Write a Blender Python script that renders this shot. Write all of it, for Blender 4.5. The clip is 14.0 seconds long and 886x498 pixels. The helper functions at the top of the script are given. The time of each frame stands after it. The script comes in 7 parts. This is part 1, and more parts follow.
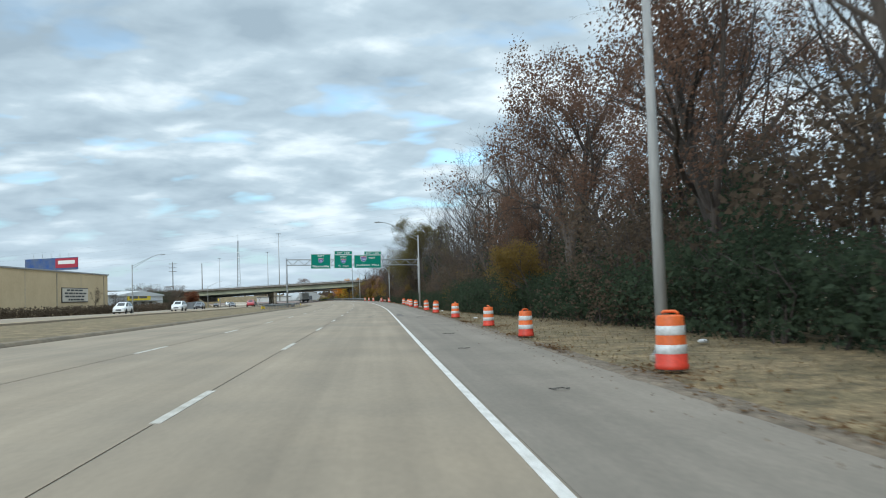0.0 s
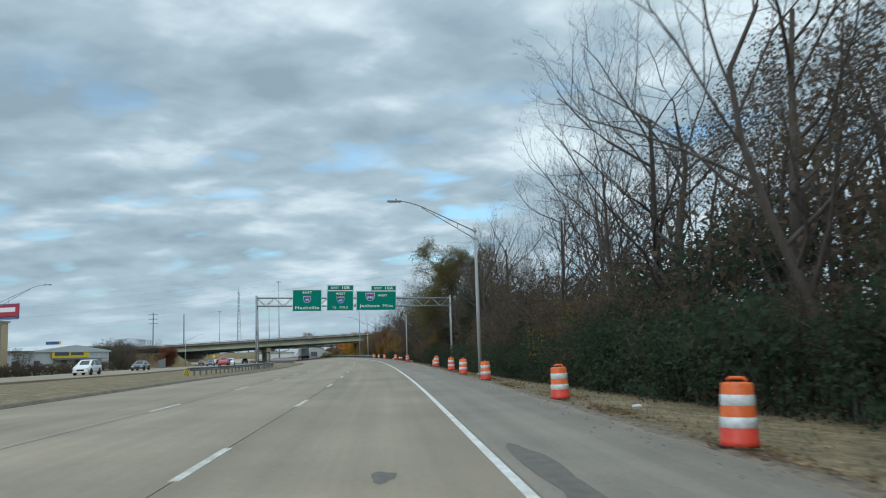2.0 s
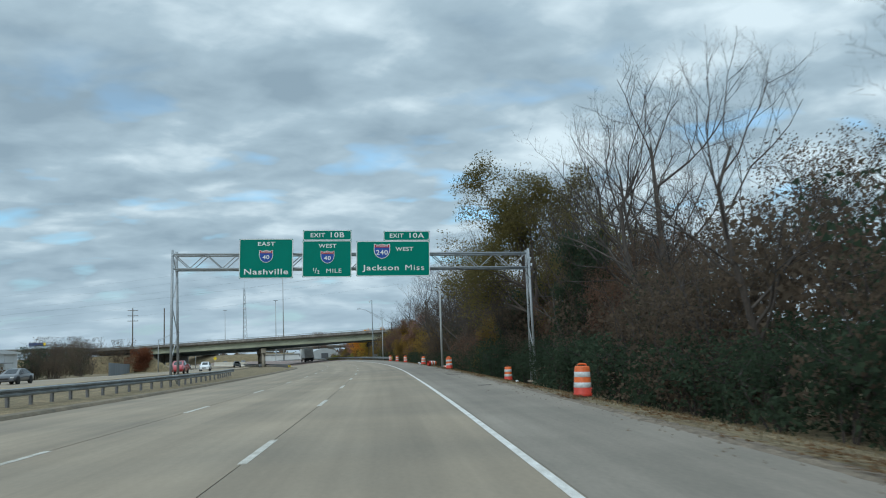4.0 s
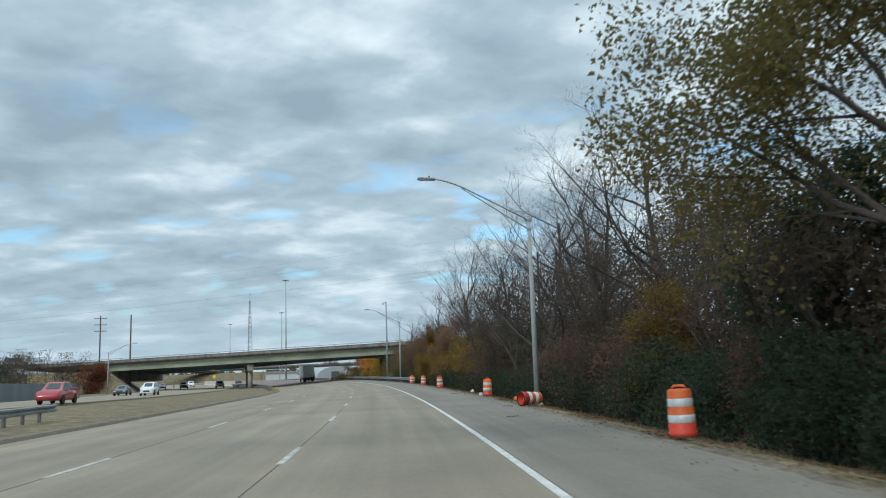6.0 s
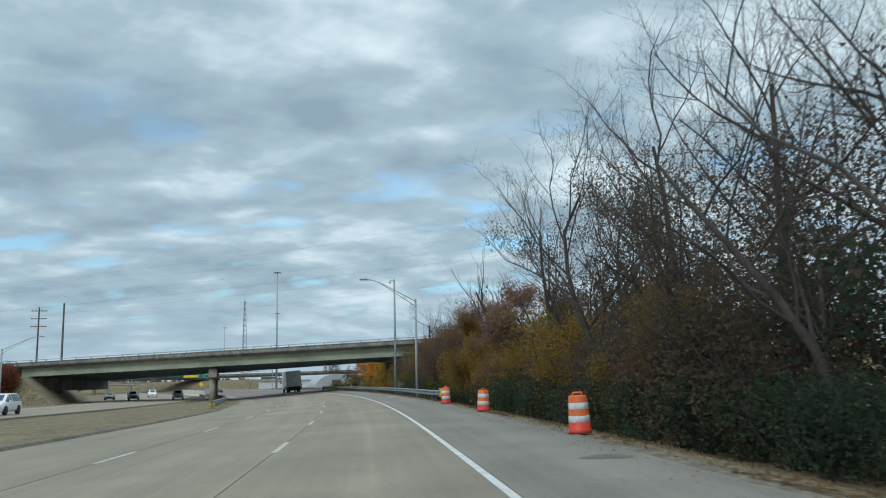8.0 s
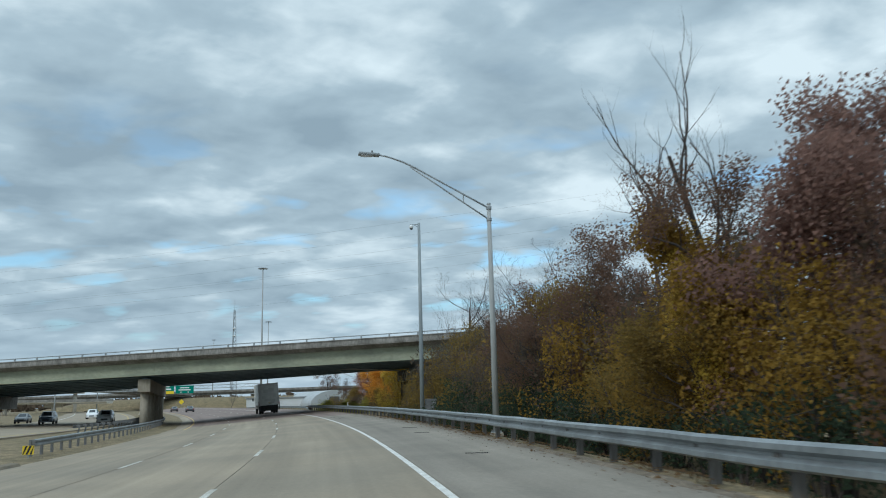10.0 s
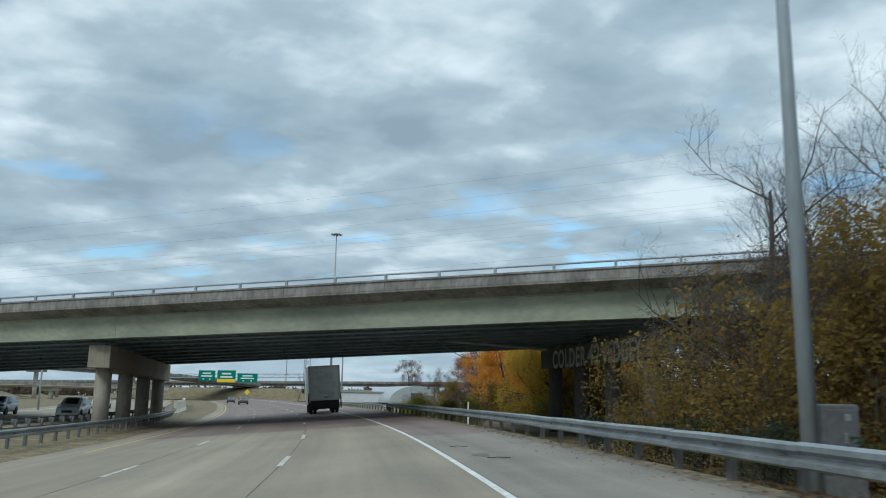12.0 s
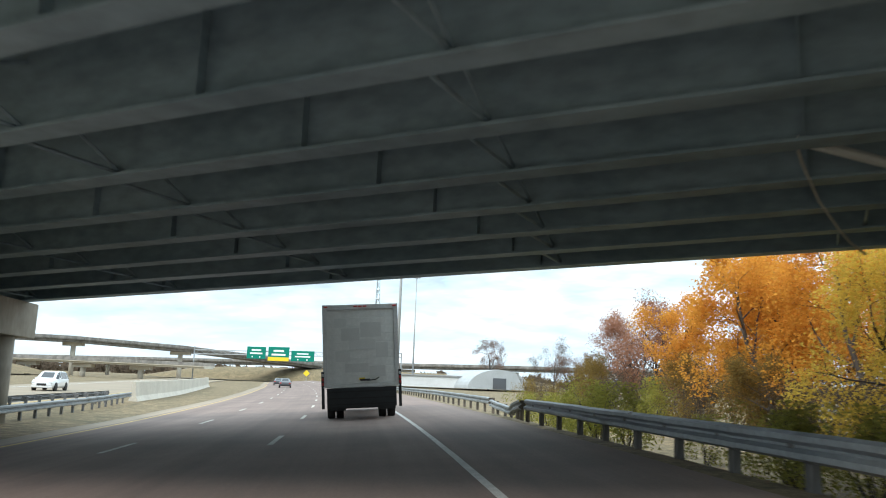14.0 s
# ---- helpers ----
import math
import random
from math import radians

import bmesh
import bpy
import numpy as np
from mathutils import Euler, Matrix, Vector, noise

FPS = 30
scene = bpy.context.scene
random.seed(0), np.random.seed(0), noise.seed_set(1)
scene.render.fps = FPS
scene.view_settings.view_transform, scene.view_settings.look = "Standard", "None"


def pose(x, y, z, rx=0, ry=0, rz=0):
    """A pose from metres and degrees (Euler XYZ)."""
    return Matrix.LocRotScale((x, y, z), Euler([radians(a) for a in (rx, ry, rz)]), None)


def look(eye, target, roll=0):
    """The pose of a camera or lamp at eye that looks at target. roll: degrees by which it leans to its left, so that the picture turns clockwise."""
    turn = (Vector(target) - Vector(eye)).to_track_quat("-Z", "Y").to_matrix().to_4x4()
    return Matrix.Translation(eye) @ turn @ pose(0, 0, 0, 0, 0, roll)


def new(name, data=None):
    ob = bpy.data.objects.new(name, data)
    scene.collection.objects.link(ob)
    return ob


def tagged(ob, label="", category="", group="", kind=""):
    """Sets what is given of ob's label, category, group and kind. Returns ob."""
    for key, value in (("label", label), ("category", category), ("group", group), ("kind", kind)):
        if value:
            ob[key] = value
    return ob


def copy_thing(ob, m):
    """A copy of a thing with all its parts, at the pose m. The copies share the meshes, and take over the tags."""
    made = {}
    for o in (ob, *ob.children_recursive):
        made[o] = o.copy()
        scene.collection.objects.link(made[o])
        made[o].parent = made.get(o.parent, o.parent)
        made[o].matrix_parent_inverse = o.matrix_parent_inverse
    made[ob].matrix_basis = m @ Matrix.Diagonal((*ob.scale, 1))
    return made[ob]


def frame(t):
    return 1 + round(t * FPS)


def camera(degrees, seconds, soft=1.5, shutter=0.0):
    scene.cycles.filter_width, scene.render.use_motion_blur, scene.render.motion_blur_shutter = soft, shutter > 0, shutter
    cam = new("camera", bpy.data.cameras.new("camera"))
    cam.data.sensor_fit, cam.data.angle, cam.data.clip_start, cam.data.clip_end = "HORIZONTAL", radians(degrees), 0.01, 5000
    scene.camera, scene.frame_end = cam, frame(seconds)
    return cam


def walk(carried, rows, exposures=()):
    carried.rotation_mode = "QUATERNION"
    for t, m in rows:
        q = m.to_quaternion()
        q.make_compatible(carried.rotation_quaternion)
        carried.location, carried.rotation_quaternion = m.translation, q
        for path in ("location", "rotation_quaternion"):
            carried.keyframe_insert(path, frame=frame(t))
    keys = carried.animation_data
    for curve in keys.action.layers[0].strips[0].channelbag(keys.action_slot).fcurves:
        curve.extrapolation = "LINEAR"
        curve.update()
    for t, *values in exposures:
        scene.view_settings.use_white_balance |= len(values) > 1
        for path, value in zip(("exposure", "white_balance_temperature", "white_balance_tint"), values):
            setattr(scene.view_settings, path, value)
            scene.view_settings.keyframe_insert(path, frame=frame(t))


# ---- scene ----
cam = camera(57.31, 14.0, soft=1.05, shutter=0.15)
PATH = [
    (0, pose(0.000, 0.000, 1.369, 93.143, 1.981, -5.008)),
    (0.5, pose(0.173, 12.789, 1.368, 93.766, 2.574, -5.164)),
    (1, pose(0.293, 25.065, 1.342, 94.942, 2.747, -5.100)),
    (1.5, pose(0.260, 36.906, 1.339, 96.257, 2.411, -4.816)),
    (2, pose(0.109, 48.562, 1.336, 97.100, 2.003, -4.186)),
    (2.5, pose(-0.052, 60.409, 1.360, 97.260, 1.640, -3.481)),
    (3, pose(-0.157, 72.184, 1.353, 97.272, 1.654, -3.125)),
    (3.5, pose(-0.237, 83.892, 1.351, 97.222, 1.905, -3.003)),
    (4, pose(-0.326, 95.535, 1.347, 97.194, 2.251, -2.998)),
    (4.5, pose(-0.454, 107.120, 1.340, 97.274, 2.550, -2.994)),
    (5, pose(-0.655, 118.649, 1.334, 97.546, 2.662, -2.873)),
    (5.5, pose(-0.962, 130.127, 1.335, 98.094, 2.445, -2.521)),
    (6, pose(-1.352, 141.625, 1.328, 98.578, 1.862, -1.796)),
    (6.5, pose(-1.755, 153.041, 1.326, 98.847, 1.194, -1.194)),
    (7, pose(-2.179, 164.095, 1.314, 99.086, 0.519, -0.860)),
    (7.5, pose(-2.579, 175.131, 1.317, 99.120, 1.009, -0.990)),
    (8, pose(-3.066, 185.956, 1.305, 99.248, 1.358, -1.285)),
    (8.5, pose(-3.660, 196.623, 1.303, 99.458, 1.568, -1.595)),
    (9, pose(-4.381, 207.187, 1.298, 99.737, 1.639, -1.775)),
    (9.5, pose(-5.249, 217.698, 1.289, 100.070, 1.573, -1.678)),
    (10, pose(-6.284, 228.212, 1.277, 100.445, 1.371, -1.156)),
    (10.5, pose(-7.506, 238.780, 1.242, 100.848, 1.035, -0.061)),
    (11, pose(-8.910, 249.299, 1.253, 101.024, 0.616, 1.415)),
    (11.5, pose(-10.508, 259.714, 1.248, 100.951, -0.146, 2.909)),
    (12, pose(-12.226, 270.093, 1.232, 100.489, -1.027, 4.229)),
    (12.5, pose(-14.023, 280.258, 1.196, 100.109, -1.680, 5.485)),
    (13, pose(-15.823, 290.286, 1.214, 99.845, -2.409, 6.653)),
    (13.5, pose(-17.708, 300.177, 1.209, 99.616, -2.497, 7.855)),
    (14, pose(-19.701, 309.871, 1.234, 99.346, -2.211, 9.228)),
]
walk(cam, PATH, [(0, 0.4, 6350, 9), (0.5, 0.4, 6350, 9), (1.0, 0.3, 6300, 8), (1.8, 0.05, 6150, 6), (3.5, 0.0, 6050, 5), (5.0, 0.1, 6050, 5), (5.5, 0.2, 6050, 4), (6.0, 0.12, 6150, 6), (6.6, 0.03, 6080, 5), (12.4, 0.0, 6050, 5), (13.0, 0.22, 5950, 4), (13.5, 0.85, 5600, 3), (14.0, 1.15, 6500, 9)])

# ---- sky, sun ----
SUN_AZ, SUN_EL = radians(215), radians(38)


def build_world():
    world = bpy.data.worlds.new("world")
    scene.world = world
    world.use_nodes = True
    nt = world.node_tree
    nt.nodes.clear()
    N = lambda kind, **kw: node(nt, kind, **kw)
    L = nt.links.new
    sky = N("ShaderNodeTexSky")
    sky.sky_type, sky.sun_disc = "NISHITA", False
    sky.sun_elevation, sky.sun_rotation = SUN_EL, SUN_AZ
    sky.air_density, sky.dust_density = 1.2, 2.0
    coord = N("ShaderNodeTexCoord")
    sep = N("ShaderNodeSeparateXYZ")
    L(coord.outputs["Generated"], sep.inputs[0])
    up = N("ShaderNodeMath", operation="MAXIMUM")
    L(sep.outputs["Z"], up.inputs[0])
    up.inputs[1].default_value = 0.0
    lift = N("ShaderNodeMath", operation="ADD")
    L(up.outputs[0], lift.inputs[0])
    lift.inputs[1].default_value = 0.20
    # cloud deck: the direction laid out on a flat layer
    plan = []
    for axis in ("X", "Y"):
        div = N("ShaderNodeMath", operation="DIVIDE")
        L(sep.outputs[axis], div.inputs[0])
        L(lift.outputs[0], div.inputs[1])
        plan.append(div)
    deck = N("ShaderNodeCombineXYZ")
    L(plan[0].outputs[0], deck.inputs[0])
    L(plan[1].outputs[0], deck.inputs[1])

    def layer(scale, detail, rough, rot, stretch, shift, warp=0.0):
        m = N("ShaderNodeMapping")
        m.inputs["Rotation"].default_value = (0, 0, radians(rot))
        m.inputs["Scale"].default_value = (stretch[0], stretch[1], 1)
        m.inputs["Location"].default_value = (shift[0], shift[1], 0)
        L(deck.outputs[0], m.inputs[0])
        n = N("ShaderNodeTexNoise")
        n.inputs["Scale"].default_value = scale
        n.inputs["Detail"].default_value = detail
        n.inputs["Roughness"].default_value = rough
        n.inputs["Distortion"].default_value = warp
        L(m.outputs[0], n.inputs["Vector"])
        return n

    rolls = layer(2.6, 4.0, 0.46, -24, (0.95, 1.15), (3.1, 0.4), 0.2)
    fine = layer(6.8, 5.0, 0.52, -30, (0.95, 1.1), (7.7, 2.2), 0.2)
    broad = layer(0.8, 3.0, 0.5, -20, (0.7, 1.3), (1.4, 5.2), 0.2)

    def mix(a, b, wa, wb):
        s = N("ShaderNodeMath", operation="MULTIPLY")
        L(a, s.inputs[0])
        s.inputs[1].default_value = wa
        p = N("ShaderNodeMath", operation="MULTIPLY_ADD")
        L(b, p.inputs[0])
        p.inputs[1].default_value = wb
        L(s.outputs[0], p.inputs[2])
        return p.outputs[0]

    lumps = mix(rolls.outputs[0], fine.outputs[0], 0.68, 0.32)
    body = mix(lumps, broad.outputs[0], 0.72, 0.28)
    tone = N("ShaderNodeValToRGB")
    tone.color_ramp.elements[0].position = 0.385
    tone.color_ramp.elements[0].color = (0.30, 0.385, 0.45, 1)
    tone.color_ramp.elements[1].position = 0.61
    tone.color_ramp.elements[1].color = (0.76, 0.85, 0.89, 1)
    e = tone.color_ramp.elements.new(0.50)
    e.color = (0.435, 0.535, 0.60, 1)
    L(body, tone.inputs[0])
    # thin places where blue sky shows
    gap = N("ShaderNodeValToRGB")
    gap.color_ramp.elements[0].position = 0.37
    gap.color_ramp.elements[0].color = (0.5, 0.5, 0.5, 1)
    gap.color_ramp.elements[1].position = 0.455
    gap.color_ramp.elements[1].color = (0, 0, 0, 1)
    holes = layer(3.6, 3.0, 0.5, 25, (0.9, 1.2), (9.3, 4.1), 0.2)
    L(mix(holes.outputs[0], lumps, 0.6, 0.4), gap.inputs[0])
    blue = N("ShaderNodeMixRGB", blend_type="MULTIPLY")
    blue.inputs[0].default_value = 1.0
    L(sky.outputs[0], blue.inputs[1])
    blue.inputs[2].default_value = (0.14, 0.21, 0.25, 1)
    both = N("ShaderNodeMixRGB")
    near = N("ShaderNodeMapRange")
    near.inputs["From Min"].default_value, near.inputs["From Max"].default_value = 0.20, 0.36
    near.inputs["To Min"].default_value, near.inputs["To Max"].default_value = 1.0, 0.05
    L(up.outputs[0], near.inputs["Value"])
    thin = N("ShaderNodeMath", operation="MULTIPLY")
    L(gap.outputs[0], thin.inputs[0])
    L(near.outputs[0], thin.inputs[1])
    L(thin.outputs[0], both.inputs[0])
    L(tone.outputs[0], both.inputs[1])
    L(blue.outputs[0], both.inputs[2])
    # an overcast sky is brightest overhead; haze greys it at the horizon
    haze = N("ShaderNodeMapRange")
    haze.inputs["From Min"].default_value, haze.inputs["From Max"].default_value = 0.0, 0.14
    haze.inputs["To Min"].default_value, haze.inputs["To Max"].default_value = 0.75, 0.0
    L(up.outputs[0], haze.inputs["Value"])
    low = N("ShaderNodeMixRGB")
    L(haze.outputs[0], low.inputs[0])
    L(both.outputs[0], low.inputs[1])
    low.inputs[2].default_value = (0.44, 0.54, 0.62, 1)
    high = N("ShaderNodeMapRange")
    high.inputs["From Min"].default_value, high.inputs["From Max"].default_value = 0.45, 1.0
    high.inputs["To Min"].default_value, high.inputs["To Max"].default_value = 1.0, 2.3
    L(up.outputs[0], high.inputs["Value"])
    out = N("ShaderNodeBackground")
    L(low.outputs[0], out.inputs[0])
    L(high.outputs[0], out.inputs[1])
    end = N("ShaderNodeOutputWorld")
    L(out.outputs[0], end.inputs[0])


def node(nt, kind, **kw):
    n = nt.nodes.new(kind)
    for key, value in kw.items():
        if key == "operation":
            n.operation = value
        elif key == "blend_type":
            n.blend_type = value
    return n


build_world()
sun_data = bpy.data.lights.new("sun", "SUN")
sun_data.energy, sun_data.angle, sun_data.color = 1.1, radians(14), (1.0, 0.95, 0.88)
sun = new("sun", sun_data)
sun.matrix_world = look((0, 0, 0), (-math.sin(SUN_AZ) * math.cos(SUN_EL), -math.cos(SUN_AZ) * math.cos(SUN_EL), -math.sin(SUN_EL)))


# ---- materials ----
def material(name, color, rough=0.8, metal=0.0, vary=0.25, scale=1.0, fine=12.0, bump=0.0, tint=None, spread=0.0, island=0.0, spec=0.5, streak=False, coat=0.0):
    """A surface with broad stains and fine grain; tint: a second colour for the stains; spread: change from object to object; island: from leaf to leaf."""
    m = bpy.data.materials.new(name)
    m.use_nodes = True
    nt = m.node_tree
    b = nt.nodes["Principled BSDF"]
    L = nt.links.new
    b.inputs["Roughness"].default_value = rough
    b.inputs["Metallic"].default_value = metal
    b.inputs["Specular IOR Level"].default_value = spec
    b.inputs["Coat Weight"].default_value = coat
    coord = node(nt, "ShaderNodeTexCoord")
    at = coord.outputs["Object"]
    if streak:
        sq = node(nt, "ShaderNodeMapping")
        sq.inputs["Scale"].default_value = streak if isinstance(streak, tuple) else (1, 1, 0.18)
        L(at, sq.inputs[0])
        at = sq.outputs[0]
    big = node(nt, "ShaderNodeTexNoise")
    big.inputs["Scale"].default_value = scale
    big.inputs["Detail"].default_value = 4
    big.inputs["Roughness"].default_value = 0.6
    L(at, big.inputs["Vector"])
    small = node(nt, "ShaderNodeTexNoise")
    small.inputs["Scale"].default_value = scale * fine
    small.inputs["Detail"].default_value = 3
    L(at, small.inputs["Vector"])
    ramp = node(nt, "ShaderNodeValToRGB")
    c = Vector(color)
    t = Vector(tint) if tint else c * (1 - vary)
    ramp.color_ramp.elements[0].position, ramp.color_ramp.elements[1].position = 0.32, 0.66
    ramp.color_ramp.elements[0].color = (*t, 1)
    ramp.color_ramp.elements[1].color = (*c, 1)
    L(big.outputs[0], ramp.inputs[0])
    grain = node(nt, "ShaderNodeMapRange")
    grain.inputs["From Min"].default_value, grain.inputs["From Max"].default_value = 0.25, 0.75
    grain.inputs["To Min"].default_value, grain.inputs["To Max"].default_value = 1 - vary * 0.8, 1 + vary * 0.5
    L(small.outputs[0], grain.inputs["Value"])
    mul = node(nt, "ShaderNodeMixRGB", blend_type="MULTIPLY")
    mul.inputs[0].default_value = 1.0
    L(ramp.outputs[0], mul.inputs[1])
    L(grain.outputs[0], mul.inputs[2])
    result = mul.outputs[0]
    if spread or island:
        if island:
            rnd = node(nt, "ShaderNodeNewGeometry").outputs["Random Per Island"]
            amount = island
        else:
            rnd = node(nt, "ShaderNodeObjectInfo").outputs["Random"]
            amount = spread
        mr = node(nt, "ShaderNodeMapRange")
        mr.inputs["To Min"].default_value, mr.inputs["To Max"].default_value = 1 - amount, 1 + amount
        L(rnd, mr.inputs["Value"])
        m2 = node(nt, "ShaderNodeMixRGB", blend_type="MULTIPLY")
        m2.inputs[0].default_value = 1.0
        L(result, m2.inputs[1])
        L(mr.outputs[0], m2.inputs[2])
        result = m2.outputs[0]
    L(result, b.inputs["Base Color"])
    if bump:
        bp = node(nt, "ShaderNodeBump")
        bp.inputs["Strength"].default_value = min(1.0, bump * 10)
        bp.inputs["Distance"].default_value = bump
        L(small.outputs[0], bp.inputs["Height"])
        L(bp.outputs[0], b.inputs["Normal"])
    return m


def leaf_material(name, one, two):
    """Leaves: two colours shared out leaf by leaf, a little light passes through."""
    m = material(name, one, rough=0.85, vary=0.2, scale=0.5, spec=0.08)
    nt = m.node_tree
    b = nt.nodes["Principled BSDF"]
    one, two = Vector(one), Vector(two)
    one, two = one.lerp(two, 0.2), two.lerp(one, 0.2)
    rnd = node(nt, "ShaderNodeNewGeometry")
    ramp = node(nt, "ShaderNodeValToRGB")
    ramp.color_ramp.elements[0].color = (*two, 1)
    ramp.color_ramp.elements[1].color = (*one, 1)
    e = ramp.color_ramp.elements.new(0.5)
    e.color = (*(0.48 * (one + two)), 1)
    nt.links.new(rnd.outputs["Random Per Island"], ramp.inputs[0])
    nt.links.new(ramp.outputs[0], b.inputs["Base Color"])
    b.inputs["Subsurface Weight"].default_value = 0.0
    tr = node(nt, "ShaderNodeBsdfTranslucent")
    nt.links.new(ramp.outputs[0], tr.inputs["Color"])
    mx = node(nt, "ShaderNodeMixShader")
    mx.inputs[0].default_value = 0.5
    nt.links.new(b.outputs[0], mx.inputs[1])
    nt.links.new(tr.outputs[0], mx.inputs[2])
    nt.links.new(mx.outputs[0], nt.nodes["Material Output"].inputs["Surface"])
    return m


def worn(m, lo=0.80, hi=1.07):
    """Wear drawn out along the road: wheel paths, drips and old patches."""
    nt = m.node_tree
    b = nt.nodes["Principled BSDF"]
    uv = node(nt, "ShaderNodeUVMap")
    uv.uv_map = "along"
    old = b.inputs["Base Color"].links[0].from_socket
    for stretch, low, high, detail in (((0.75, 0.012, 1), lo, hi, 2), ((3.2, 0.05, 1), 0.90, 1.06, 3), ((0.5, 0.22, 1), 0.88, 1.05, 4)):
        mp = node(nt, "ShaderNodeMapping")
        mp.inputs["Scale"].default_value = stretch
        nt.links.new(uv.outputs[0], mp.inputs[0])
        n = node(nt, "ShaderNodeTexNoise")
        n.inputs["Scale"].default_value = 1.0
        n.inputs["Detail"].default_value = detail
        nt.links.new(mp.outputs[0], n.inputs["Vector"])
        r = node(nt, "ShaderNodeMapRange")
        r.inputs["From Min"].default_value, r.inputs["From Max"].default_value = 0.3, 0.7
        r.inputs["To Min"].default_value, r.inputs["To Max"].default_value = low, high
        nt.links.new(n.outputs[0], r.inputs["Value"])
        x = node(nt, "ShaderNodeMixRGB", blend_type="MULTIPLY")
        x.inputs[0].default_value = 1.0
        nt.links.new(old, x.inputs[1])
        nt.links.new(r.outputs[0], x.inputs[2])
        old = x.outputs[0]
    nt.links.new(old, b.inputs["Base Color"])


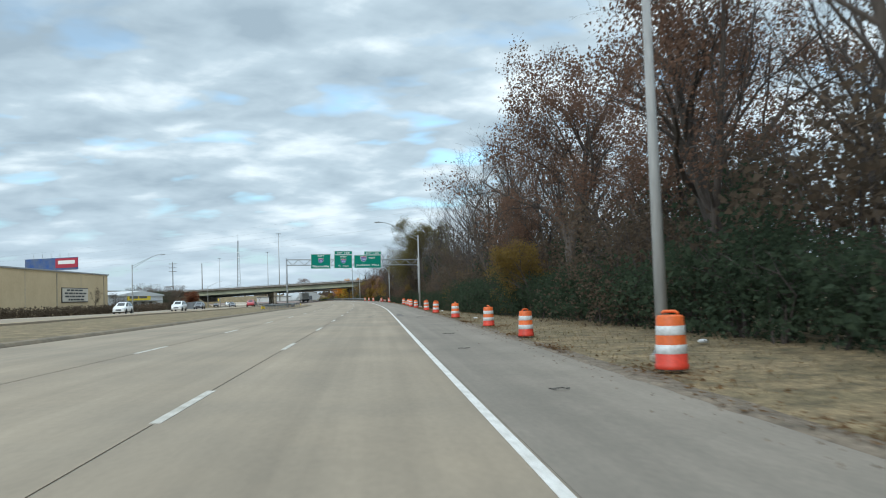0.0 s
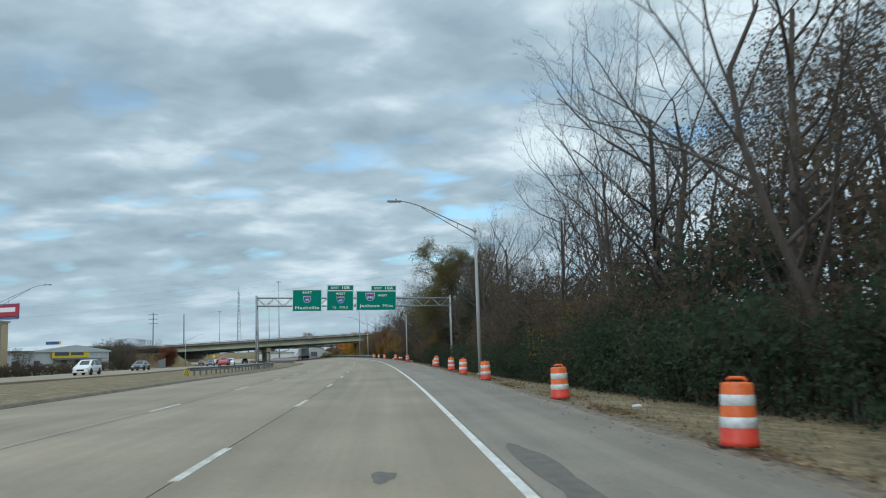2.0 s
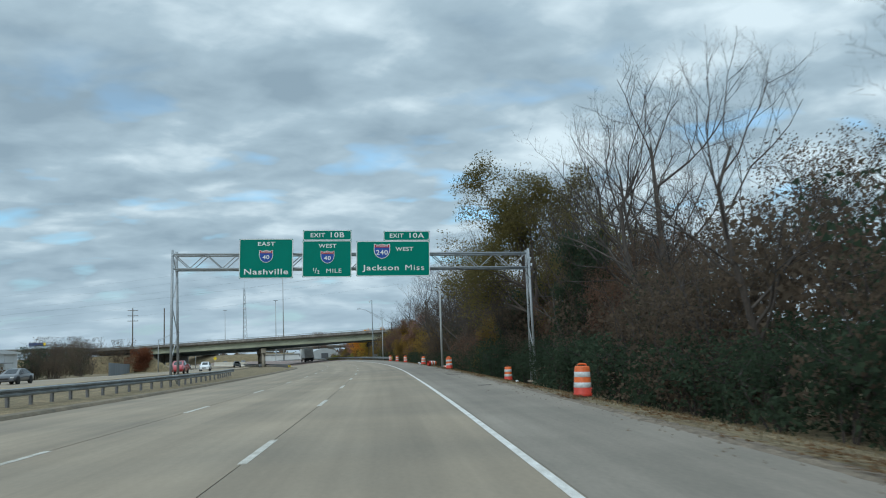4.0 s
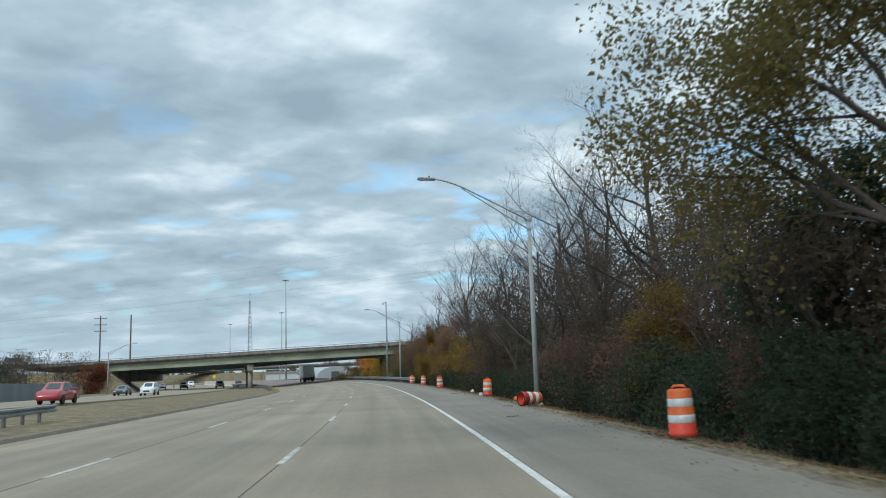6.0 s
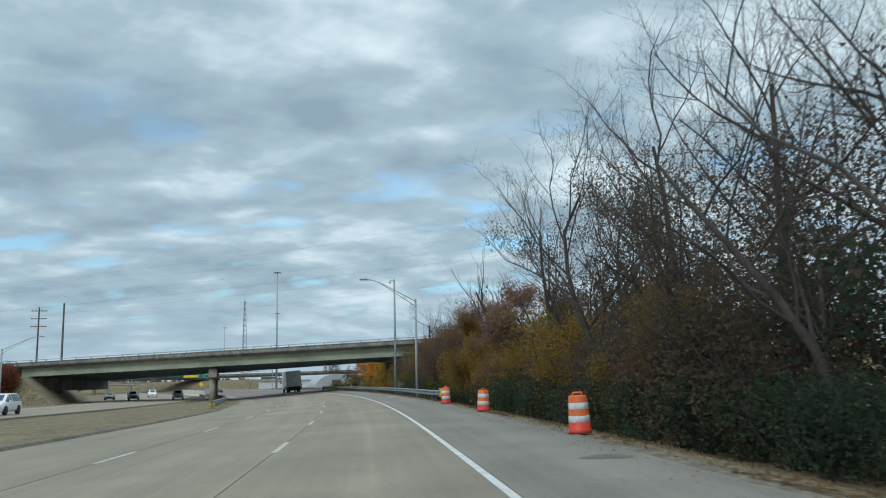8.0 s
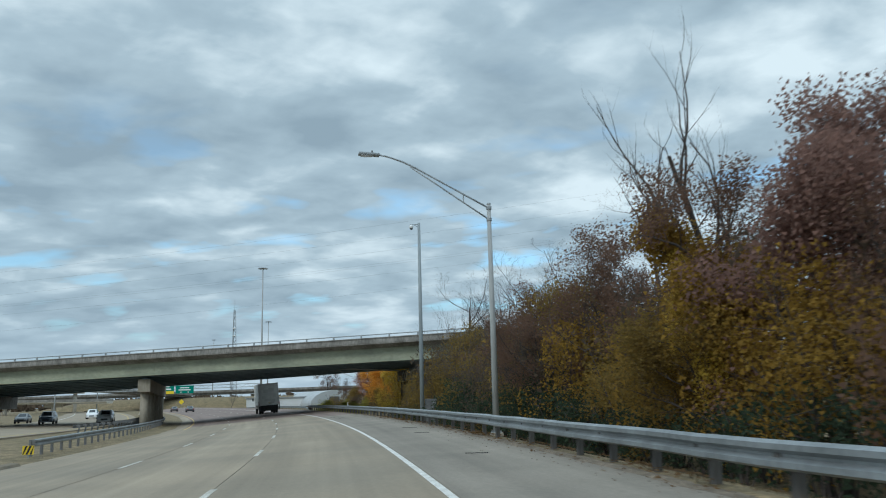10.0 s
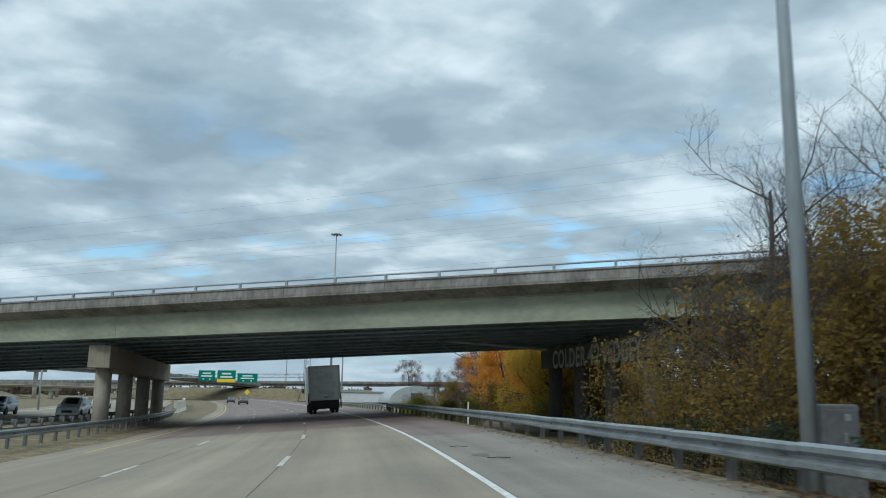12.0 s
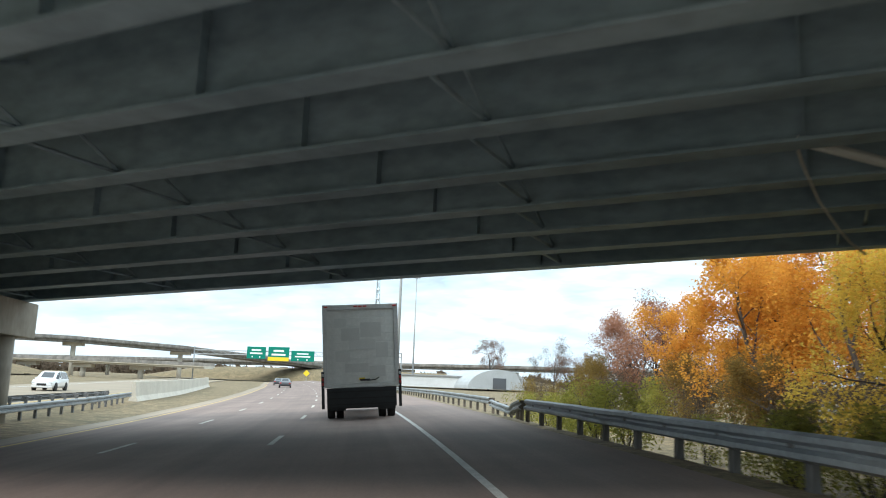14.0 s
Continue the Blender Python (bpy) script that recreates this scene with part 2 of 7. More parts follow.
M = dict(
    concrete=material("road_concrete", (0.325, 0.264, 0.19), 0.85, vary=0.14, scale=0.22, fine=60, bump=0.002, tint=(0.265, 0.222, 0.166), spread=0.05),
    shoulder=material("shoulder_concrete", (0.268, 0.232, 0.19), 0.9, vary=0.18, scale=0.35, fine=40, bump=0.003, tint=(0.22, 0.193, 0.157)),
    asphalt=material("brown_asphalt", (0.255, 0.19, 0.162), 0.85, vary=0.2, scale=0.3, fine=80, bump=0.003, tint=(0.20, 0.148, 0.128)),
    sealant=material("joint_sealant", (0.235, 0.20, 0.155), 0.9, vary=0.3, scale=2),
    paint=material("white_road_paint", (0.74, 0.73, 0.70), 0.7, vary=0.3, scale=3, fine=9, tint=(0.52, 0.50, 0.46)),
    dashpaint=material("worn_white_lane_paint", (0.62, 0.60, 0.55), 0.75, vary=0.4, scale=2.5, fine=9, tint=(0.36, 0.335, 0.28)),
    dirtkerb=material("dirty_kerb", (0.22, 0.175, 0.12), 0.95, vary=0.4, scale=0.9, fine=10, bump=0.01, tint=(0.13, 0.11, 0.08)),
    yellow=material("yellow_road_paint", (0.62, 0.42, 0.10), 0.7, vary=0.3, scale=3, fine=9, tint=(0.40, 0.30, 0.14)),
    grass=material("dry_grass", (0.25, 0.185, 0.10), 0.95, vary=0.45, scale=0.55, fine=26, bump=0.03, tint=(0.15, 0.12, 0.062)),
    dirt=material("bare_dirt", (0.20, 0.16, 0.115), 0.95, vary=0.3, scale=0.8, fine=25, bump=0.02, tint=(0.19, 0.15, 0.11)),
    kerb=material("kerb_concrete", (0.34, 0.315, 0.27), 0.9, vary=0.3, scale=1.2, fine=10, bump=0.004, tint=(0.22, 0.20, 0.17)),
    steel=material("galvanised_steel", (0.36, 0.39, 0.41), 0.55, metal=0.3, vary=0.2, scale=1.5, fine=8, spread=0.08),
    rail=material("weathered_guardrail", (0.31, 0.335, 0.35), 0.5, metal=0.4, vary=0.3, scale=0.8, fine=14, tint=(0.19, 0.205, 0.21)),
    darkrail=material("dull_grey_guardrail", (0.20, 0.205, 0.21), 0.65, metal=0.2, vary=0.3, scale=0.8, fine=10),
    pole=material("weathered_grey_pole", (0.42, 0.44, 0.44), 0.7, vary=0.2, scale=1.2, fine=8, streak=True, tint=(0.32, 0.33, 0.33)),
    paintpole=material("light_grey_painted_pole", (0.27, 0.31, 0.33), 0.55, vary=0.15, scale=1.0, streak=True),
    post=material("dull_steel_post", (0.15, 0.14, 0.13), 0.8, metal=0.1, vary=0.3, scale=2, streak=True, spread=0.2),
    wood=material("timber_post", (0.17, 0.145, 0.12), 0.9, vary=0.35, scale=3, fine=8, streak=True, spread=0.2),
    green=material("sign_green", (0.0, 0.20, 0.145), 0.55, vary=0.08, scale=0.7, fine=20, spec=0.2),
    white=material("sign_white", (0.78, 0.80, 0.80), 0.5, vary=0.05),
    blue=material("shield_blue", (0.01, 0.075, 0.36), 0.5, vary=0.06),
    red=material("shield_red", (0.42, 0.02, 0.035), 0.5, vary=0.06),
    signyellow=material("sign_yellow", (0.80, 0.58, 0.02), 0.5, vary=0.08),
    black=material("black_sheeting", (0.015, 0.015, 0.016), 0.6, vary=0.1),
    orange=material("orange_plastic", (0.80, 0.155, 0.025), 0.55, vary=0.22, scale=3, fine=6, spread=0.12, tint=(0.62, 0.12, 0.025)),
    redorange=material("red_orange_plastic", (0.68, 0.055, 0.025), 0.55, vary=0.22, scale=3, fine=6, spread=0.1, tint=(0.50, 0.045, 0.025)),
    band=material("white_reflective_band", (0.72, 0.76, 0.78), 0.4, vary=0.25, scale=5, fine=5, tint=(0.50, 0.51, 0.50)),
    rubber=material("black_rubber", (0.022, 0.022, 0.022), 0.85, vary=0.3, scale=4),
    truckwhite=material("stained_white_truck_panel", (0.68, 0.69, 0.66), 0.5, vary=0.10, scale=1.6, fine=7, tint=(0.54, 0.55, 0.53)),
    patch=material("grey_patch", (0.56, 0.57, 0.55), 0.55, vary=0.08, scale=2, spread=0.05),
    truckframe=material("truck_frame_aluminium", (0.60, 0.61, 0.60), 0.45, metal=0.3, vary=0.15, scale=2),
    truckdark=material("dirty_black_chassis", (0.018, 0.021, 0.024), 0.6, vary=0.4, scale=3),
    lamp_red=material("red_lamp_lens", (0.45, 0.02, 0.02), 0.3, vary=0.1, coat=0.5),
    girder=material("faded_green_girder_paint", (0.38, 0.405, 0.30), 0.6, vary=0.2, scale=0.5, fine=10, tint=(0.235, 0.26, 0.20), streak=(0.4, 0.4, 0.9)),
    # the same green paint, with cool under-bridge shade put into its colour
    innergirder=material("cool_shade_girder_paint", (0.30, 0.40, 0.455), 0.6, vary=0.3, scale=0.5, fine=10, tint=(0.17, 0.25, 0.30), streak=(0.4, 0.4, 0.9)),
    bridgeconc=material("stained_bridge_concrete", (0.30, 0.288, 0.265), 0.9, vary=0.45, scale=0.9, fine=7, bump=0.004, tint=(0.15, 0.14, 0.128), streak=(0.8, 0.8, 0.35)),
    # deck concrete lightened and blued to stand in for light below the deck
    soffit=material("cool_shade_deck_concrete", (0.28, 0.35, 0.395), 0.9, vary=0.25, scale=0.6, fine=9, bump=0.004, tint=(0.16, 0.20, 0.22)),
    pierconc=material("pier_concrete", (0.40, 0.36, 0.29), 0.9, vary=0.25, scale=0.5, fine=12, bump=0.004, tint=(0.27, 0.245, 0.20), streak=(0.8, 0.8, 0.35)),
    whiteconc=material("pale_barrier_concrete", (0.62, 0.58, 0.50), 0.85, vary=0.15, scale=0.6, fine=12, tint=(0.52, 0.48, 0.41)),
    # pier concrete with the bridge's shade in its colour; also the dark parapet joints
    darkconc=material("shaded_pier_and_joint_concrete", (0.17, 0.16, 0.145), 0.9, vary=0.3, scale=0.5, fine=12, bump=0.004, tint=(0.10, 0.095, 0.09), streak=(0.8, 0.8, 0.35)),
    graffiti=material("pale_spray_paint", (0.60, 0.58, 0.53), 0.8, vary=0.15, scale=1.5),
    bark=material("grey_brown_bark", (0.095, 0.08, 0.07), 0.95, vary=0.4, scale=2.5, fine=7, bump=0.01, streak=True, spread=0.25),
    twig=material("grey_twigs", (0.075, 0.064, 0.06), 0.95, vary=0.3, scale=2, spread=0.2),
    rust=leaf_material("rust_brown_leaves", (0.22, 0.128, 0.085), (0.145, 0.095, 0.075)),
    olive=leaf_material("olive_gold_leaves", (0.22, 0.17, 0.06), (0.10, 0.10, 0.042)),
    gold=leaf_material("orange_yellow_leaves", (0.78, 0.42, 0.07), (0.62, 0.26, 0.05)),
    brown=leaf_material("dull_brown_leaves", (0.165, 0.12, 0.085), (0.095, 0.078, 0.06)),
    dkgreen=leaf_material("dark_evergreen_leaves", (0.066, 0.094, 0.056), (0.042, 0.062, 0.042)),
    amber=leaf_material("amber_thicket_leaves", (0.33, 0.21, 0.055), (0.14, 0.11, 0.045)),
    lime=leaf_material("yellow_green_leaves", (0.42, 0.37, 0.075), (0.20, 0.22, 0.06)),
    yellow_leaf=leaf_material("yellow_autumn_leaves", (0.80, 0.56, 0.10), (0.50, 0.36, 0.07)),
    ochre=leaf_material("dull_gold_leaves", (0.42, 0.255, 0.05), (0.20, 0.125, 0.035)),
    plum=leaf_material("purple_brown_leaves", (0.34, 0.20, 0.16), (0.22, 0.14, 0.12)),
    blush=leaf_material("pinkish_brown_leaves", (0.46, 0.23, 0.15), (0.30, 0.15, 0.09)),
    ivy=leaf_material("red_brown_creeper", (0.27, 0.105, 0.055), (0.15, 0.065, 0.04)),
    litter=leaf_material("fallen_leaves", (0.24, 0.145, 0.07), (0.12, 0.075, 0.045)),
    tan=material("tan_stucco", (0.56, 0.44, 0.27), 0.9, vary=0.1, scale=0.3, fine=14, tint=(0.50, 0.385, 0.235)),
    metalwhite=material("white_metal_siding", (0.60, 0.62, 0.63), 0.6, vary=0.1, scale=0.4),
    roofgrey=material("grey_roof", (0.30, 0.31, 0.32), 0.8, vary=0.15, scale=0.3),
    fence=material("blue_grey_fence", (0.15, 0.17, 0.19), 0.8, vary=0.15, scale=0.5, spread=0.1),
    quonset=material("grey_ribbed_steel_roof", (0.46, 0.48, 0.49), 0.6, metal=0.2, vary=0.15, scale=0.3),
    glass=material("dark_car_glass", (0.02, 0.024, 0.028), 0.08, vary=0.05, spec=0.8),
    carwhite=material("white_car_paint", (0.70, 0.71, 0.71), 0.3, vary=0.04, coat=0.6),
    cargrey=material("dark_grey_car_paint", (0.07, 0.075, 0.085), 0.3, vary=0.05, coat=0.6),
    carred=material("red_car_paint", (0.38, 0.03, 0.04), 0.3, vary=0.05, coat=0.6),
    carblue=material("blue_grey_car_paint", (0.10, 0.14, 0.20), 0.3, vary=0.05, coat=0.6),
    chrome=material("bright_metal", (0.6, 0.6, 0.6), 0.25, metal=1.0, vary=0.05),
    lens=material("clear_lamp_lens", (0.62, 0.64, 0.65), 0.15, vary=0.05, coat=0.5),
    bill_red=material("billboard_red", (0.40, 0.03, 0.06), 0.6, vary=0.1),
    bill_blue=material("billboard_blue", (0.03, 0.09, 0.30), 0.6, vary=0.3, scale=0.6, tint=(0.10, 0.14, 0.22)),
    plastic=material("pale_plastic_litter", (0.72, 0.74, 0.76), 0.5, vary=0.1),
    bluebag=material("blue_plastic_litter", (0.12, 0.22, 0.38), 0.5, vary=0.2, scale=5),
    wire=material("dark_cable", (0.05, 0.05, 0.055), 0.7, vary=0.1),
    scorch=material("scuffed_tyre_mark", (0.16, 0.145, 0.125), 0.9, vary=0.3, scale=4),
)
for kind in ("concrete", "shoulder", "asphalt"):
    worn(M[kind])


def mottled(m, scale, lo, hi):
    """Patchy tufts and bare spots at the size of a hand."""
    nt = m.node_tree
    b = nt.nodes["Principled BSDF"]
    old = b.inputs["Base Color"].links[0].from_socket
    at = node(nt, "ShaderNodeTexCoord")
    for k, a, c in ((scale, lo, hi), (scale * 4.5, lo + 0.1, hi)):
        n = node(nt, "ShaderNodeTexNoise")
        n.inputs["Scale"].default_value = k
        n.inputs["Detail"].default_value = 4
        n.inputs["Roughness"].default_value = 0.65
        nt.links.new(at.outputs["Object"], n.inputs["Vector"])
        r = node(nt, "ShaderNodeMapRange")
        r.inputs["From Min"].default_value, r.inputs["From Max"].default_value = 0.36, 0.64
        r.inputs["To Min"].default_value, r.inputs["To Max"].default_value = a, c
        nt.links.new(n.outputs[0], r.inputs["Value"])
        x = node(nt, "ShaderNodeMixRGB", blend_type="MULTIPLY")
        x.inputs[0].default_value = 1.0
        nt.links.new(old, x.inputs[1])
        nt.links.new(r.outputs[0], x.inputs[2])
        old = x.outputs[0]
    nt.links.new(old, b.inputs["Base Color"])


mottled(M["grass"], 2.2, 0.62, 1.22)
mottled(M["dirt"], 3.0, 0.6, 1.2)


# ---- geometry helpers ----
def thing(name, label, category, group="", kind="", at=None):
    ob = tagged(new(name), label, category, group, kind)
    ob.empty_display_size = 0.3
    if at is not None:
        ob.matrix_basis = at
    return ob


def part(name, bm, mat, parent=None, label="", smooth=False):
    me = bpy.data.meshes.new(name)
    if isinstance(bm, tuple):
        me.from_pydata(bm[0], [], bm[1])
    else:
        bm.to_mesh(me)
        bm.free()
    me.materials.append(M[mat] if isinstance(mat, str) else mat)
    if smooth:
        for p in me.polygons:
            p.use_smooth = True
    ob = new(name, me)
    if parent:
        ob.parent = parent
    if label:
        tagged(ob, label)
    return ob


def again(name, ob, parent, m):
    """One more object on the mesh of ob."""
    o = new(name, ob.data)
    o.parent = parent
    o.matrix_basis = m
    return o


def box(bm, size, at=(0, 0, 0), rot=(0, 0, 0), bevel=0.0):
    m = pose(*at, *rot) @ Matrix.Diagonal((*size, 1))
    got = bmesh.ops.create_cube(bm, size=1, matrix=m)
    if bevel:
        edges = list({e for v in got["verts"] for e in v.link_edges})
        bmesh.ops.bevel(bm, geom=edges, offset=bevel, segments=2, affect="EDGES", profile=0.6)
    return bm


def tube(bm, pts, radii, sides=8, cap=True):
    """A round bar along points."""
    pts = [Vector(p) for p in pts]
    if not hasattr(radii, "__len__"):
        radii = [radii] * len(pts)
    rings = []
    for i, p in enumerate(pts):
        d = (pts[min(i + 1, len(pts) - 1)] - pts[max(i - 1, 0)]).normalized()
        a = d.orthogonal().normalized() if abs(d.z) > 0.99 else d.cross(Vector((0, 0, 1))).normalized()
        b = d.cross(a)
        rings.append([bm.verts.new(p + radii[i] * (math.cos(2 * math.pi * k / sides) * a + math.sin(2 * math.pi * k / sides) * b)) for k in range(sides)])
    for r, s in zip(rings, rings[1:]):
        for k in range(sides):
            bm.faces.new((r[k], r[(k + 1) % sides], s[(k + 1) % sides], s[k]))
    if cap:
        bm.faces.new(list(reversed(rings[0])))
        bm.faces.new(rings[-1])
    return bm


def lathe(bm, profile, sides=20, cap=True):
    """Turned about z; profile: (radius, height) from the bottom up."""
    rings = [[bm.verts.new((r * math.cos(2 * math.pi * k / sides), r * math.sin(2 * math.pi * k / sides), z)) for k in range(sides)] for r, z in profile]
    for r, s in zip(rings, rings[1:]):
        for k in range(sides):
            bm.faces.new((r[k], r[(k + 1) % sides], s[(k + 1) % sides], s[k]))
    if cap and profile[0][0] > 0.01:
        bm.faces.new(list(reversed(rings[0])))
    if cap:
        bm.faces.new(rings[-1])
    return bm


def sweep(bm, path, shape, closed=True):
    """A flat shape (right, up) carried along a level path."""
    path = [Vector(p) for p in path]
    rings = []
    for i, p in enumerate(path):
        d = path[min(i + 1, len(path) - 1)] - path[max(i - 1, 0)]
        d.z = 0
        d.normalize()
        side = Vector((d.y, -d.x, 0))
        rings.append([bm.verts.new(p + side * a + Vector((0, 0, b))) for a, b in shape])
    n = len(shape)
    for r, s in zip(rings, rings[1:]):
        for k in range(n if closed else n - 1):
            bm.faces.new((r[k], r[(k + 1) % n], s[(k + 1) % n], s[k]))
    if closed:
        bm.faces.new(rings[0])
        bm.faces.new(list(reversed(rings[-1])))
    bmesh.ops.recalc_face_normals(bm, faces=bm.faces)
    return bm


def plate(bm, outline, depth, m=None):
    """An upright board: outline (x, z), its front at y = 0, depth to the back."""
    front = [bm.verts.new((x, 0, z)) for x, z in outline]
    back = [bm.verts.new((x, depth, z)) for x, z in outline]
    bm.faces.new(front)
    bm.faces.new(list(reversed(back)))
    n = len(outline)
    for k in range(n):
        bm.faces.new((front[k], back[k], back[(k + 1) % n], front[(k + 1) % n]))
    bmesh.ops.recalc_face_normals(bm, faces=bm.faces)
    if m is not None:
        bm.transform(m)
    return bm


def rounded(w, h, r, n=4):
    out = []
    for cx, cz, a0 in ((w / 2 - r, h / 2 - r, 0), (-w / 2 + r, h / 2 - r, 90), (-w / 2 + r, -h / 2 + r, 180), (w / 2 - r, -h / 2 + r, 270)):
        for k in range(n + 1):
            a = radians(a0 + 90 * k / n)
            out.append((cx + r * math.cos(a), cz + r * math.sin(a)))
    return out


def lettering(name, text, size, mat, parent, at, width=None, weight=0.0):
    """Words in the built-in font, upright, facing -y, centred."""
    cu = bpy.data.curves.new(name, "FONT")
    cu.body, cu.size, cu.align_x, cu.align_y = text, size, "CENTER", "CENTER"
    cu.extrude, cu.offset, cu.resolution_u, cu.space_character = 0.004, weight, 4, 1.12
    tmp = new(name + "_curve", cu)
    bpy.context.view_layer.update()
    me = bpy.data.meshes.new_from_object(tmp.evaluated_get(bpy.context.evaluated_depsgraph_get()))
    bpy.data.objects.remove(tmp)
    me.materials.clear()
    me.materials.append(M[mat])
    ob = new(name, me)
    ob.parent = parent
    s = 1.0
    if width:
        xs = [v.co.x for v in me.vertices]
        s = width / max(0.01, max(xs) - min(xs))
    ob.matrix_basis = pose(*at, 90, 0, 0) @ Matrix.Diagonal((s, 1, 1, 1))
    return ob


# ---- the road: its right edge line, and how far the deck leans to the left ----
STEP = 20.0
EDGE_X = [1.31, 1.30, 1.33, 1.41, 1.48, 1.50, 1.32, 1.00, 0.50, -0.12, -1.05, -2.34, -3.93, -5.98, -8.59, -11.88, -15.80, -20.64, -26.12, -32.11, -38.50, -45.21, -52.18, -59.37, -66.73, -74.27, -81.95]
BANK = [-2.19, -1.66, -0.99, -0.60, -0.40, -0.29, -0.05, 0.47, 0.90, 1.07, 1.25, 1.59, 2.18, 2.82, 3.39, 3.76, 4.09, 4.36, 4.52, 4.43, 4.23, 3.99, 3.77, 3.57, 3.40, 3.27, 3.15]


def along(table, y):
    """Smooth value of a table that starts at y = -20."""
    t = (y + STEP) / STEP
    i = int(max(0, min(len(table) - 2, math.floor(t))))
    if t <= 0 or t >= len(table) - 1:
        return table[i] + (t - i) * (table[i + 1] - table[i])
    u = t - i
    p0, p1, p2, p3 = table[max(i - 1, 0)], table[i], table[i + 1], table[min(i + 2, len(table) - 1)]
    return 0.5 * (2 * p1 + (p2 - p0) * u + (2 * p0 - 5 * p1 + 4 * p2 - p3) * u * u + (3 * p1 - p0 - 3 * p2 + p3) * u ** 3)


def edge_x(y):
    return along(EDGE_X, y)


def surface(x, y):
    """Height of the paved deck and of the ground beside it."""
    b = along(BANK, min(max(y, -20), 420))
    d = x - edge_x(y)
    fall = float(np.interp(y, [30, 80, 130, 300, 330], [0, 0.13, 0.25, 0.2, 0.2])) * max(0.0, min(d, 8.2) - 3.3)
    return math.tan(radians(b)) * max(-12.9, min(3.2, d)) - fall


def spot(s, d, z=0.0):
    """A place d metres to the right of the edge line, z above the deck."""
    m = (edge_x(s + 2) - edge_x(s - 2)) / 4
    k = math.sqrt(1 + m * m)
    x, y = edge_x(s) + d / k, s - d * m / k
    return Vector((x, y, surface(x, y) + z))


def heading(s):
    return math.degrees(math.atan2(-(edge_x(s + 2) - edge_x(s - 2)), 4))


def ribbon(s0, s1, lanes, lift, thick, step=4.0):
    """A strip of pavement between two offsets, with a body under it."""
    bm = bmesh.new()
    uv = bm.loops.layers.uv.new("along")
    n = max(1, int((s1 - s0) / step))
    top, low = [], []
    for i in range(n + 1):
        s = s0 + (s1 - s0) * i / n
        top.append([bm.verts.new(spot(s, d, lift)) for d in lanes])
        low.append([bm.verts.new(spot(s, d, lift - thick)) for d in (lanes[0], lanes[-1])])
    for a, b, c, e in zip(top, top[1:], low, low[1:]):
        for k in range(len(lanes) - 1):
            face = bm.faces.new((a[k], a[k + 1], b[k + 1], b[k]))
            i = top.index(a)
            for loop, (d, r) in zip(face.loops, ((k, i), (k + 1, i), (k + 1, i + 1), (k, i + 1))):
                loop[uv].uv = (lanes[d], s0 + (s1 - s0) * r / n)
        bm.faces.new((c[0], a[0], b[0], e[0]))
        bm.faces.new((a[-1], c[1], e[1], b[-1]))
    bm.faces.new((*top[0][::-1], low[0][0], low[0][1]))
    bm.faces.new((*top[-1], low[-1][1], low[-1][0]))
    return bm


def road_arc():
    """Pairs of y and length along the edge line."""
    out, length = [(-20.0, -20.0)], -20.0
    y = -20.0
    while y < 560:
        length += math.hypot(edge_x(y + 1) - edge_x(y), 1)
        y += 1
        out.append((y, length))
    return out


ARC = road_arc()


def at_length(length):
    ys = np.interp(length, [b for a, b in ARC], [a for a, b in ARC])
    return float(ys)


def opp_inner(y):
    """Offset of the other carriageway's near edge."""
    return float(np.interp(y, [-60, 120, 200, 260, 300, 340, 380, 520], [-29, -28.5, -27, -25, -22, -18.6, -19.5, -24]))


def build_ground():
    ys = [-4000, -1500, -500, -200, -100] + list(range(-60, 640, 8)) + [700, 800, 1000, 1500, 2500, 4500]
    ds = [-4500, -2000, -900, -400, -200, -120, -90, -75, -64, -56, -50, -45, -40, -34, -28, -24, -20, -17, -15, -13.6, -12.9, -8, -3, 1, 2.2, 2.75, 3.3, 4, 4.6, 5.4, 6.5, 8, 10, 13, 17, 22, 30, 45, 70, 120, 250, 600, 1500, 4500]
    verts, faces = [], []
    for y in ys:
        yy = min(max(y, -60), 600)
        for d in ds:
            x = edge_x(yy) + d
            z = surface(x, yy)
            if -12.5 < d < 2.5:
                z -= 0.25
            elif d < -12.5:
                z += 0.10 * math.sin(max(0, min(1, (-13 - d) / 10)) * math.pi) + 0.03 * noise.noise((x * 0.3, y * 0.3, 0))
            elif d < 60:
                z += -0.03 + 0.05 * noise.noise((x * 0.5, y * 0.5, 3))
            verts.append((x, y, z))
    n = len(ds)
    for i in range(len(ys) - 1):
        for k in range(n - 1):
            a = i * n + k
            faces.append((a, a + 1, a + n + 1, a + n))
    g = part("ground", (verts, faces), "grass", smooth=True)
    tagged(g, "dry straw-coloured roadside grass and bare earth", "ground", kind="structure")


build_ground()

END = 560
CHANGE, SHOULDER_CHANGE = 308.4, 297.2
road = tagged(thing("road", "beige concrete motorway with three lanes and worn joints", "road"), kind="structure")
for a, b in ((-11.3, -7.335), (-7.305, -3.675), (-3.645, 0.01)):
    part("lane", ribbon(-60, CHANGE, (a, (a + b) / 2, b), 0.0, 0.25), "concrete", road)
part("lane", ribbon(CHANGE, END, (-11.3, -7.3, -3.6, 0.03), 0.0, 0.25), "asphalt", road, "darker brown asphalt beyond the overpass")
part("gutter", ribbon(-60, END, (-12.5, -11.31), -0.004, 0.25), "concrete", road)
for d in (-7.32, -3.66):
    part("joint", ribbon(-60, CHANGE, (d - 0.009, d + 0.009), -0.006, 0.1), "sealant", road, "dark sealed joint")
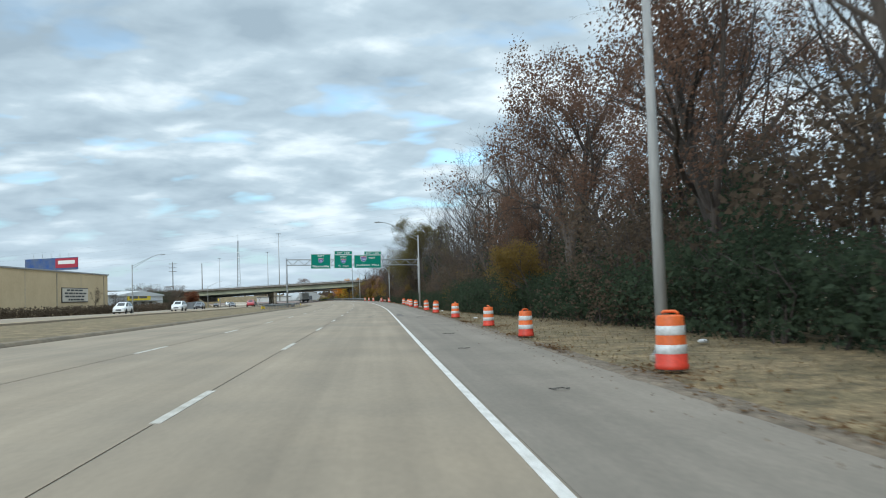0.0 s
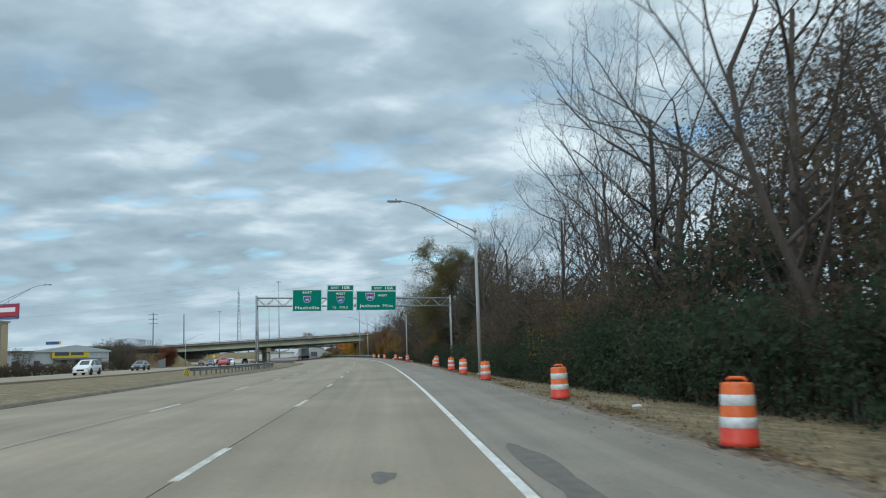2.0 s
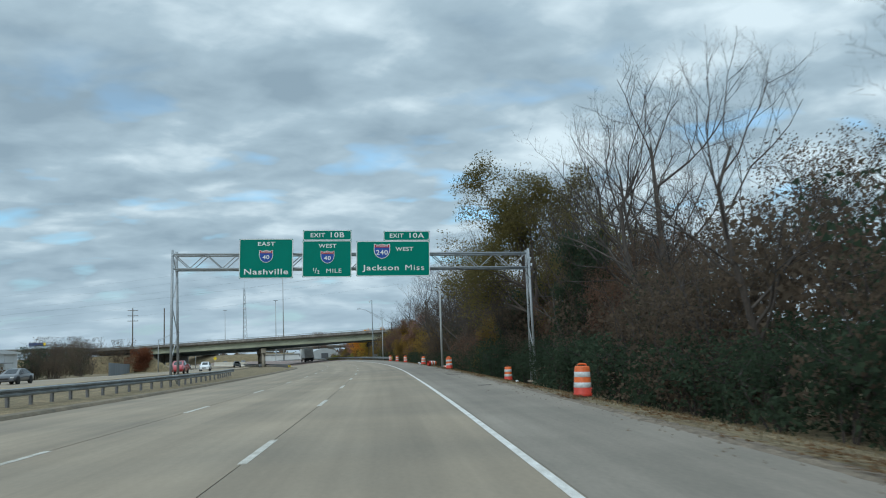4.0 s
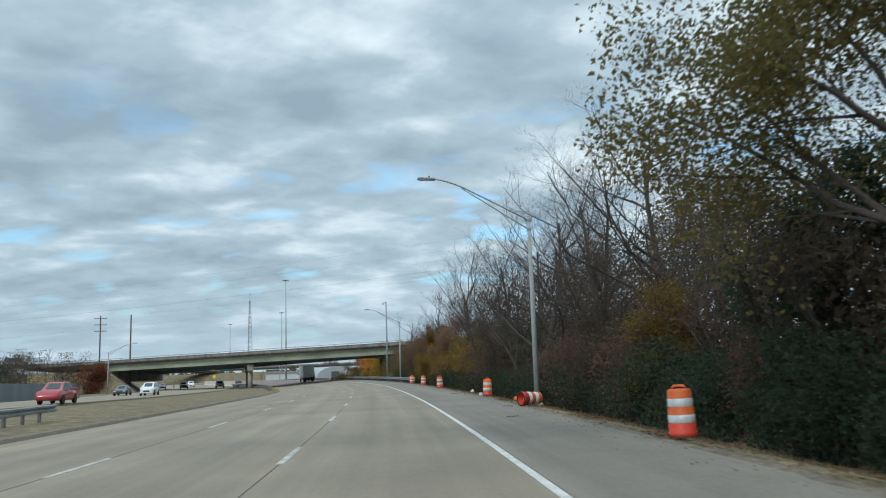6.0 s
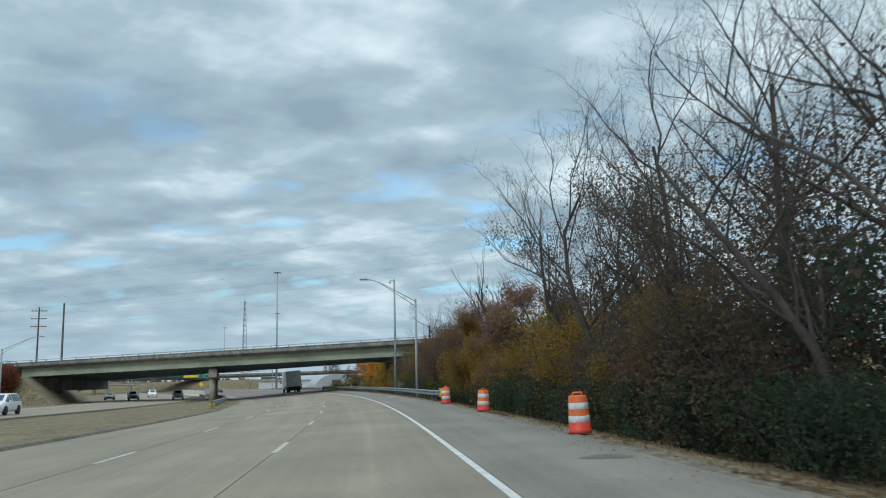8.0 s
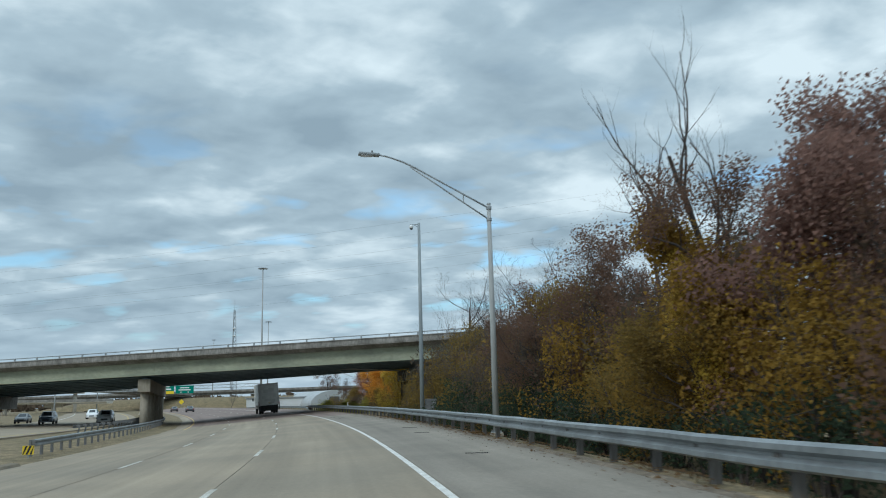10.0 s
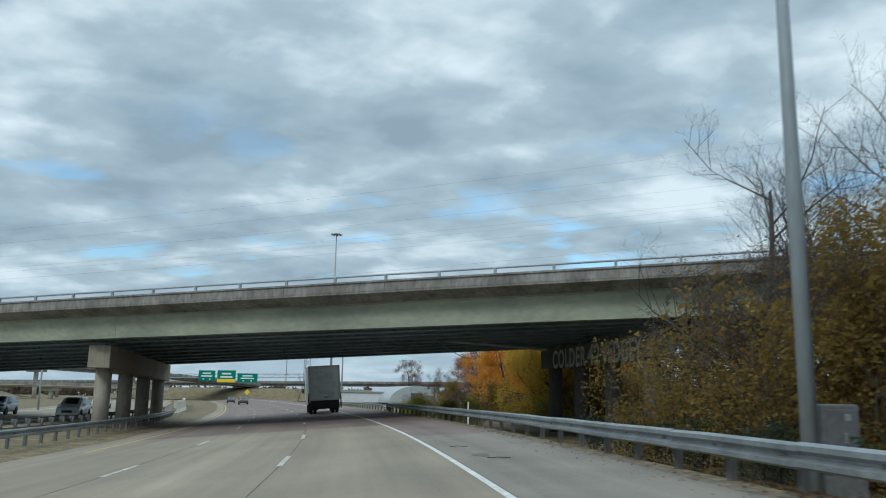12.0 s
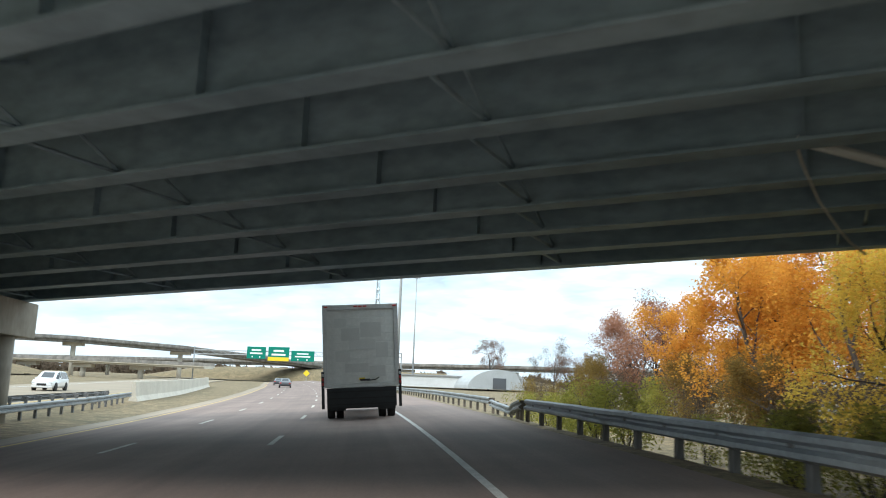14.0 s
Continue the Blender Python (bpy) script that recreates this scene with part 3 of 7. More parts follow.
part("joint", ribbon(-60, CHANGE, (0.012, 0.03), -0.004, 0.1), "sealant", road, "dark sealed joint")
shoulder = tagged(thing("shoulder", "grey concrete hard shoulder with patches and debris", "shoulder"), kind="structure")
part("slab", ribbon(-60, SHOULDER_CHANGE, (0.032, 1.4, 2.72), -0.002, 0.25), "shoulder", shoulder)
part("slab", ribbon(SHOULDER_CHANGE, END, (0.032, 1.4, 2.72), -0.002, 0.25), "asphalt", shoulder)

markings = tagged(thing("road_markings", "worn white lane dashes and edge line with a yellow line", "road marking"), kind="structure")
part("edge_line", ribbon(-60, END, (-0.118, -0.004), 0.005, 0.01), "paint", markings, "solid white edge line")
part("edge_line", ribbon(300, END, (-11.05, -10.90), 0.005, 0.01), "yellow", markings, "solid yellow edge line")
for line, half in ((-3.66, 0.062), (-7.32, 0.062)):
    for k in range(-5, 46):
        start = 9.0 + 12.19 * k
        if start > 304:
            start += 4.6
        a, b = at_length(start), at_length(start + 3.05)
        if b > END - 5:
            break
        part("dash", ribbon(a, b, (line - half, line + half), 0.005, 0.01), "dashpaint", markings)

# kerb along the grass median
kerb = tagged(thing("kerb", "low dirt-covered concrete kerb beside the grass median", "kerb"), kind="structure")
part("kerb_stone", sweep(bmesh.new(), [spot(s, float(np.interp(s, [150, 190, 240], [-12.75, -12.35, -12.5]))) for s in range(-60, 261, 4)], [(0.25, -0.2), (0.25, 0.01), (0.16, 0.10), (0.05, 0.12), (-0.12, 0.13), (-0.25, 0.09), (-0.25, -0.2)]), "dirtkerb", kerb)

# the other carriageway
far_road = tagged(thing("opposite_road", "pale concrete carriageway of the oncoming traffic", "road"), kind="structure")


def far_ribbon(s0, s1, a, b, lift):
    bm = bmesh.new()
    rows = []
    n = int((s1 - s0) / 6)
    for i in range(n + 1):
        s = s0 + (s1 - s0) * i / n
        o = opp_inner(s)
        base = spot(s, -12.9).z
        row = []
        for d, dz in ((a, -0.3), (a, lift), (b, lift), (b, -0.3)):
            p = spot(s, o + d)
            row.append(bm.verts.new((p.x, p.y, base + dz)))
        rows.append(row)
    for p, q in zip(rows, rows[1:]):
        for k in range(3):
            bm.faces.new((p[k], p[k + 1], q[k + 1], q[k]))
    bmesh.ops.recalc_face_normals(bm, faces=bm.faces)
    return bm


part("pavement", far_ribbon(-60, END, 0.0, -15.0, 0.16), "concrete", far_road)
part("edge_line", far_ribbon(-60, END, -1.2, -1.36, 0.168), "yellow", far_road)
part("edge_line", far_ribbon(-60, END, -12.3, -12.46, 0.168), "paint", far_road)


# ---- the overpass: its axis crosses the road at a skew ----
BX, BY, BM = -20.0, 313.17, -0.284  # a place on the front girder, and its slope in plan
BANG = math.degrees(math.atan(BM))
UX = Vector((1, BM, 0)).normalized()  # along the bridge, to the right
UY = Vector((-UX.y, UX.x, 0))  # across it, away from the camera
LEFT, RIGHT = -54.0, 26.0  # ends, in metres along the bridge from its reference point


def bridge_at(u, v, z):
    """u along, v across from the front girder's face, z above the girder's underside at the reference."""
    lean = v * (0.005 - 0.0008 * u)  # the deck is banked, more so toward its left end
    return Vector((BX, BY, 4.84 + 0.0222 * u - lean + z)) + UX * u + UY * v


def beam(profile, u0, u1, v, n=1):
    """A length of beam; profile: (across, up)."""
    bm = bmesh.new()
    rows = [[bm.verts.new(bridge_at(u0 + (u1 - u0) * i / n, v + a, b)) for a, b in profile] for i in range(n + 1)]
    k = len(profile)
    for r, s in zip(rows, rows[1:]):
        for j in range(k):
            bm.faces.new((r[j], r[(j + 1) % k], s[(j + 1) % k], s[j]))
    bm.faces.new(rows[0])
    bm.faces.new(rows[-1][::-1])
    bmesh.ops.recalc_face_normals(bm, faces=bm.faces)
    return bm


bridge = tagged(thing("overpass", "road overpass with faded green steel girders and stained concrete parapet", "bridge"), kind="structure")
GD = 1.36
I_SHAPE = [(-0.24, 0), (0.24, 0), (0.24, 0.05), (0.02, 0.06), (0.02, GD - 0.05), (0.16, GD - 0.04), (0.16, GD), (-0.16, GD), (-0.16, GD - 0.04), (-0.02, GD - 0.05), (-0.02, 0.06), (-0.24, 0.05)]
WIDE = 18.6
# inner girders carry the bluish shade tint in their colour
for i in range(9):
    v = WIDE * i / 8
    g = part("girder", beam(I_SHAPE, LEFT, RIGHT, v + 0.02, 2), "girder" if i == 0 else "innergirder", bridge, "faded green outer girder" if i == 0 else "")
for i in range(9):
    v = WIDE * i / 8
    for j in range(11):
        u = LEFT + 6 + j * 7.0
        if i == 0 and j % 2 == 0:
            continue
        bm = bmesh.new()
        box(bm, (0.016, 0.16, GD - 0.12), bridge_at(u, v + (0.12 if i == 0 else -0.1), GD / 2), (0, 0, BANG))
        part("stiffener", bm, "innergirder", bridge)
# bolted splice plates and bearing stiffeners on the outer face
for u in (-16.6, 10.4, -40):
    part("splice_plate", box(bmesh.new(), (0.62, 0.02, GD - 0.16), bridge_at(u, -0.012, GD / 2), (0, 0, BANG)), "girder", bridge)
    bm = bmesh.new()
    for r in range(9):
        for c in (-0.22, -0.12, 0.12, 0.22):
            box(bm, (0.03, 0.025, 0.03), bridge_at(u + c, -0.03, 0.2 + r * 0.12), (0, 0, BANG))
    part("bolts", bm, "girder", bridge)
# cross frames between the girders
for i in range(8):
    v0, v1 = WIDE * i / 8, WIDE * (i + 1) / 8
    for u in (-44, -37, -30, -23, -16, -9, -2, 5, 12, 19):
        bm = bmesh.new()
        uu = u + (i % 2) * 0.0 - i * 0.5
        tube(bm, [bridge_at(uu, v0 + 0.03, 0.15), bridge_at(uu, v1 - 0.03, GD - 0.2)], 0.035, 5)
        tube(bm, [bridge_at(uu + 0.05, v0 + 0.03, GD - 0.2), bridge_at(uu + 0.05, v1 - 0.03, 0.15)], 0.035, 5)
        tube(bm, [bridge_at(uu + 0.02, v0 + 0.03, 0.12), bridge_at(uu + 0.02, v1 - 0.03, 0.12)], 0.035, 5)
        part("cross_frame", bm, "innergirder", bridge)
# deck with sloped overhangs, parapets and rails
part("deck", beam([(-1.25, GD + 0.50), (-1.25, GD + 0.36), (-0.16, GD + 0.005), (WIDE + 0.2, GD + 0.005), (WIDE + 1.3, GD + 0.36), (WIDE + 1.3, GD + 0.50)], LEFT - 20, RIGHT + 12, 0, 4), "bridgeconc", bridge)
# thin slab added to give the underside its cool shade colour
part("soffit", beam([(-0.1, GD - 0.012), (WIDE + 0.15, GD - 0.012), (WIDE + 0.15, GD + 0.004), (-0.1, GD + 0.004)], LEFT - 19, RIGHT + 11, 0, 4), "soffit", bridge, "concrete underside of the deck with cool shade in its colour")
for v, name in ((-1.27, "front"), (WIDE + 1.0, "rear")):
    part("parapet", beam([(0, GD + 0.47), (0.3, GD + 0.47), (0.26, GD + 1.0), (0.04, GD + 1.0)], LEFT - 20, RIGHT + 12, v, 4), "bridgeconc", bridge, "stained concrete parapet")
    out = -0.04 if name == "front" else 0.26
    part("ledge", beam([(out, GD + 0.92), (out + 0.08, GD + 0.92), (out + 0.08, GD + 1.012), (out, GD + 1.012)], LEFT - 20, RIGHT + 12, v, 4), "bridgeconc", bridge, "weathered concrete coping along the parapet")
    for k in range(18):
        u = LEFT - 16 + k * 6.0
        part("parapet_joint", box(bmesh.new(), (0.03, 0.02, 0.42), bridge_at(u, v + (0.012 if name == "front" else 0.288), GD + 0.70), (0, 0, BANG)), "darkconc", bridge, "dark joint in the parapet")
    bm = bmesh.new()
    tube(bm, [bridge_at(LEFT - 20, v + 0.15, GD + 1.31), bridge_at(RIGHT + 12, v + 0.15, GD + 1.31)], 0.055, 8)
    part("rail", bm, "steel", bridge, "round steel handrail")
    post = None
    for k in range(38):
        u = LEFT - 18 + k * 2.96
        at = Matrix.Translation(bridge_at(u, v + 0.15, GD + 1.0)) @ pose(0, 0, 0, 0, 0, BANG)
        if post is None:
            bm = bmesh.new()
            box(bm, (0.13, 0.14, 0.34), (0, 0, 0.15), bevel=0.015)
            post = part("rail_post", bm, "steel", bridge)
            post.matrix_basis = at
        else:
            again("rail_post", post, bridge, at)


def pier(name, top, near, far, count, w, h, radius, foot, label, mat="pierconc", drop=0.0):
    """A cap beam on round columns, from the near end to the far end of the cap (plan points), which lies lower by drop."""
    near, far = Vector((*near, 0)), Vector((*far, 0))
    d = (far - near)
    length = d.length
    d.normalize()
    ang = math.degrees(math.atan2(d.y, d.x))
    t = tagged(thing(name, label, "bridge pier"), kind="structure")
    mid = (near + far) / 2
    bm = bmesh.new()
    box(bm, (length, w, h), (mid.x, mid.y, top - drop / 2 - h / 2), (0, math.degrees(math.atan(drop / length)), ang), 0.04)
    part("cap", bm, mat, t)
    for i in range(count):
        p = near + d * (1.5 + (length - 3.0) * i / (count - 1))
        bm = bmesh.new()
        lathe(bm, [(radius, foot), (radius, top - h + 0.04 - drop * (i + 0.5) / count)], 20)
        bm.transform(Matrix.Translation((p.x, p.y, 0)))
        part("column", bm, mat, t, smooth=True)
    for i in range(9):
        p = near + d * (0.65 + (length - 1.3) * i / 8)
        bm = bmesh.new()
        box(bm, (0.5, 0.45, 0.16), (p.x, p.y, top + 0.08 - drop * (0.04 + 0.92 * i / 8)), (0, 0, ang))
        part("bearing", bm, "innergirder", t)
    return t, near, d, ang


pier("pier_left", 4.13, (-37.1, 318.7), (-41.9, 339.5), 4, 1.3, 1.38, 0.5, -1.6, "tan concrete bridge pier with four round columns", drop=0.42)
# the right pier takes the darkened concrete, shade included
pr, pn, pd, pa = pier("pier_right", 4.6, (-4.6, 309.6), (-9.18, 326.86), 4, 1.1, 1.2, 0.45, -0.8, "concrete bridge pier coloured dark for shade with pale graffiti on its cap", "darkconc")
# pale sprayed block letters on the cap
side = Vector((-pd.y, pd.x, 0))
for word, start, stop in (("COLDER", 1.6, 7.7), ("42", 8.05, 10.0), ("VEDGEY", 10.2, 15.5)):
    ob = lettering("graffiti", word, 1.6, "graffiti", pr, (0, 0, 0), stop - start, 0.035)
    c = pn + pd * (16.76 + 1.1 - (start + stop) / 2 - 1.0) + side * 0.553
    ob.matrix_basis = pose(c.x, c.y, 3.82, 90, 0, pa + 180) @ Matrix.Diagonal(ob.scale.to_4d())
    tagged(ob, "pale block letters sprayed on the concrete")

# pale drain pipe slung between two girders
bm = bmesh.new()
tube(bm, [(-16.62, 321.92, 4.93), (-14.99, 323.02, 4.87), (-12.6, 324.6, 4.8), (-9.4, 326.4, 4.7)], 0.085, 8)
part("drain_pipe", bm, "white", bridge, "pale drain pipe")
bm = bmesh.new()
tube(bm, [(-16.6, 322.0, 5.0), (-16.3, 322.7, 4.75), (-15.8, 323.7, 4.4), (-15.2, 324.7, 4.12), (-14.86, 325.25, 4.0), (-14.3, 326.2, 3.95)], 0.022, 6)
part("cable", bm, "whiteconc", bridge, "loose hanging cable")


# slopes under the ends of the bridge
def embankment(name, u_toe, u_top, u_end, top, foot, v0, v1, label, skew=0.0):
    bm = bmesh.new()
    rows = []
    nv = 14
    for j in range(nv + 1):
        v = v0 + (v1 - v0) * j / nv
        row = []
        for u, z in ((u_toe, foot), (u_toe + (u_top - u_toe) * 0.5, (top + foot) / 2), (u_top, top), (u_end, top)):
            p = Vector((BX, BY, 0)) + UX * (u + skew * v) + UY * v
            edge = 1.0 if 0 < j < nv else 0.0
            zz = foot + (z - foot) * edge + 0.12 * noise.noise((p.x * 0.4, p.y * 0.4, 1))
            row.append(bm.verts.new((p.x, p.y, zz)))
        rows.append(row)
    for a, b in zip(rows, rows[1:]):
        for k in range(3):
            bm.faces.new((a[k], a[k + 1], b[k + 1], b[k]))
    bmesh.ops.recalc_face_normals(bm, faces=bm.faces)
    ob = part(name, bm, "grass", smooth=True)
    tagged(ob, label, "embankment", kind="structure")


embankment("embankment_left", -44.5, -52.0, -120, 3.6, -1.2, -14, WIDE + 16, "dry grass slope below the end of the overpass", -0.62)
embankment("embankment_right", 21, 29, 110, 4.8, -0.6, -16, WIDE + 16, "dark wooded slope below the end of the overpass")
for u in (LEFT + 2.0, RIGHT - 1.0):
    bm = bmesh.new()
    c = bridge_at(u, WIDE / 2, -0.9)
    box(bm, (1.2, WIDE + 2, 2.2), c, (0, 0, BANG), 0.03)
    tagged(part("abutment", bm, "bridgeconc"), "stained concrete bridge abutment on a slope", "abutment", kind="structure")


# ---- street furniture ----
def build_drum():
    """A traffic drum about one metre high."""
    t = thing("traffic_drum", "orange plastic traffic drum with white reflective bands", "traffic drum", "drums along the shoulder")
    bm = bmesh.new()
    lathe(bm, [(0.235, 0.60), (0.254, 0.04), (0.275, 0.012), (0.283, 0.02), (0.285, 0.09), (0.268, 0.105), (0.268, 0.27), (0.262, 0.275)], 20)
    part("lower_body", bm, "redorange", t, "red-orange lower body", True)
    part("reflective_band", lathe(bmesh.new(), [(0.262, 0.275), (0.266, 0.28), (0.262, 0.425), (0.257, 0.43)], 20), "band", t, "white reflective band", True)
    part("middle_body", lathe(bmesh.new(), [(0.257, 0.43), (0.254, 0.435), (0.248, 0.585), (0.246, 0.59)], 20), "orange", t, "", True)
    part("reflective_band", lathe(bmesh.new(), [(0.246, 0.59), (0.250, 0.595), (0.244, 0.745), (0.240, 0.75)], 20), "band", t, "white reflective band", True)
    part("upper_body", lathe(bmesh.new(), [(0.240, 0.75), (0.238, 0.755), (0.228, 0.90), (0.205, 0.925), (0.14, 0.93)], 20), "orange", t, "", True)
    bm = bmesh.new()
    tube(bm, [(0.13, 0, 0.92), (0.125, 0, 0.965), (0.09, 0, 0.99), (-0.09, 0, 0.99), (-0.125, 0, 0.965), (-0.13, 0, 0.92)], 0.026, 8)
    part("handle", bm, "orange", t, "moulded carrying handle", True)
    part("base_ring", lathe(bmesh.new(), [(0.245, 0.02), (0.245, 0.0), (0.288, 0.0), (0.289, 0.008), (0.286, 0.016), (0.284, 0.018)], 20, False), "rubber", t, "black rubber base ring", True)
    return t


DRUMS = [(5.05, 13.5), (4.69, 24.75), (4.74, 33.1), (4.66, 45.6), (4.58, 58.76), (4.63, 69.48), (4.51, 83.8), (4.42, 92.87), (4.6, 102.8), (4.55, 117.5),
         (6.0, 143.75), (3.27, 156.0), (2.10, 182.39), (0.35, 204.21), (-0.82, 217.79), (-1.95, 229.54)]
drum = build_drum()
random.seed(11)
for i, (x, y) in enumerate(DRUMS):
    m = pose(x, y, surface(x, y) - 0.01 + (0.02 if x - edge_x(y) > 2.72 else 0), random.uniform(-2, 2), random.uniform(-2, 2), random.uniform(0, 360)) @ Matrix.Scale(1.0 if i == 0 else random.uniform(0.84, 0.89), 4)
    if i == 0:
        drum.matrix_basis = m
    else:
        copy_thing(drum, m)
# knocked-over drums
for x, y, turn, lab in ((9.18, 136.4, 280, "faded"), (2.15, 169.7, 116, "open"), (5.3, 191.5, 262, "lying")):
    o = copy_thing(drum, pose(x, y, surface(x, y) + 0.26, 0, 90, turn - 90) @ Matrix.Scale(0.86, 4))
    tagged(o, "overturned faded orange traffic drum lying on the verge" if lab == "faded" else "overturned orange and white traffic drum lying on the verge")
    if lab == "faded":
        for c in o.children:
            if c.name.startswith("reflective_band"):
                c.data = c.data.copy()
                c.data.materials[0] = M["redorange"]
                tagged(c, "orange band that has lost its white sheeting")


def build_street_lamp():
    """A tapered pole with a curved truss arm that reaches to -x, and a flat cobra-head lamp."""
    t = thing("street_lamp", "weathered grey street lamp with a truss arm and flat lamp head", "street lamp", "street lamps along the road")
    part("base", box(bmesh.new(), (0.42, 0.42, 0.14), (0, 0, 0.05), bevel=0.03), "pierconc", t, "concrete footing")
    bm = bmesh.new()
    box(bm, (0.34, 0.34, 0.03), (0, 0, 0.135))
    for sx in (-0.13, 0.13):
        for sy in (-0.13, 0.13):
            tube(bm, [(sx, sy, 0.12), (sx, sy, 0.21)], 0.018, 6)
    part("base_plate", bm, "steel", t, "bolted steel base plate")
    part("pole", tube(bmesh.new(), [(0, 0, 0.13), (0, 0, 4.5), (0, 0, 8.7)], [0.125, 0.10, 0.075], 12), "pole", t, "", True)
    part("pole_cap", lathe(bmesh.new(), [(0.085, 8.69), (0.085, 8.73), (0.03, 8.77)], 12), "steel", t)
    up = [(0, 0, 8.55), (-1.0, 0, 9.07), (-2.0, 0, 9.59), (-2.9, 0, 10.05), (-3.3, 0, 10.23), (-3.7, 0, 10.36), (-4.0, 0, 10.44), (-4.3, 0, 10.48)]
    part("arm", tube(bmesh.new(), up, 0.036, 8), "steel", t, "upper arm tube", True)
    part("brace", tube(bmesh.new(), [(0, 0, 8.10), (-1.0, 0, 8.74), (-2.0, 0, 9.39), (-3.05, 0, 10.06)], 0.03, 8), "steel", t, "lower arm tube", True)
    part("strut", tube(bmesh.new(), [(-1.0, 0, 8.74), (-1.0, 0, 9.07)], 0.022, 6), "steel", t)
    for z in (8.10, 8.55):
        part("clamp", lathe(bmesh.new(), [(0.10, z - 0.06), (0.105, z - 0.05), (0.105, z + 0.05), (0.10, z + 0.06)], 12), "steel", t, "steel clamp band")
    bm = bmesh.new()
    box(bm, (0.80, 0.30, 0.10), (-4.62, 0, 10.48), (0, 2, 0), 0.035)
    part("lamp_head", bm, "steel", t, "flat grey lamp head")
    part("lens", box(bmesh.new(), (0.42, 0.22, 0.03), (-4.72, 0, 10.42)), "lens", t, "clear lamp lens")
    part("photocell", lathe(bmesh.new(), [(0.035, 10.52), (0.035, 10.62), (0.02, 10.64)], 8), "darkrail", t).matrix_basis = Matrix.Translation((-4.5, 0, 0))
    return t


lamp = build_street_lamp()
LAMPS = [(5.6, 15.4, 0.0), (5.57, 94.67, 0), (3.86, 177.5, 8), (-3.74, 258.55, 12)]
for i, (x, y, a) in enumerate(LAMPS):
    m = pose(x, y, surface(x, y) - 0.02, 0, 0, a) @ Matrix.Diagonal((1, 1, 1.0 if i == 3 else 0.965, 1))
    if i == 0:
        lamp.matrix_basis = m
    else:
        copy_thing(lamp, m @ Matrix.Diagonal((1, 1, 1 / 0.965, 1)))
for x, y, a in ((-37.2, 130.5, 180), (-57.7, 293.0, 190), (-66, 362, 200)):
    copy_thing(lamp, Matrix.Translation((x, y, surface(x, y))) @ pose(0, 0, 0, 0, 0, a) @ Matrix.Diagonal((1, 1, 0.91, 1)))

# camera pole with its cabinet
cctv = thing("camera_pole", "tall light grey steel pole with a dome camera", "camera pole", at=pose(-6.58, 285.95, surface(-6.5, 286.3) - 0.22))
part("pole", tube(bmesh.new(), [(0, 0, -0.5), (0, 0, 7), (0, 0, 14.55)], [0.165, 0.14, 0.10], 12), "paintpole", cctv, "", True)
part("arm", tube(bmesh.new(), [(0, 0, 14.43), (-0.62, 0, 14.43)], 0.03, 8), "paintpole", cctv)
part("brace", tube(bmesh.new(), [(0, 0, 14.2), (-0.36, 0, 14.41)], 0.02, 6), "paintpole", cctv)
part("housing", lathe(bmesh.new(), [(0.06, 0), (0.13, 0.05), (0.14, 0.2), (0.05, 0.28)], 14), "white", cctv, "white camera housing", True).matrix_basis = Matrix.Translation((-0.55, 0, 14.13))
part("dome", lathe(bmesh.new(), [(0.03, 0), (0.09, 0.03), (0.12, 0.1)], 14), "glass", cctv, "dark glass dome", True).matrix_basis = Matrix.Translation((-0.55, 0, 14.05))
CAB_Z = surface(-5.98, 286.35) - 0.1
CAB_H = 1.27 - CAB_Z
cab = thing("control_cabinet", "grey metal roadside cabinet standing behind the guardrail", "cabinet", at=pose(-5.98, 286.35, CAB_Z, 0, 0, 12))
part("plinth", box(bmesh.new(), (0.84, 0.6, CAB_H - 1.3), (0, 0, CAB_H / 2 - 0.65)), "darkrail", cab)
part("body", box(bmesh.new(), (0.76, 0.5, 1.3), (0, 0, CAB_H - 0.65), bevel=0.04), "darkrail", cab)
part("door", box(bmesh.new(), (0.64, 0.03, 1.1), (0, -0.262, CAB_H - 0.65), bevel=0.01), "darkrail", cab)
part("handle", box(bmesh.new(), (0.03, 0.04, 0.2), (0.05, -0.29, CAB_H - 0.62)), "steel", cab)
part("label_plate", box(bmesh.new(), (0.13, 0.008, 0.13), (0.12, -0.28, CAB_H - 0.24)), "steel", cab, "small pale label plate")


# ---- guardrails ----
W_BEAM = [(-0.02, -0.155), (0.06, -0.12), (0.06, -0.06), (-0.015, -0.015), (-0.015, 0.015), (0.06, 0.06), (0.06, 0.12), (-0.02, 0.155), (-0.032, 0.155), (0.045, 0.115), (0.045, 0.065), (-0.03, 0.02), (-0.03, -0.02), (0.045, -0.065), (0.045, -0.115), (-0.032, -0.155)]


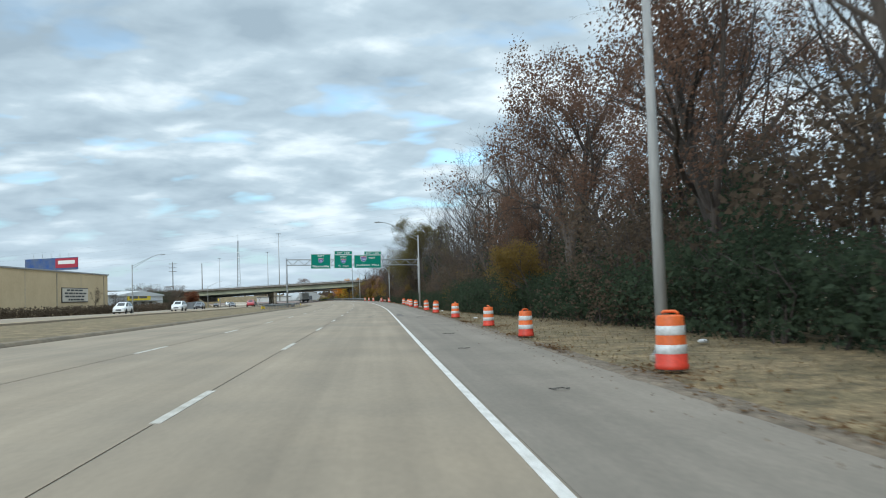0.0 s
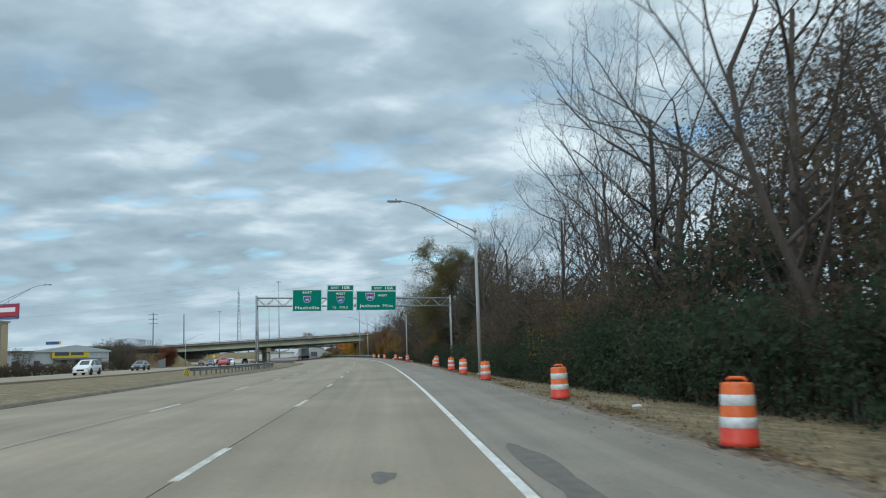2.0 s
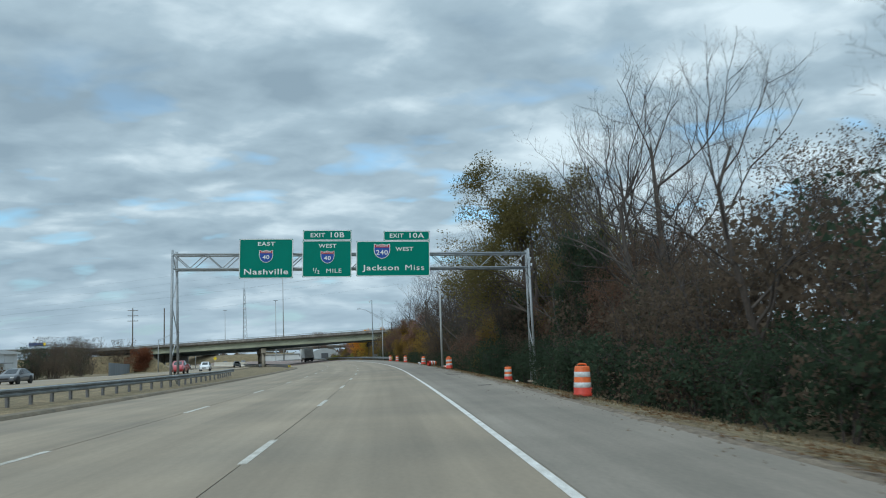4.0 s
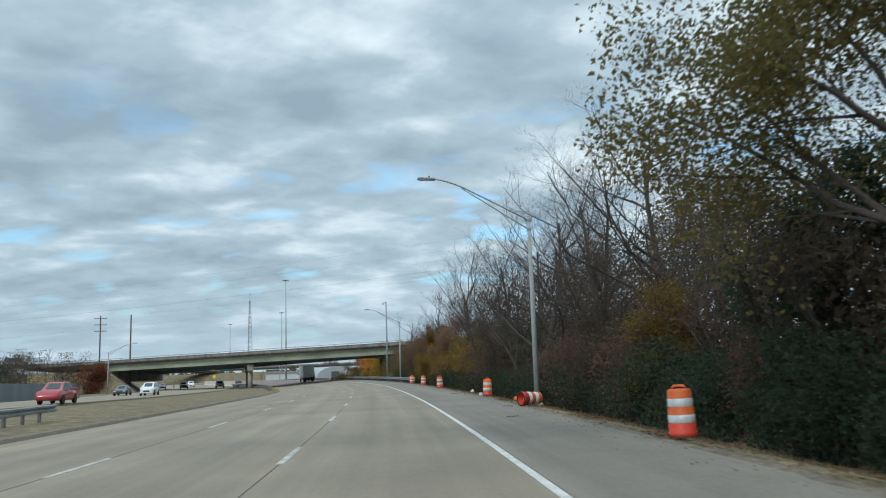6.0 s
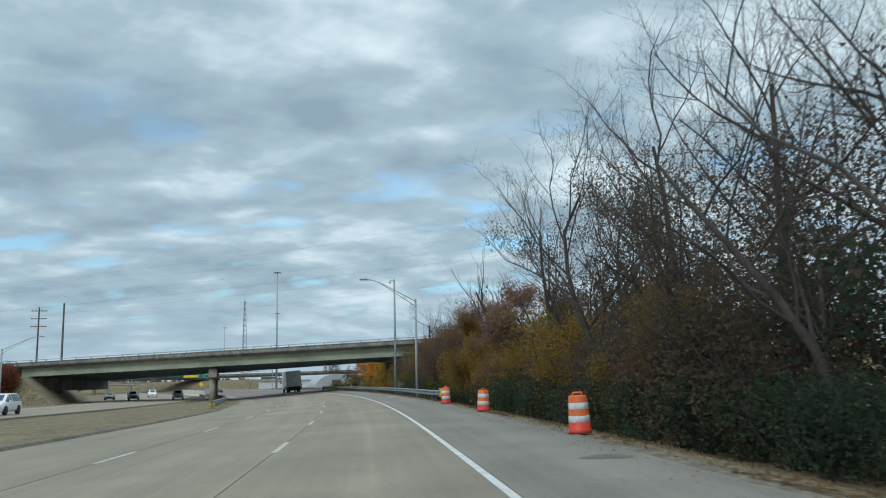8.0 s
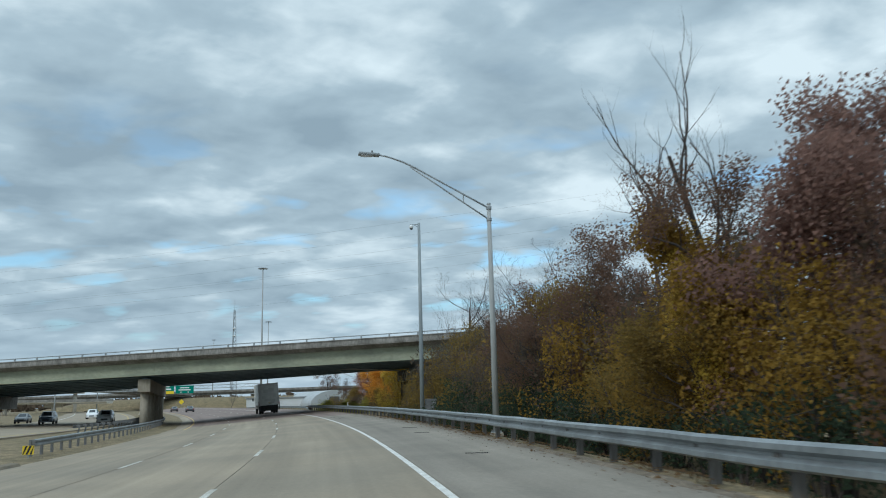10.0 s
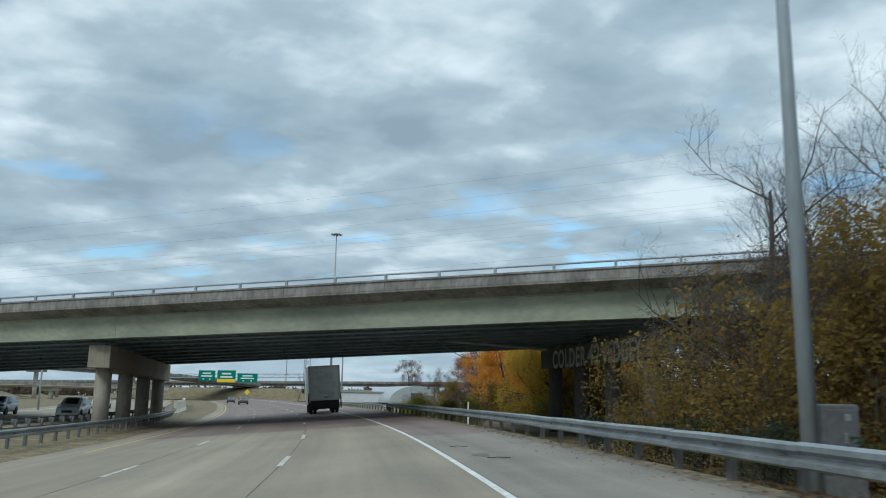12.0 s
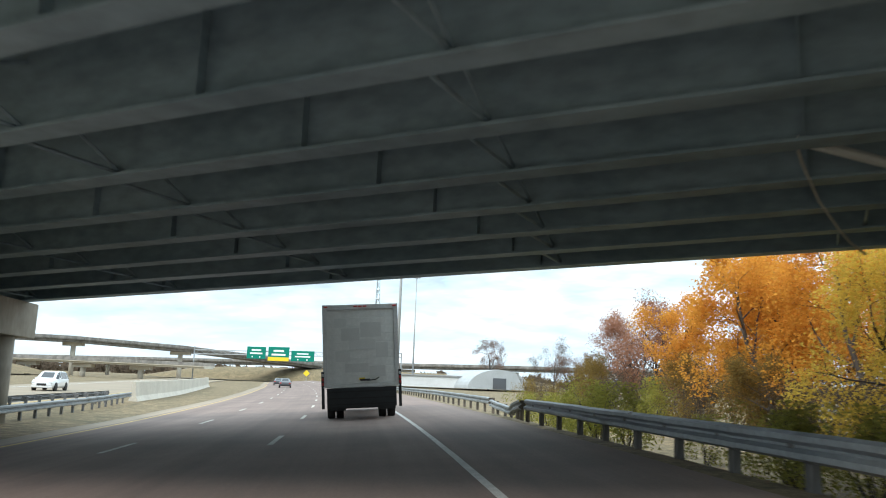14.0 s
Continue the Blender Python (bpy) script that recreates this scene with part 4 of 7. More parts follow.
def guardrail(name, pts, face, label, mat="rail", post_mat="wood", height=0.56, gap=1.905, lean=0.0):
    """pts: plan points with ground height; face: +1 if the beam bulges to the right of the run, else -1."""
    t = thing(name, label, "guardrail")
    path = [Vector(p) for p in pts]
    shape = [(face * a, b) for a, b in W_BEAM]
    cum = [0.0]
    for a, b in zip(path, path[1:]):
        cum.append(cum[-1] + (b - a).length)

    def place(s):
        i = max(0, min(len(path) - 2, int(np.searchsorted(cum, s)) - 1))
        u = (s - cum[i]) / (cum[i + 1] - cum[i])
        d = (path[i + 1] - path[i]).normalized()
        return path[i].lerp(path[i + 1], u), d

    s = 0.0
    while s < cum[-1] - 0.3:
        e = min(cum[-1], s + 3.81 + 0.06)
        seg = [place(s + (e - s) * k / 3)[0] + Vector((0, 0, height + random.uniform(-0.008, 0.008))) for k in range(4)]
        part("beam", sweep(bmesh.new(), seg, shape), mat, t)
        s += 3.81
    base = None
    block = None
    s = 0.4
    while s < cum[-1]:
        p, d = place(s)
        ang = math.degrees(math.atan2(d.y, d.x)) - 90
        sidev = Vector((d.y, -d.x, 0)) * -face
        m = Matrix.Translation(p + sidev * 0.25) @ pose(0, 0, 0, random.uniform(-1.5, 1.5), lean + random.uniform(-1.5, 1.5), ang)
        if base is None:
            base = part("post", box(bmesh.new(), (0.11, 0.15, 0.9), (0, 0, height + 0.13 - 0.45), bevel=0.012), post_mat, t)
            base.matrix_basis = m
            block = part("blockout", box(bmesh.new(), (0.17, 0.12, 0.26), (face * 0.16, 0, height - 0.01), bevel=0.01), post_mat, t)
            block.matrix_basis = m
        else:
            again("post", base, t, m)
            again("blockout", block, t, m)
        s += gap
    return t


random.seed(21)
guardrail("guardrail", [spot(s, 2.95 + (0.25 if s < 236 else 0)) for s in np.arange(234.3, 333, 2.0)], -1, "weathered galvanised guardrail on timber posts beside the shoulder", height=0.47, post_mat="post")
# end terminal with hazard marker
end = spot(233.4, 3.25)
term = thing("guardrail_terminal", "galvanised guardrail end with a yellow and black striped plate", "guardrail end", at=pose(end.x, end.y, end.z, 0, 0, heading(234)))
part("head", box(bmesh.new(), (0.36, 0.9, 0.50), (0, 0.2, 0.50), bevel=0.03), "rail", term)
part("post", box(bmesh.new(), (0.16, 0.15, 0.9), (0.12, 0.3, 0.3)), "wood", term)
part("marker_plate", box(bmesh.new(), (0.52, 0.02, 0.52), (0.05, -0.29, 0.5)), "signyellow", term, "yellow hazard plate")
for k in (-0.22, 0.0, 0.22):
    bm = bmesh.new()
    w = 0.055
    lo, hi = -0.25, 0.25
    pts = [(max(-0.25, min(0.25, k + q + r)), q) for q, r in ((-0.25, -w), (-0.25, w), (0.25, w), (0.25, -w))]
    plate(bm, [(0.05 + x, 0.5 + z) for x, z in pts], 0.006, Matrix.Translation((0, -0.31, 0)))
    part("stripe", bm, "black", term, "black slanting stripe")
# damaged length and the rail beyond
guardrail("guardrail", [spot(s, d, z) for s, d, z in ((333.2, 3.0, -0.04), (336, 3.35, -0.20), (339, 3.9, -0.30), (342, 4.2, -0.22), (345, 4.3, -0.10))], -1, "crumpled pale length of guardrail sagging toward the ground", height=0.5)
guardrail("guardrail", [spot(s, d) for s, d in ((345.2, 4.3), (352, 4.2), (362, 4.1), (375, 4.3), (390, 4.6), (410, 5.2), (430, 5.8))], -1, "pale galvanised guardrail curving away beside the road", height=0.5)
# median rails
guardrail("median_guardrail", [spot(s, d) for s, d in ((113, -15.9), (120, -15.5), (135, -15.1), (150, -14.6), (165, -14.9), (178, -15.8))], 1, "grey guardrail in the grass median beside the sign gantry", height=0.6, post_mat="darkrail")
guardrail("median_guardrail", [spot(s, d) for s, d in ((266, -13.6), (275, -13.9), (285, -14.1), (297, -14.2), (310, -14.2), (325, -14.2), (340, -14.6), (355, -15.2), (366, -16.0))], 1, "weathered guardrail on posts beside the bridge pier", height=0.62, post_mat="darkrail")
guardrail("median_guardrail", [spot(s, d) for s, d in ((300, -19.5), (312, -18.2), (325, -17.8), (340, -17.8), (355, -17.8), (366, -17.4))], -1, "dark guardrail on leaning posts along the median", mat="darkrail", height=0.68, post_mat="darkrail", lean=10)
for s, d in ((112.2, -15.9), (265.2, -13.6)):
    p = spot(s, d)
    mk = thing("hazard_marker", "small yellow and black striped hazard marker at the rail end", "hazard marker", at=pose(p.x, p.y, p.z, 0, 0, heading(s)) @ Matrix.Scale(0.72, 4))
    part("plate", box(bmesh.new(), (0.62, 0.02, 0.5), (0, 0, 0.5)), "signyellow", mk)
    for k in (-0.30, -0.08, 0.14):
        bm = bmesh.new()
        corners = [(k - 0.05, 0.26), (k + 0.07, 0.26), (k + 0.27, 0.74), (k + 0.15, 0.74)]
        plate(bm, [(max(-0.3, min(0.3, x)), z) for x, z in corners], 0.006, Matrix.Translation((0, -0.02, 0)))
        part("stripe", bm, "black", mk, "black slanting stripe")
    part("post", box(bmesh.new(), (0.06, 0.04, 0.8), (0, 0.035, 0.3)), "steel", mk)
# white delineator beyond the rail
p = Vector((-13.86, 307.95, 0.0))
dl = thing("delineator_post", "slim white roadside delineator post", "marker post", at=pose(p.x, p.y, p.z - 0.1))
part("post", box(bmesh.new(), (0.065, 0.03, 1.3), (0, 0, 0.57), bevel=0.01), "white", dl)
part("reflector", box(bmesh.new(), (0.05, 0.008, 0.05), (0, -0.021, 1.17)), "signyellow", dl)

# concrete barrier at the gore
bm = bmesh.new()
sweep(bm, [spot(s, d) for s, d in ((368, -16.3), (385, -16.5), (400, -17.2), (420, -18.2), (432, -18.8))], [(0.35, -0.1), (0.35, 0.1), (0.16, 0.45), (0.10, 1.45), (-0.10, 1.45), (-0.16, 0.45), (-0.35, 0.1), (-0.35, -0.1)])
tagged(part("concrete_barrier", bm, "whiteconc"), "tall pale concrete median barrier", "barrier", kind="structure")


# ---- sign gantry ----
GY = 150.6
gantry = thing("sign_gantry", "galvanised steel truss gantry over the road", "sign gantry")
X0, X1 = -15.5, 8.6
ZL, ZH = 6.93, 7.93
DEP = 1.0


def chord(x, low):
    """Height of a chord: the truss climbs a little to the left."""
    return (ZL if low else ZH) + (X1 - x) * 0.028 - 0.03


for dy in (0.35, 0.35 + DEP):
    for low in (True, False):
        part("chord", tube(bmesh.new(), [(X0, GY + dy, chord(X0, low)), (X1, GY + dy, chord(X1, low))], 0.07, 10), "steel", gantry, "", True)
n = 22
for i in range(n):
    xa, xb = X0 + (X1 - X0) * i / n, X0 + (X1 - X0) * (i + 1) / n
    for dy in (0.35, 0.35 + DEP):
        a, b = (True, False) if i % 2 else (False, True)
        part("diagonal", tube(bmesh.new(), [(xa, GY + dy, chord(xa, a)), (xb, GY + dy, chord(xb, b))], 0.035, 6), "steel", gantry)
    for low in (True, False):
        if i % 2:
            part("diagonal", tube(bmesh.new(), [(xa, GY + 0.35, chord(xa, low)), (xb, GY + 0.35 + DEP, chord(xb, low))], 0.028, 6), "steel", gantry)
for x, foot in ((X0, -0.5), (X1 + 0.15, -0.9)):
    s = 1 if x > 0 else -1
    top = chord(x, False) + 0.3
    legs = []
    for dy in (-0.1, 1.8):
        a = Vector((x, GY + dy, foot))
        b = Vector((x, GY + 0.35 + (DEP if dy > 1 else 0), top))
        legs.append((a, b))
        part("leg", tube(bmesh.new(), [a, b], 0.09, 10), "steel", gantry, "tall round tower leg", True)
        part("footing", lathe(bmesh.new(), [(0.26, 0), (0.26, 0.12)], 14), "pierconc", gantry).matrix_basis = Matrix.Translation((a.x, a.y, foot - 0.1))
    m = 5
    for k in range(m):
        u, w = k / m, (k + 1) / m
        p, q = (legs[0], legs[1]) if k % 2 else (legs[1], legs[0])
        part("tower_brace", tube(bmesh.new(), [p[0].lerp(p[1], u), q[0].lerp(q[1], w)], 0.035, 6), "steel", gantry)


def shield(parent, cx, cz, w, number):
    h = w * 0.93
    def outline(k):
        pts = []
        for i in range(13):
            u = i / 12
            x = (u - 0.5) * w * k
            pts.append((x, h * k * (0.5 - 0.07 * math.sin(u * 2 * math.pi) ** 2 * 1.0)))
        right = [(0.5 * w * k * f, h * k * z) for f, z in ((1.0, 0.32), (1.02, 0.1), (0.93, -0.12), (0.72, -0.32), (0.4, -0.45))]
        return [(p[0], p[1]) for p in pts] + right + [(0, -0.5 * h * k)] + [(-x, z) for x, z in right[::-1]]
    rim = part("route_shield", plate(bmesh.new(), [(cx + x, cz + z) for x, z in outline(1.0)], 0.01, Matrix.Translation((0, GY - 0.03, 0))), "white", parent, "interstate route shield")
    part("shield_field", plate(bmesh.new(), [(cx + x, cz + z) for x, z in outline(0.92)], 0.006, Matrix.Translation((0, GY - 0.036, 0))), "blue", rim)
    top = [(x, z) for x, z in outline(0.92) if z > 0.30 * h]
    top = [(cx - 0.455 * w, cz + 0.25 * h)] + [(cx + 0.455 * w, cz + 0.25 * h)] + [(cx + x, cz + z) for x, z in sorted(top, key=lambda p: -p[0])]
    part("shield_crown", plate(bmesh.new(), top, 0.005, Matrix.Translation((0, GY - 0.041, 0))), "red", rim)
    lettering("number", number, h * 0.44, "white", rim, (cx, GY - 0.048, cz - 0.09 * h), w * (0.50 if len(number) == 2 else 0.72), 0.008)
    lettering("word", "INTERSTATE", h * 0.13, "white", rim, (cx, GY - 0.048, cz + 0.345 * h), w * 0.74, 0.002)


def sign(x0, x1, z0, z1, label, tab=None, up=0.0):
    """A green board with white border; tab: (x0, x1, z0, z1) of the exit panel."""
    t = thing("motorway_sign", label, "road sign", "signs on the gantry")
    w, h = x1 - x0, z1 - z0
    cx, cz = (x0 + x1) / 2, (z0 + z1) / 2
    part("board", plate(bmesh.new(), [(cx + a, cz + b) for a, b in rounded(w, h, 0.05)], 0.05, Matrix.Translation((0, GY, 0))), "green", t)
    for (bx, bz, bw, bh) in [(cx, cz, w, h)] + ([((tab[0] + tab[1]) / 2, (tab[2] + tab[3]) / 2, tab[1] - tab[0], tab[3] - tab[2])] if tab else []):
        if tab and bx != cx or (tab and bz != cz):
            part("exit_panel", plate(bmesh.new(), [(bx + a, bz + b) for a, b in rounded(bw, bh, 0.04)], 0.05, Matrix.Translation((0, GY, 0))), "green", t, "green exit number panel")
        out, inn = rounded(bw - 0.01, bh - 0.01, 0.15), rounded(bw - 0.10, bh - 0.10, 0.11)
        bm = bmesh.new()
        loops = [[bm.verts.new((bx + p, GY + dy, bz + q)) for p, q in ring] for ring, dy in ((out, -0.003), (out, -0.009), (inn, -0.009), (inn, -0.003))]
        for a, b in zip(loops, loops[1:]):
            for i in range(len(a)):
                j = (i + 1) % len(a)
                bm.faces.new((a[i], a[j], b[j], b[i]))
        part("border", bm, "white", t, "white border line")
    for x in np.linspace(x0 + 0.4, x1 - 0.4, 3):
        part("bracket", box(bmesh.new(), (0.08, 0.26, h * 0.98), (x, GY + 0.18, cz)), "steel", t, "steel mounting bracket")
    # the boards hang a little out of level, with the truss
    t.matrix_basis = pose(cx, GY, cz + up) @ pose(0, 0, 0, 0, 1.6, 0) @ pose(-cx, -GY, -cz)
    return t


sA = sign(-10.98, -7.38, 6.62, 9.32, "green motorway sign reading East 40 Nashville", up=0.07)
lettering("legend", "EAST", 0.36, "white", sA, (-9.18, GY - 0.012, 8.96), 1.15, 0.006)
shield(sA, -9.18, 8.12, 0.92, "40")
lettering("legend", "Nashville", 0.52, "white", sA, (-9.18, GY - 0.012, 7.06), 2.95, 0.008)
sB = sign(-6.75, -3.43, 6.64, 9.14, "green exit sign reading Exit 10B West 40 half mile", (-6.72, -3.43, 9.16, 9.86))
lettering("legend", "EXIT", 0.40, "white", sB, (-5.73, GY - 0.012, 9.50), 0.97, 0.007)
lettering("legend", "10B", 0.50, "white", sB, (-4.44, GY - 0.012, 9.51), 0.92, 0.007)
lettering("legend", "WEST", 0.36, "white", sB, (-5.05, GY - 0.012, 8.76), 1.2, 0.006)
shield(sB, -5.05, 8.0, 0.92, "40")
lettering("legend", "1", 0.30, "white", sB, (-5.99, GY - 0.012, 7.15), None, 0.005)
lettering("legend", "/", 0.50, "white", sB, (-5.84, GY - 0.012, 7.07), None, 0.004)
lettering("legend", "2", 0.32, "white", sB, (-5.66, GY - 0.012, 6.98), None, 0.005)
lettering("legend", "MILE", 0.40, "white", sB, (-4.62, GY - 0.012, 7.06), 1.02)
sC = sign(-3.10, 1.90, 6.55, 8.97, "green exit sign reading Exit 10A 240 West Jackson Miss", (-1.25, 1.90, 8.99, 9.66))
lettering("legend", "EXIT", 0.40, "white", sC, (-0.37, GY - 0.012, 9.32), 0.93, 0.007)
lettering("legend", "10A", 0.50, "white", sC, (0.96, GY - 0.012, 9.33), 1.0, 0.007)
shield(sC, -1.36, 8.26, 1.10, "240")
lettering("legend", "WEST", 0.36, "white", sC, (0.17, GY - 0.012, 8.40), 1.2, 0.006)
lettering("legend", "Jackson", 0.52, "white", sC, (-1.41, GY - 0.012, 7.12), 2.48, 0.007)
lettering("legend", "Miss", 0.52, "white", sC, (0.86, GY - 0.012, 7.12), 1.28)


# ---- the box truck ahead ----
def wheel(parent, x, y, r, w, mat_rim="steel"):
    bm = bmesh.new()
    lathe(bm, [(r * 0.6, -w / 2), (r * 0.95, -w / 2), (r, -w * 0.36), (r, w * 0.36), (r * 0.95, w / 2), (r * 0.6, w / 2)], 22)
    t = part("wheel", bm, "rubber", parent, "black tyre", True)
    t.matrix_basis = pose(x, y, r, 0, 90, 0)
    rim = part("rim", lathe(bmesh.new(), [(r * 0.58, -w * 0.46), (r * 0.2, -w * 0.40), (r * 0.2, w * 0.40), (r * 0.58, w * 0.46)], 16), mat_rim, t, "metal wheel rim")
    return t


def build_truck():
    t = thing("box_truck", "dirty white box truck with a patched roll-up rear door", "truck")
    W2, zb, zt, ln = 1.30, 1.14, 3.93, 7.4
    bm = bmesh.new()
    box(bm, (2 * W2 - 0.02, ln, zt - zb - 0.02), (0, ln / 2 + 0.06, (zb + zt) / 2), bevel=0.03)
    part("cargo_box", bm, "truckwhite", t)
    # rear frame and roll-up door slats
    for x in (-W2 + 0.075, W2 - 0.075):
        part("rear_post", box(bmesh.new(), (0.15, 0.10, zt - zb), (x, 0.03, (zb + zt) / 2), bevel=0.012), "truckframe", t, "aluminium corner post")
    part("rear_header", box(bmesh.new(), (2 * W2, 0.10, 0.17), (0, 0.028, zt - 0.085), bevel=0.012), "truckframe", t)
    part("rear_sill", box(bmesh.new(), (2 * W2, 0.12, 0.12), (0, 0.02, zb + 0.02), bevel=0.012), "truckframe", t)
    door = part("roll_up_door", box(bmesh.new(), (2 * W2 - 0.30, 0.03, zt - zb - 0.25), (0, 0.05, (zb + zt) / 2 - 0.03)), "truckwhite", t, "stained white roll-up door")
    n = 9
    hh = (zt - zb - 0.27) / n
    slat = None
    for k in range(n):
        m = Matrix.Translation((0, 0.026, zb + 0.10 + hh * (k + 0.5)))
        if slat is None:
            slat = part("slat", box(bmesh.new(), (2 * W2 - 0.31, 0.024, hh - 0.008), bevel=0.005), "truckwhite", door)
            slat.matrix_basis = m
        else:
            again("slat", slat, door, m)
    random.seed(3)
    for x, z, w, h in ((-0.35, 2.9, 0.62, 0.42), (0.35, 3.05, 0.7, 0.5), (-0.62, 2.15, 0.5, 0.36), (0.05, 2.55, 0.9, 0.34), (0.72, 2.35, 0.42, 0.5), (-0.15, 1.75, 0.8, 0.3), (0.55, 1.62, 0.55, 0.36), (-0.7, 3.3, 0.4, 0.3)):
        part("patch", box(bmesh.new(), (w, 0.006, h), (x, 0.009, z)), "patch", door, "greyer repainted patch")
    part("door_latch", box(bmesh.new(), (0.34, 0.03, 0.07), (0.12, -0.005, zb + 0.20), bevel=0.01), "truckdark", door)
    bm = bmesh.new()
    tube(bm, [(0.2, -0.03, zb + 0.17), (0.48, -0.035, zb + 0.20), (0.60, -0.035, zb + 0.27)], 0.022, 6)
    part("pull_strap", bm, "black", door)
    part("sticker", box(bmesh.new(), (0.20, 0.006, 0.07), (0.02, -0.004, zb + 0.24)), "signyellow", door, "yellow sticker")
    # marker lamps
    for x in (-W2 + 0.12, -0.16, 0.0, 0.16, W2 - 0.12):
        part("marker_lamp", box(bmesh.new(), (0.13, 0.03, 0.045), (x, -0.033, zt - 0.07), bevel=0.01), "lamp_red", t, "red marker lamp")
    for s in (-1, 1):
        part("light_bar", box(bmesh.new(), (0.10, 0.05, 0.52), (s * (W2 + 0.015), -0.02, zb + 0.26), bevel=0.01), "truckdark", t)
        for k in range(3):
            part("tail_lamp", box(bmesh.new(), (0.07, 0.02, 0.10), (s * (W2 + 0.015), -0.052, zb + 0.10 + 0.15 * k), bevel=0.01), "lamp_red" if k < 2 else "lens", t)
        part("step_bar", box(bmesh.new(), (0.10, 0.06, 0.75), (s * (W2 + 0.01), 0.0, zb - 0.36), bevel=0.01), "truckdark", t)
        part("mud_flap", box(bmesh.new(), (0.62, 0.02, 0.62), (s * 0.86, 0.55, 0.62)), "truckdark", t)
    # lift gate, bumper, chassis
    part("lift_gate", box(bmesh.new(), (2.36, 0.14, 0.66), (0, -0.01, zb - 0.38), bevel=0.02), "truckdark", t, "folded black lift gate")
    for z in (zb - 0.18, zb - 0.40, zb - 0.60):
        part("gate_rib", box(bmesh.new(), (2.30, 0.03, 0.035), (0, -0.095, z)), "rubber", t)
    part("bumper", box(bmesh.new(), (2.0, 0.14, 0.14), (0, 0.06, 0.46), bevel=0.02), "truckdark", t)
    part("number_plate", box(bmesh.new(), (0.30, 0.012, 0.15), (-0.35, -0.018, 0.52)), "patch", t, "plain pale plate")
    for x in (-0.42, 0.42):
        part("frame_rail", box(bmesh.new(), (0.09, 8.5, 0.26), (x, 4.6, 0.88)), "truckdark", t)
    part("axle", tube(bmesh.new(), [(-0.95, 1.9, 0.48), (0.95, 1.9, 0.48)], 0.09, 8), "truckdark", t)
    for s in (-1, 1):
        wheel(t, s * 1.08, 1.9, 0.48, 0.26)
        wheel(t, s * 0.76, 1.9, 0.48, 0.26)
        wheel(t, s * 1.02, 8.0, 0.48, 0.27)
    bm = bmesh.new()
    box(bm, (2.3, 1.9, 1.9), (0, 8.5, 1.5), bevel=0.12)
    part("cab", bm, "carwhite", t)
    for s in (-1, 1):
        part("mirror", box(bmesh.new(), (0.20, 0.08, 0.40), (s * 1.42, 8.9, 1.95), bevel=0.02), "truckdark", t)
    return t


truck = build_truck()
p = spot(337.6, -1.48)
truck.matrix_basis = pose(p.x, p.y, p.z, 0, -math.degrees(math.atan(math.tan(radians(along(BANK, 337))))), heading(338))


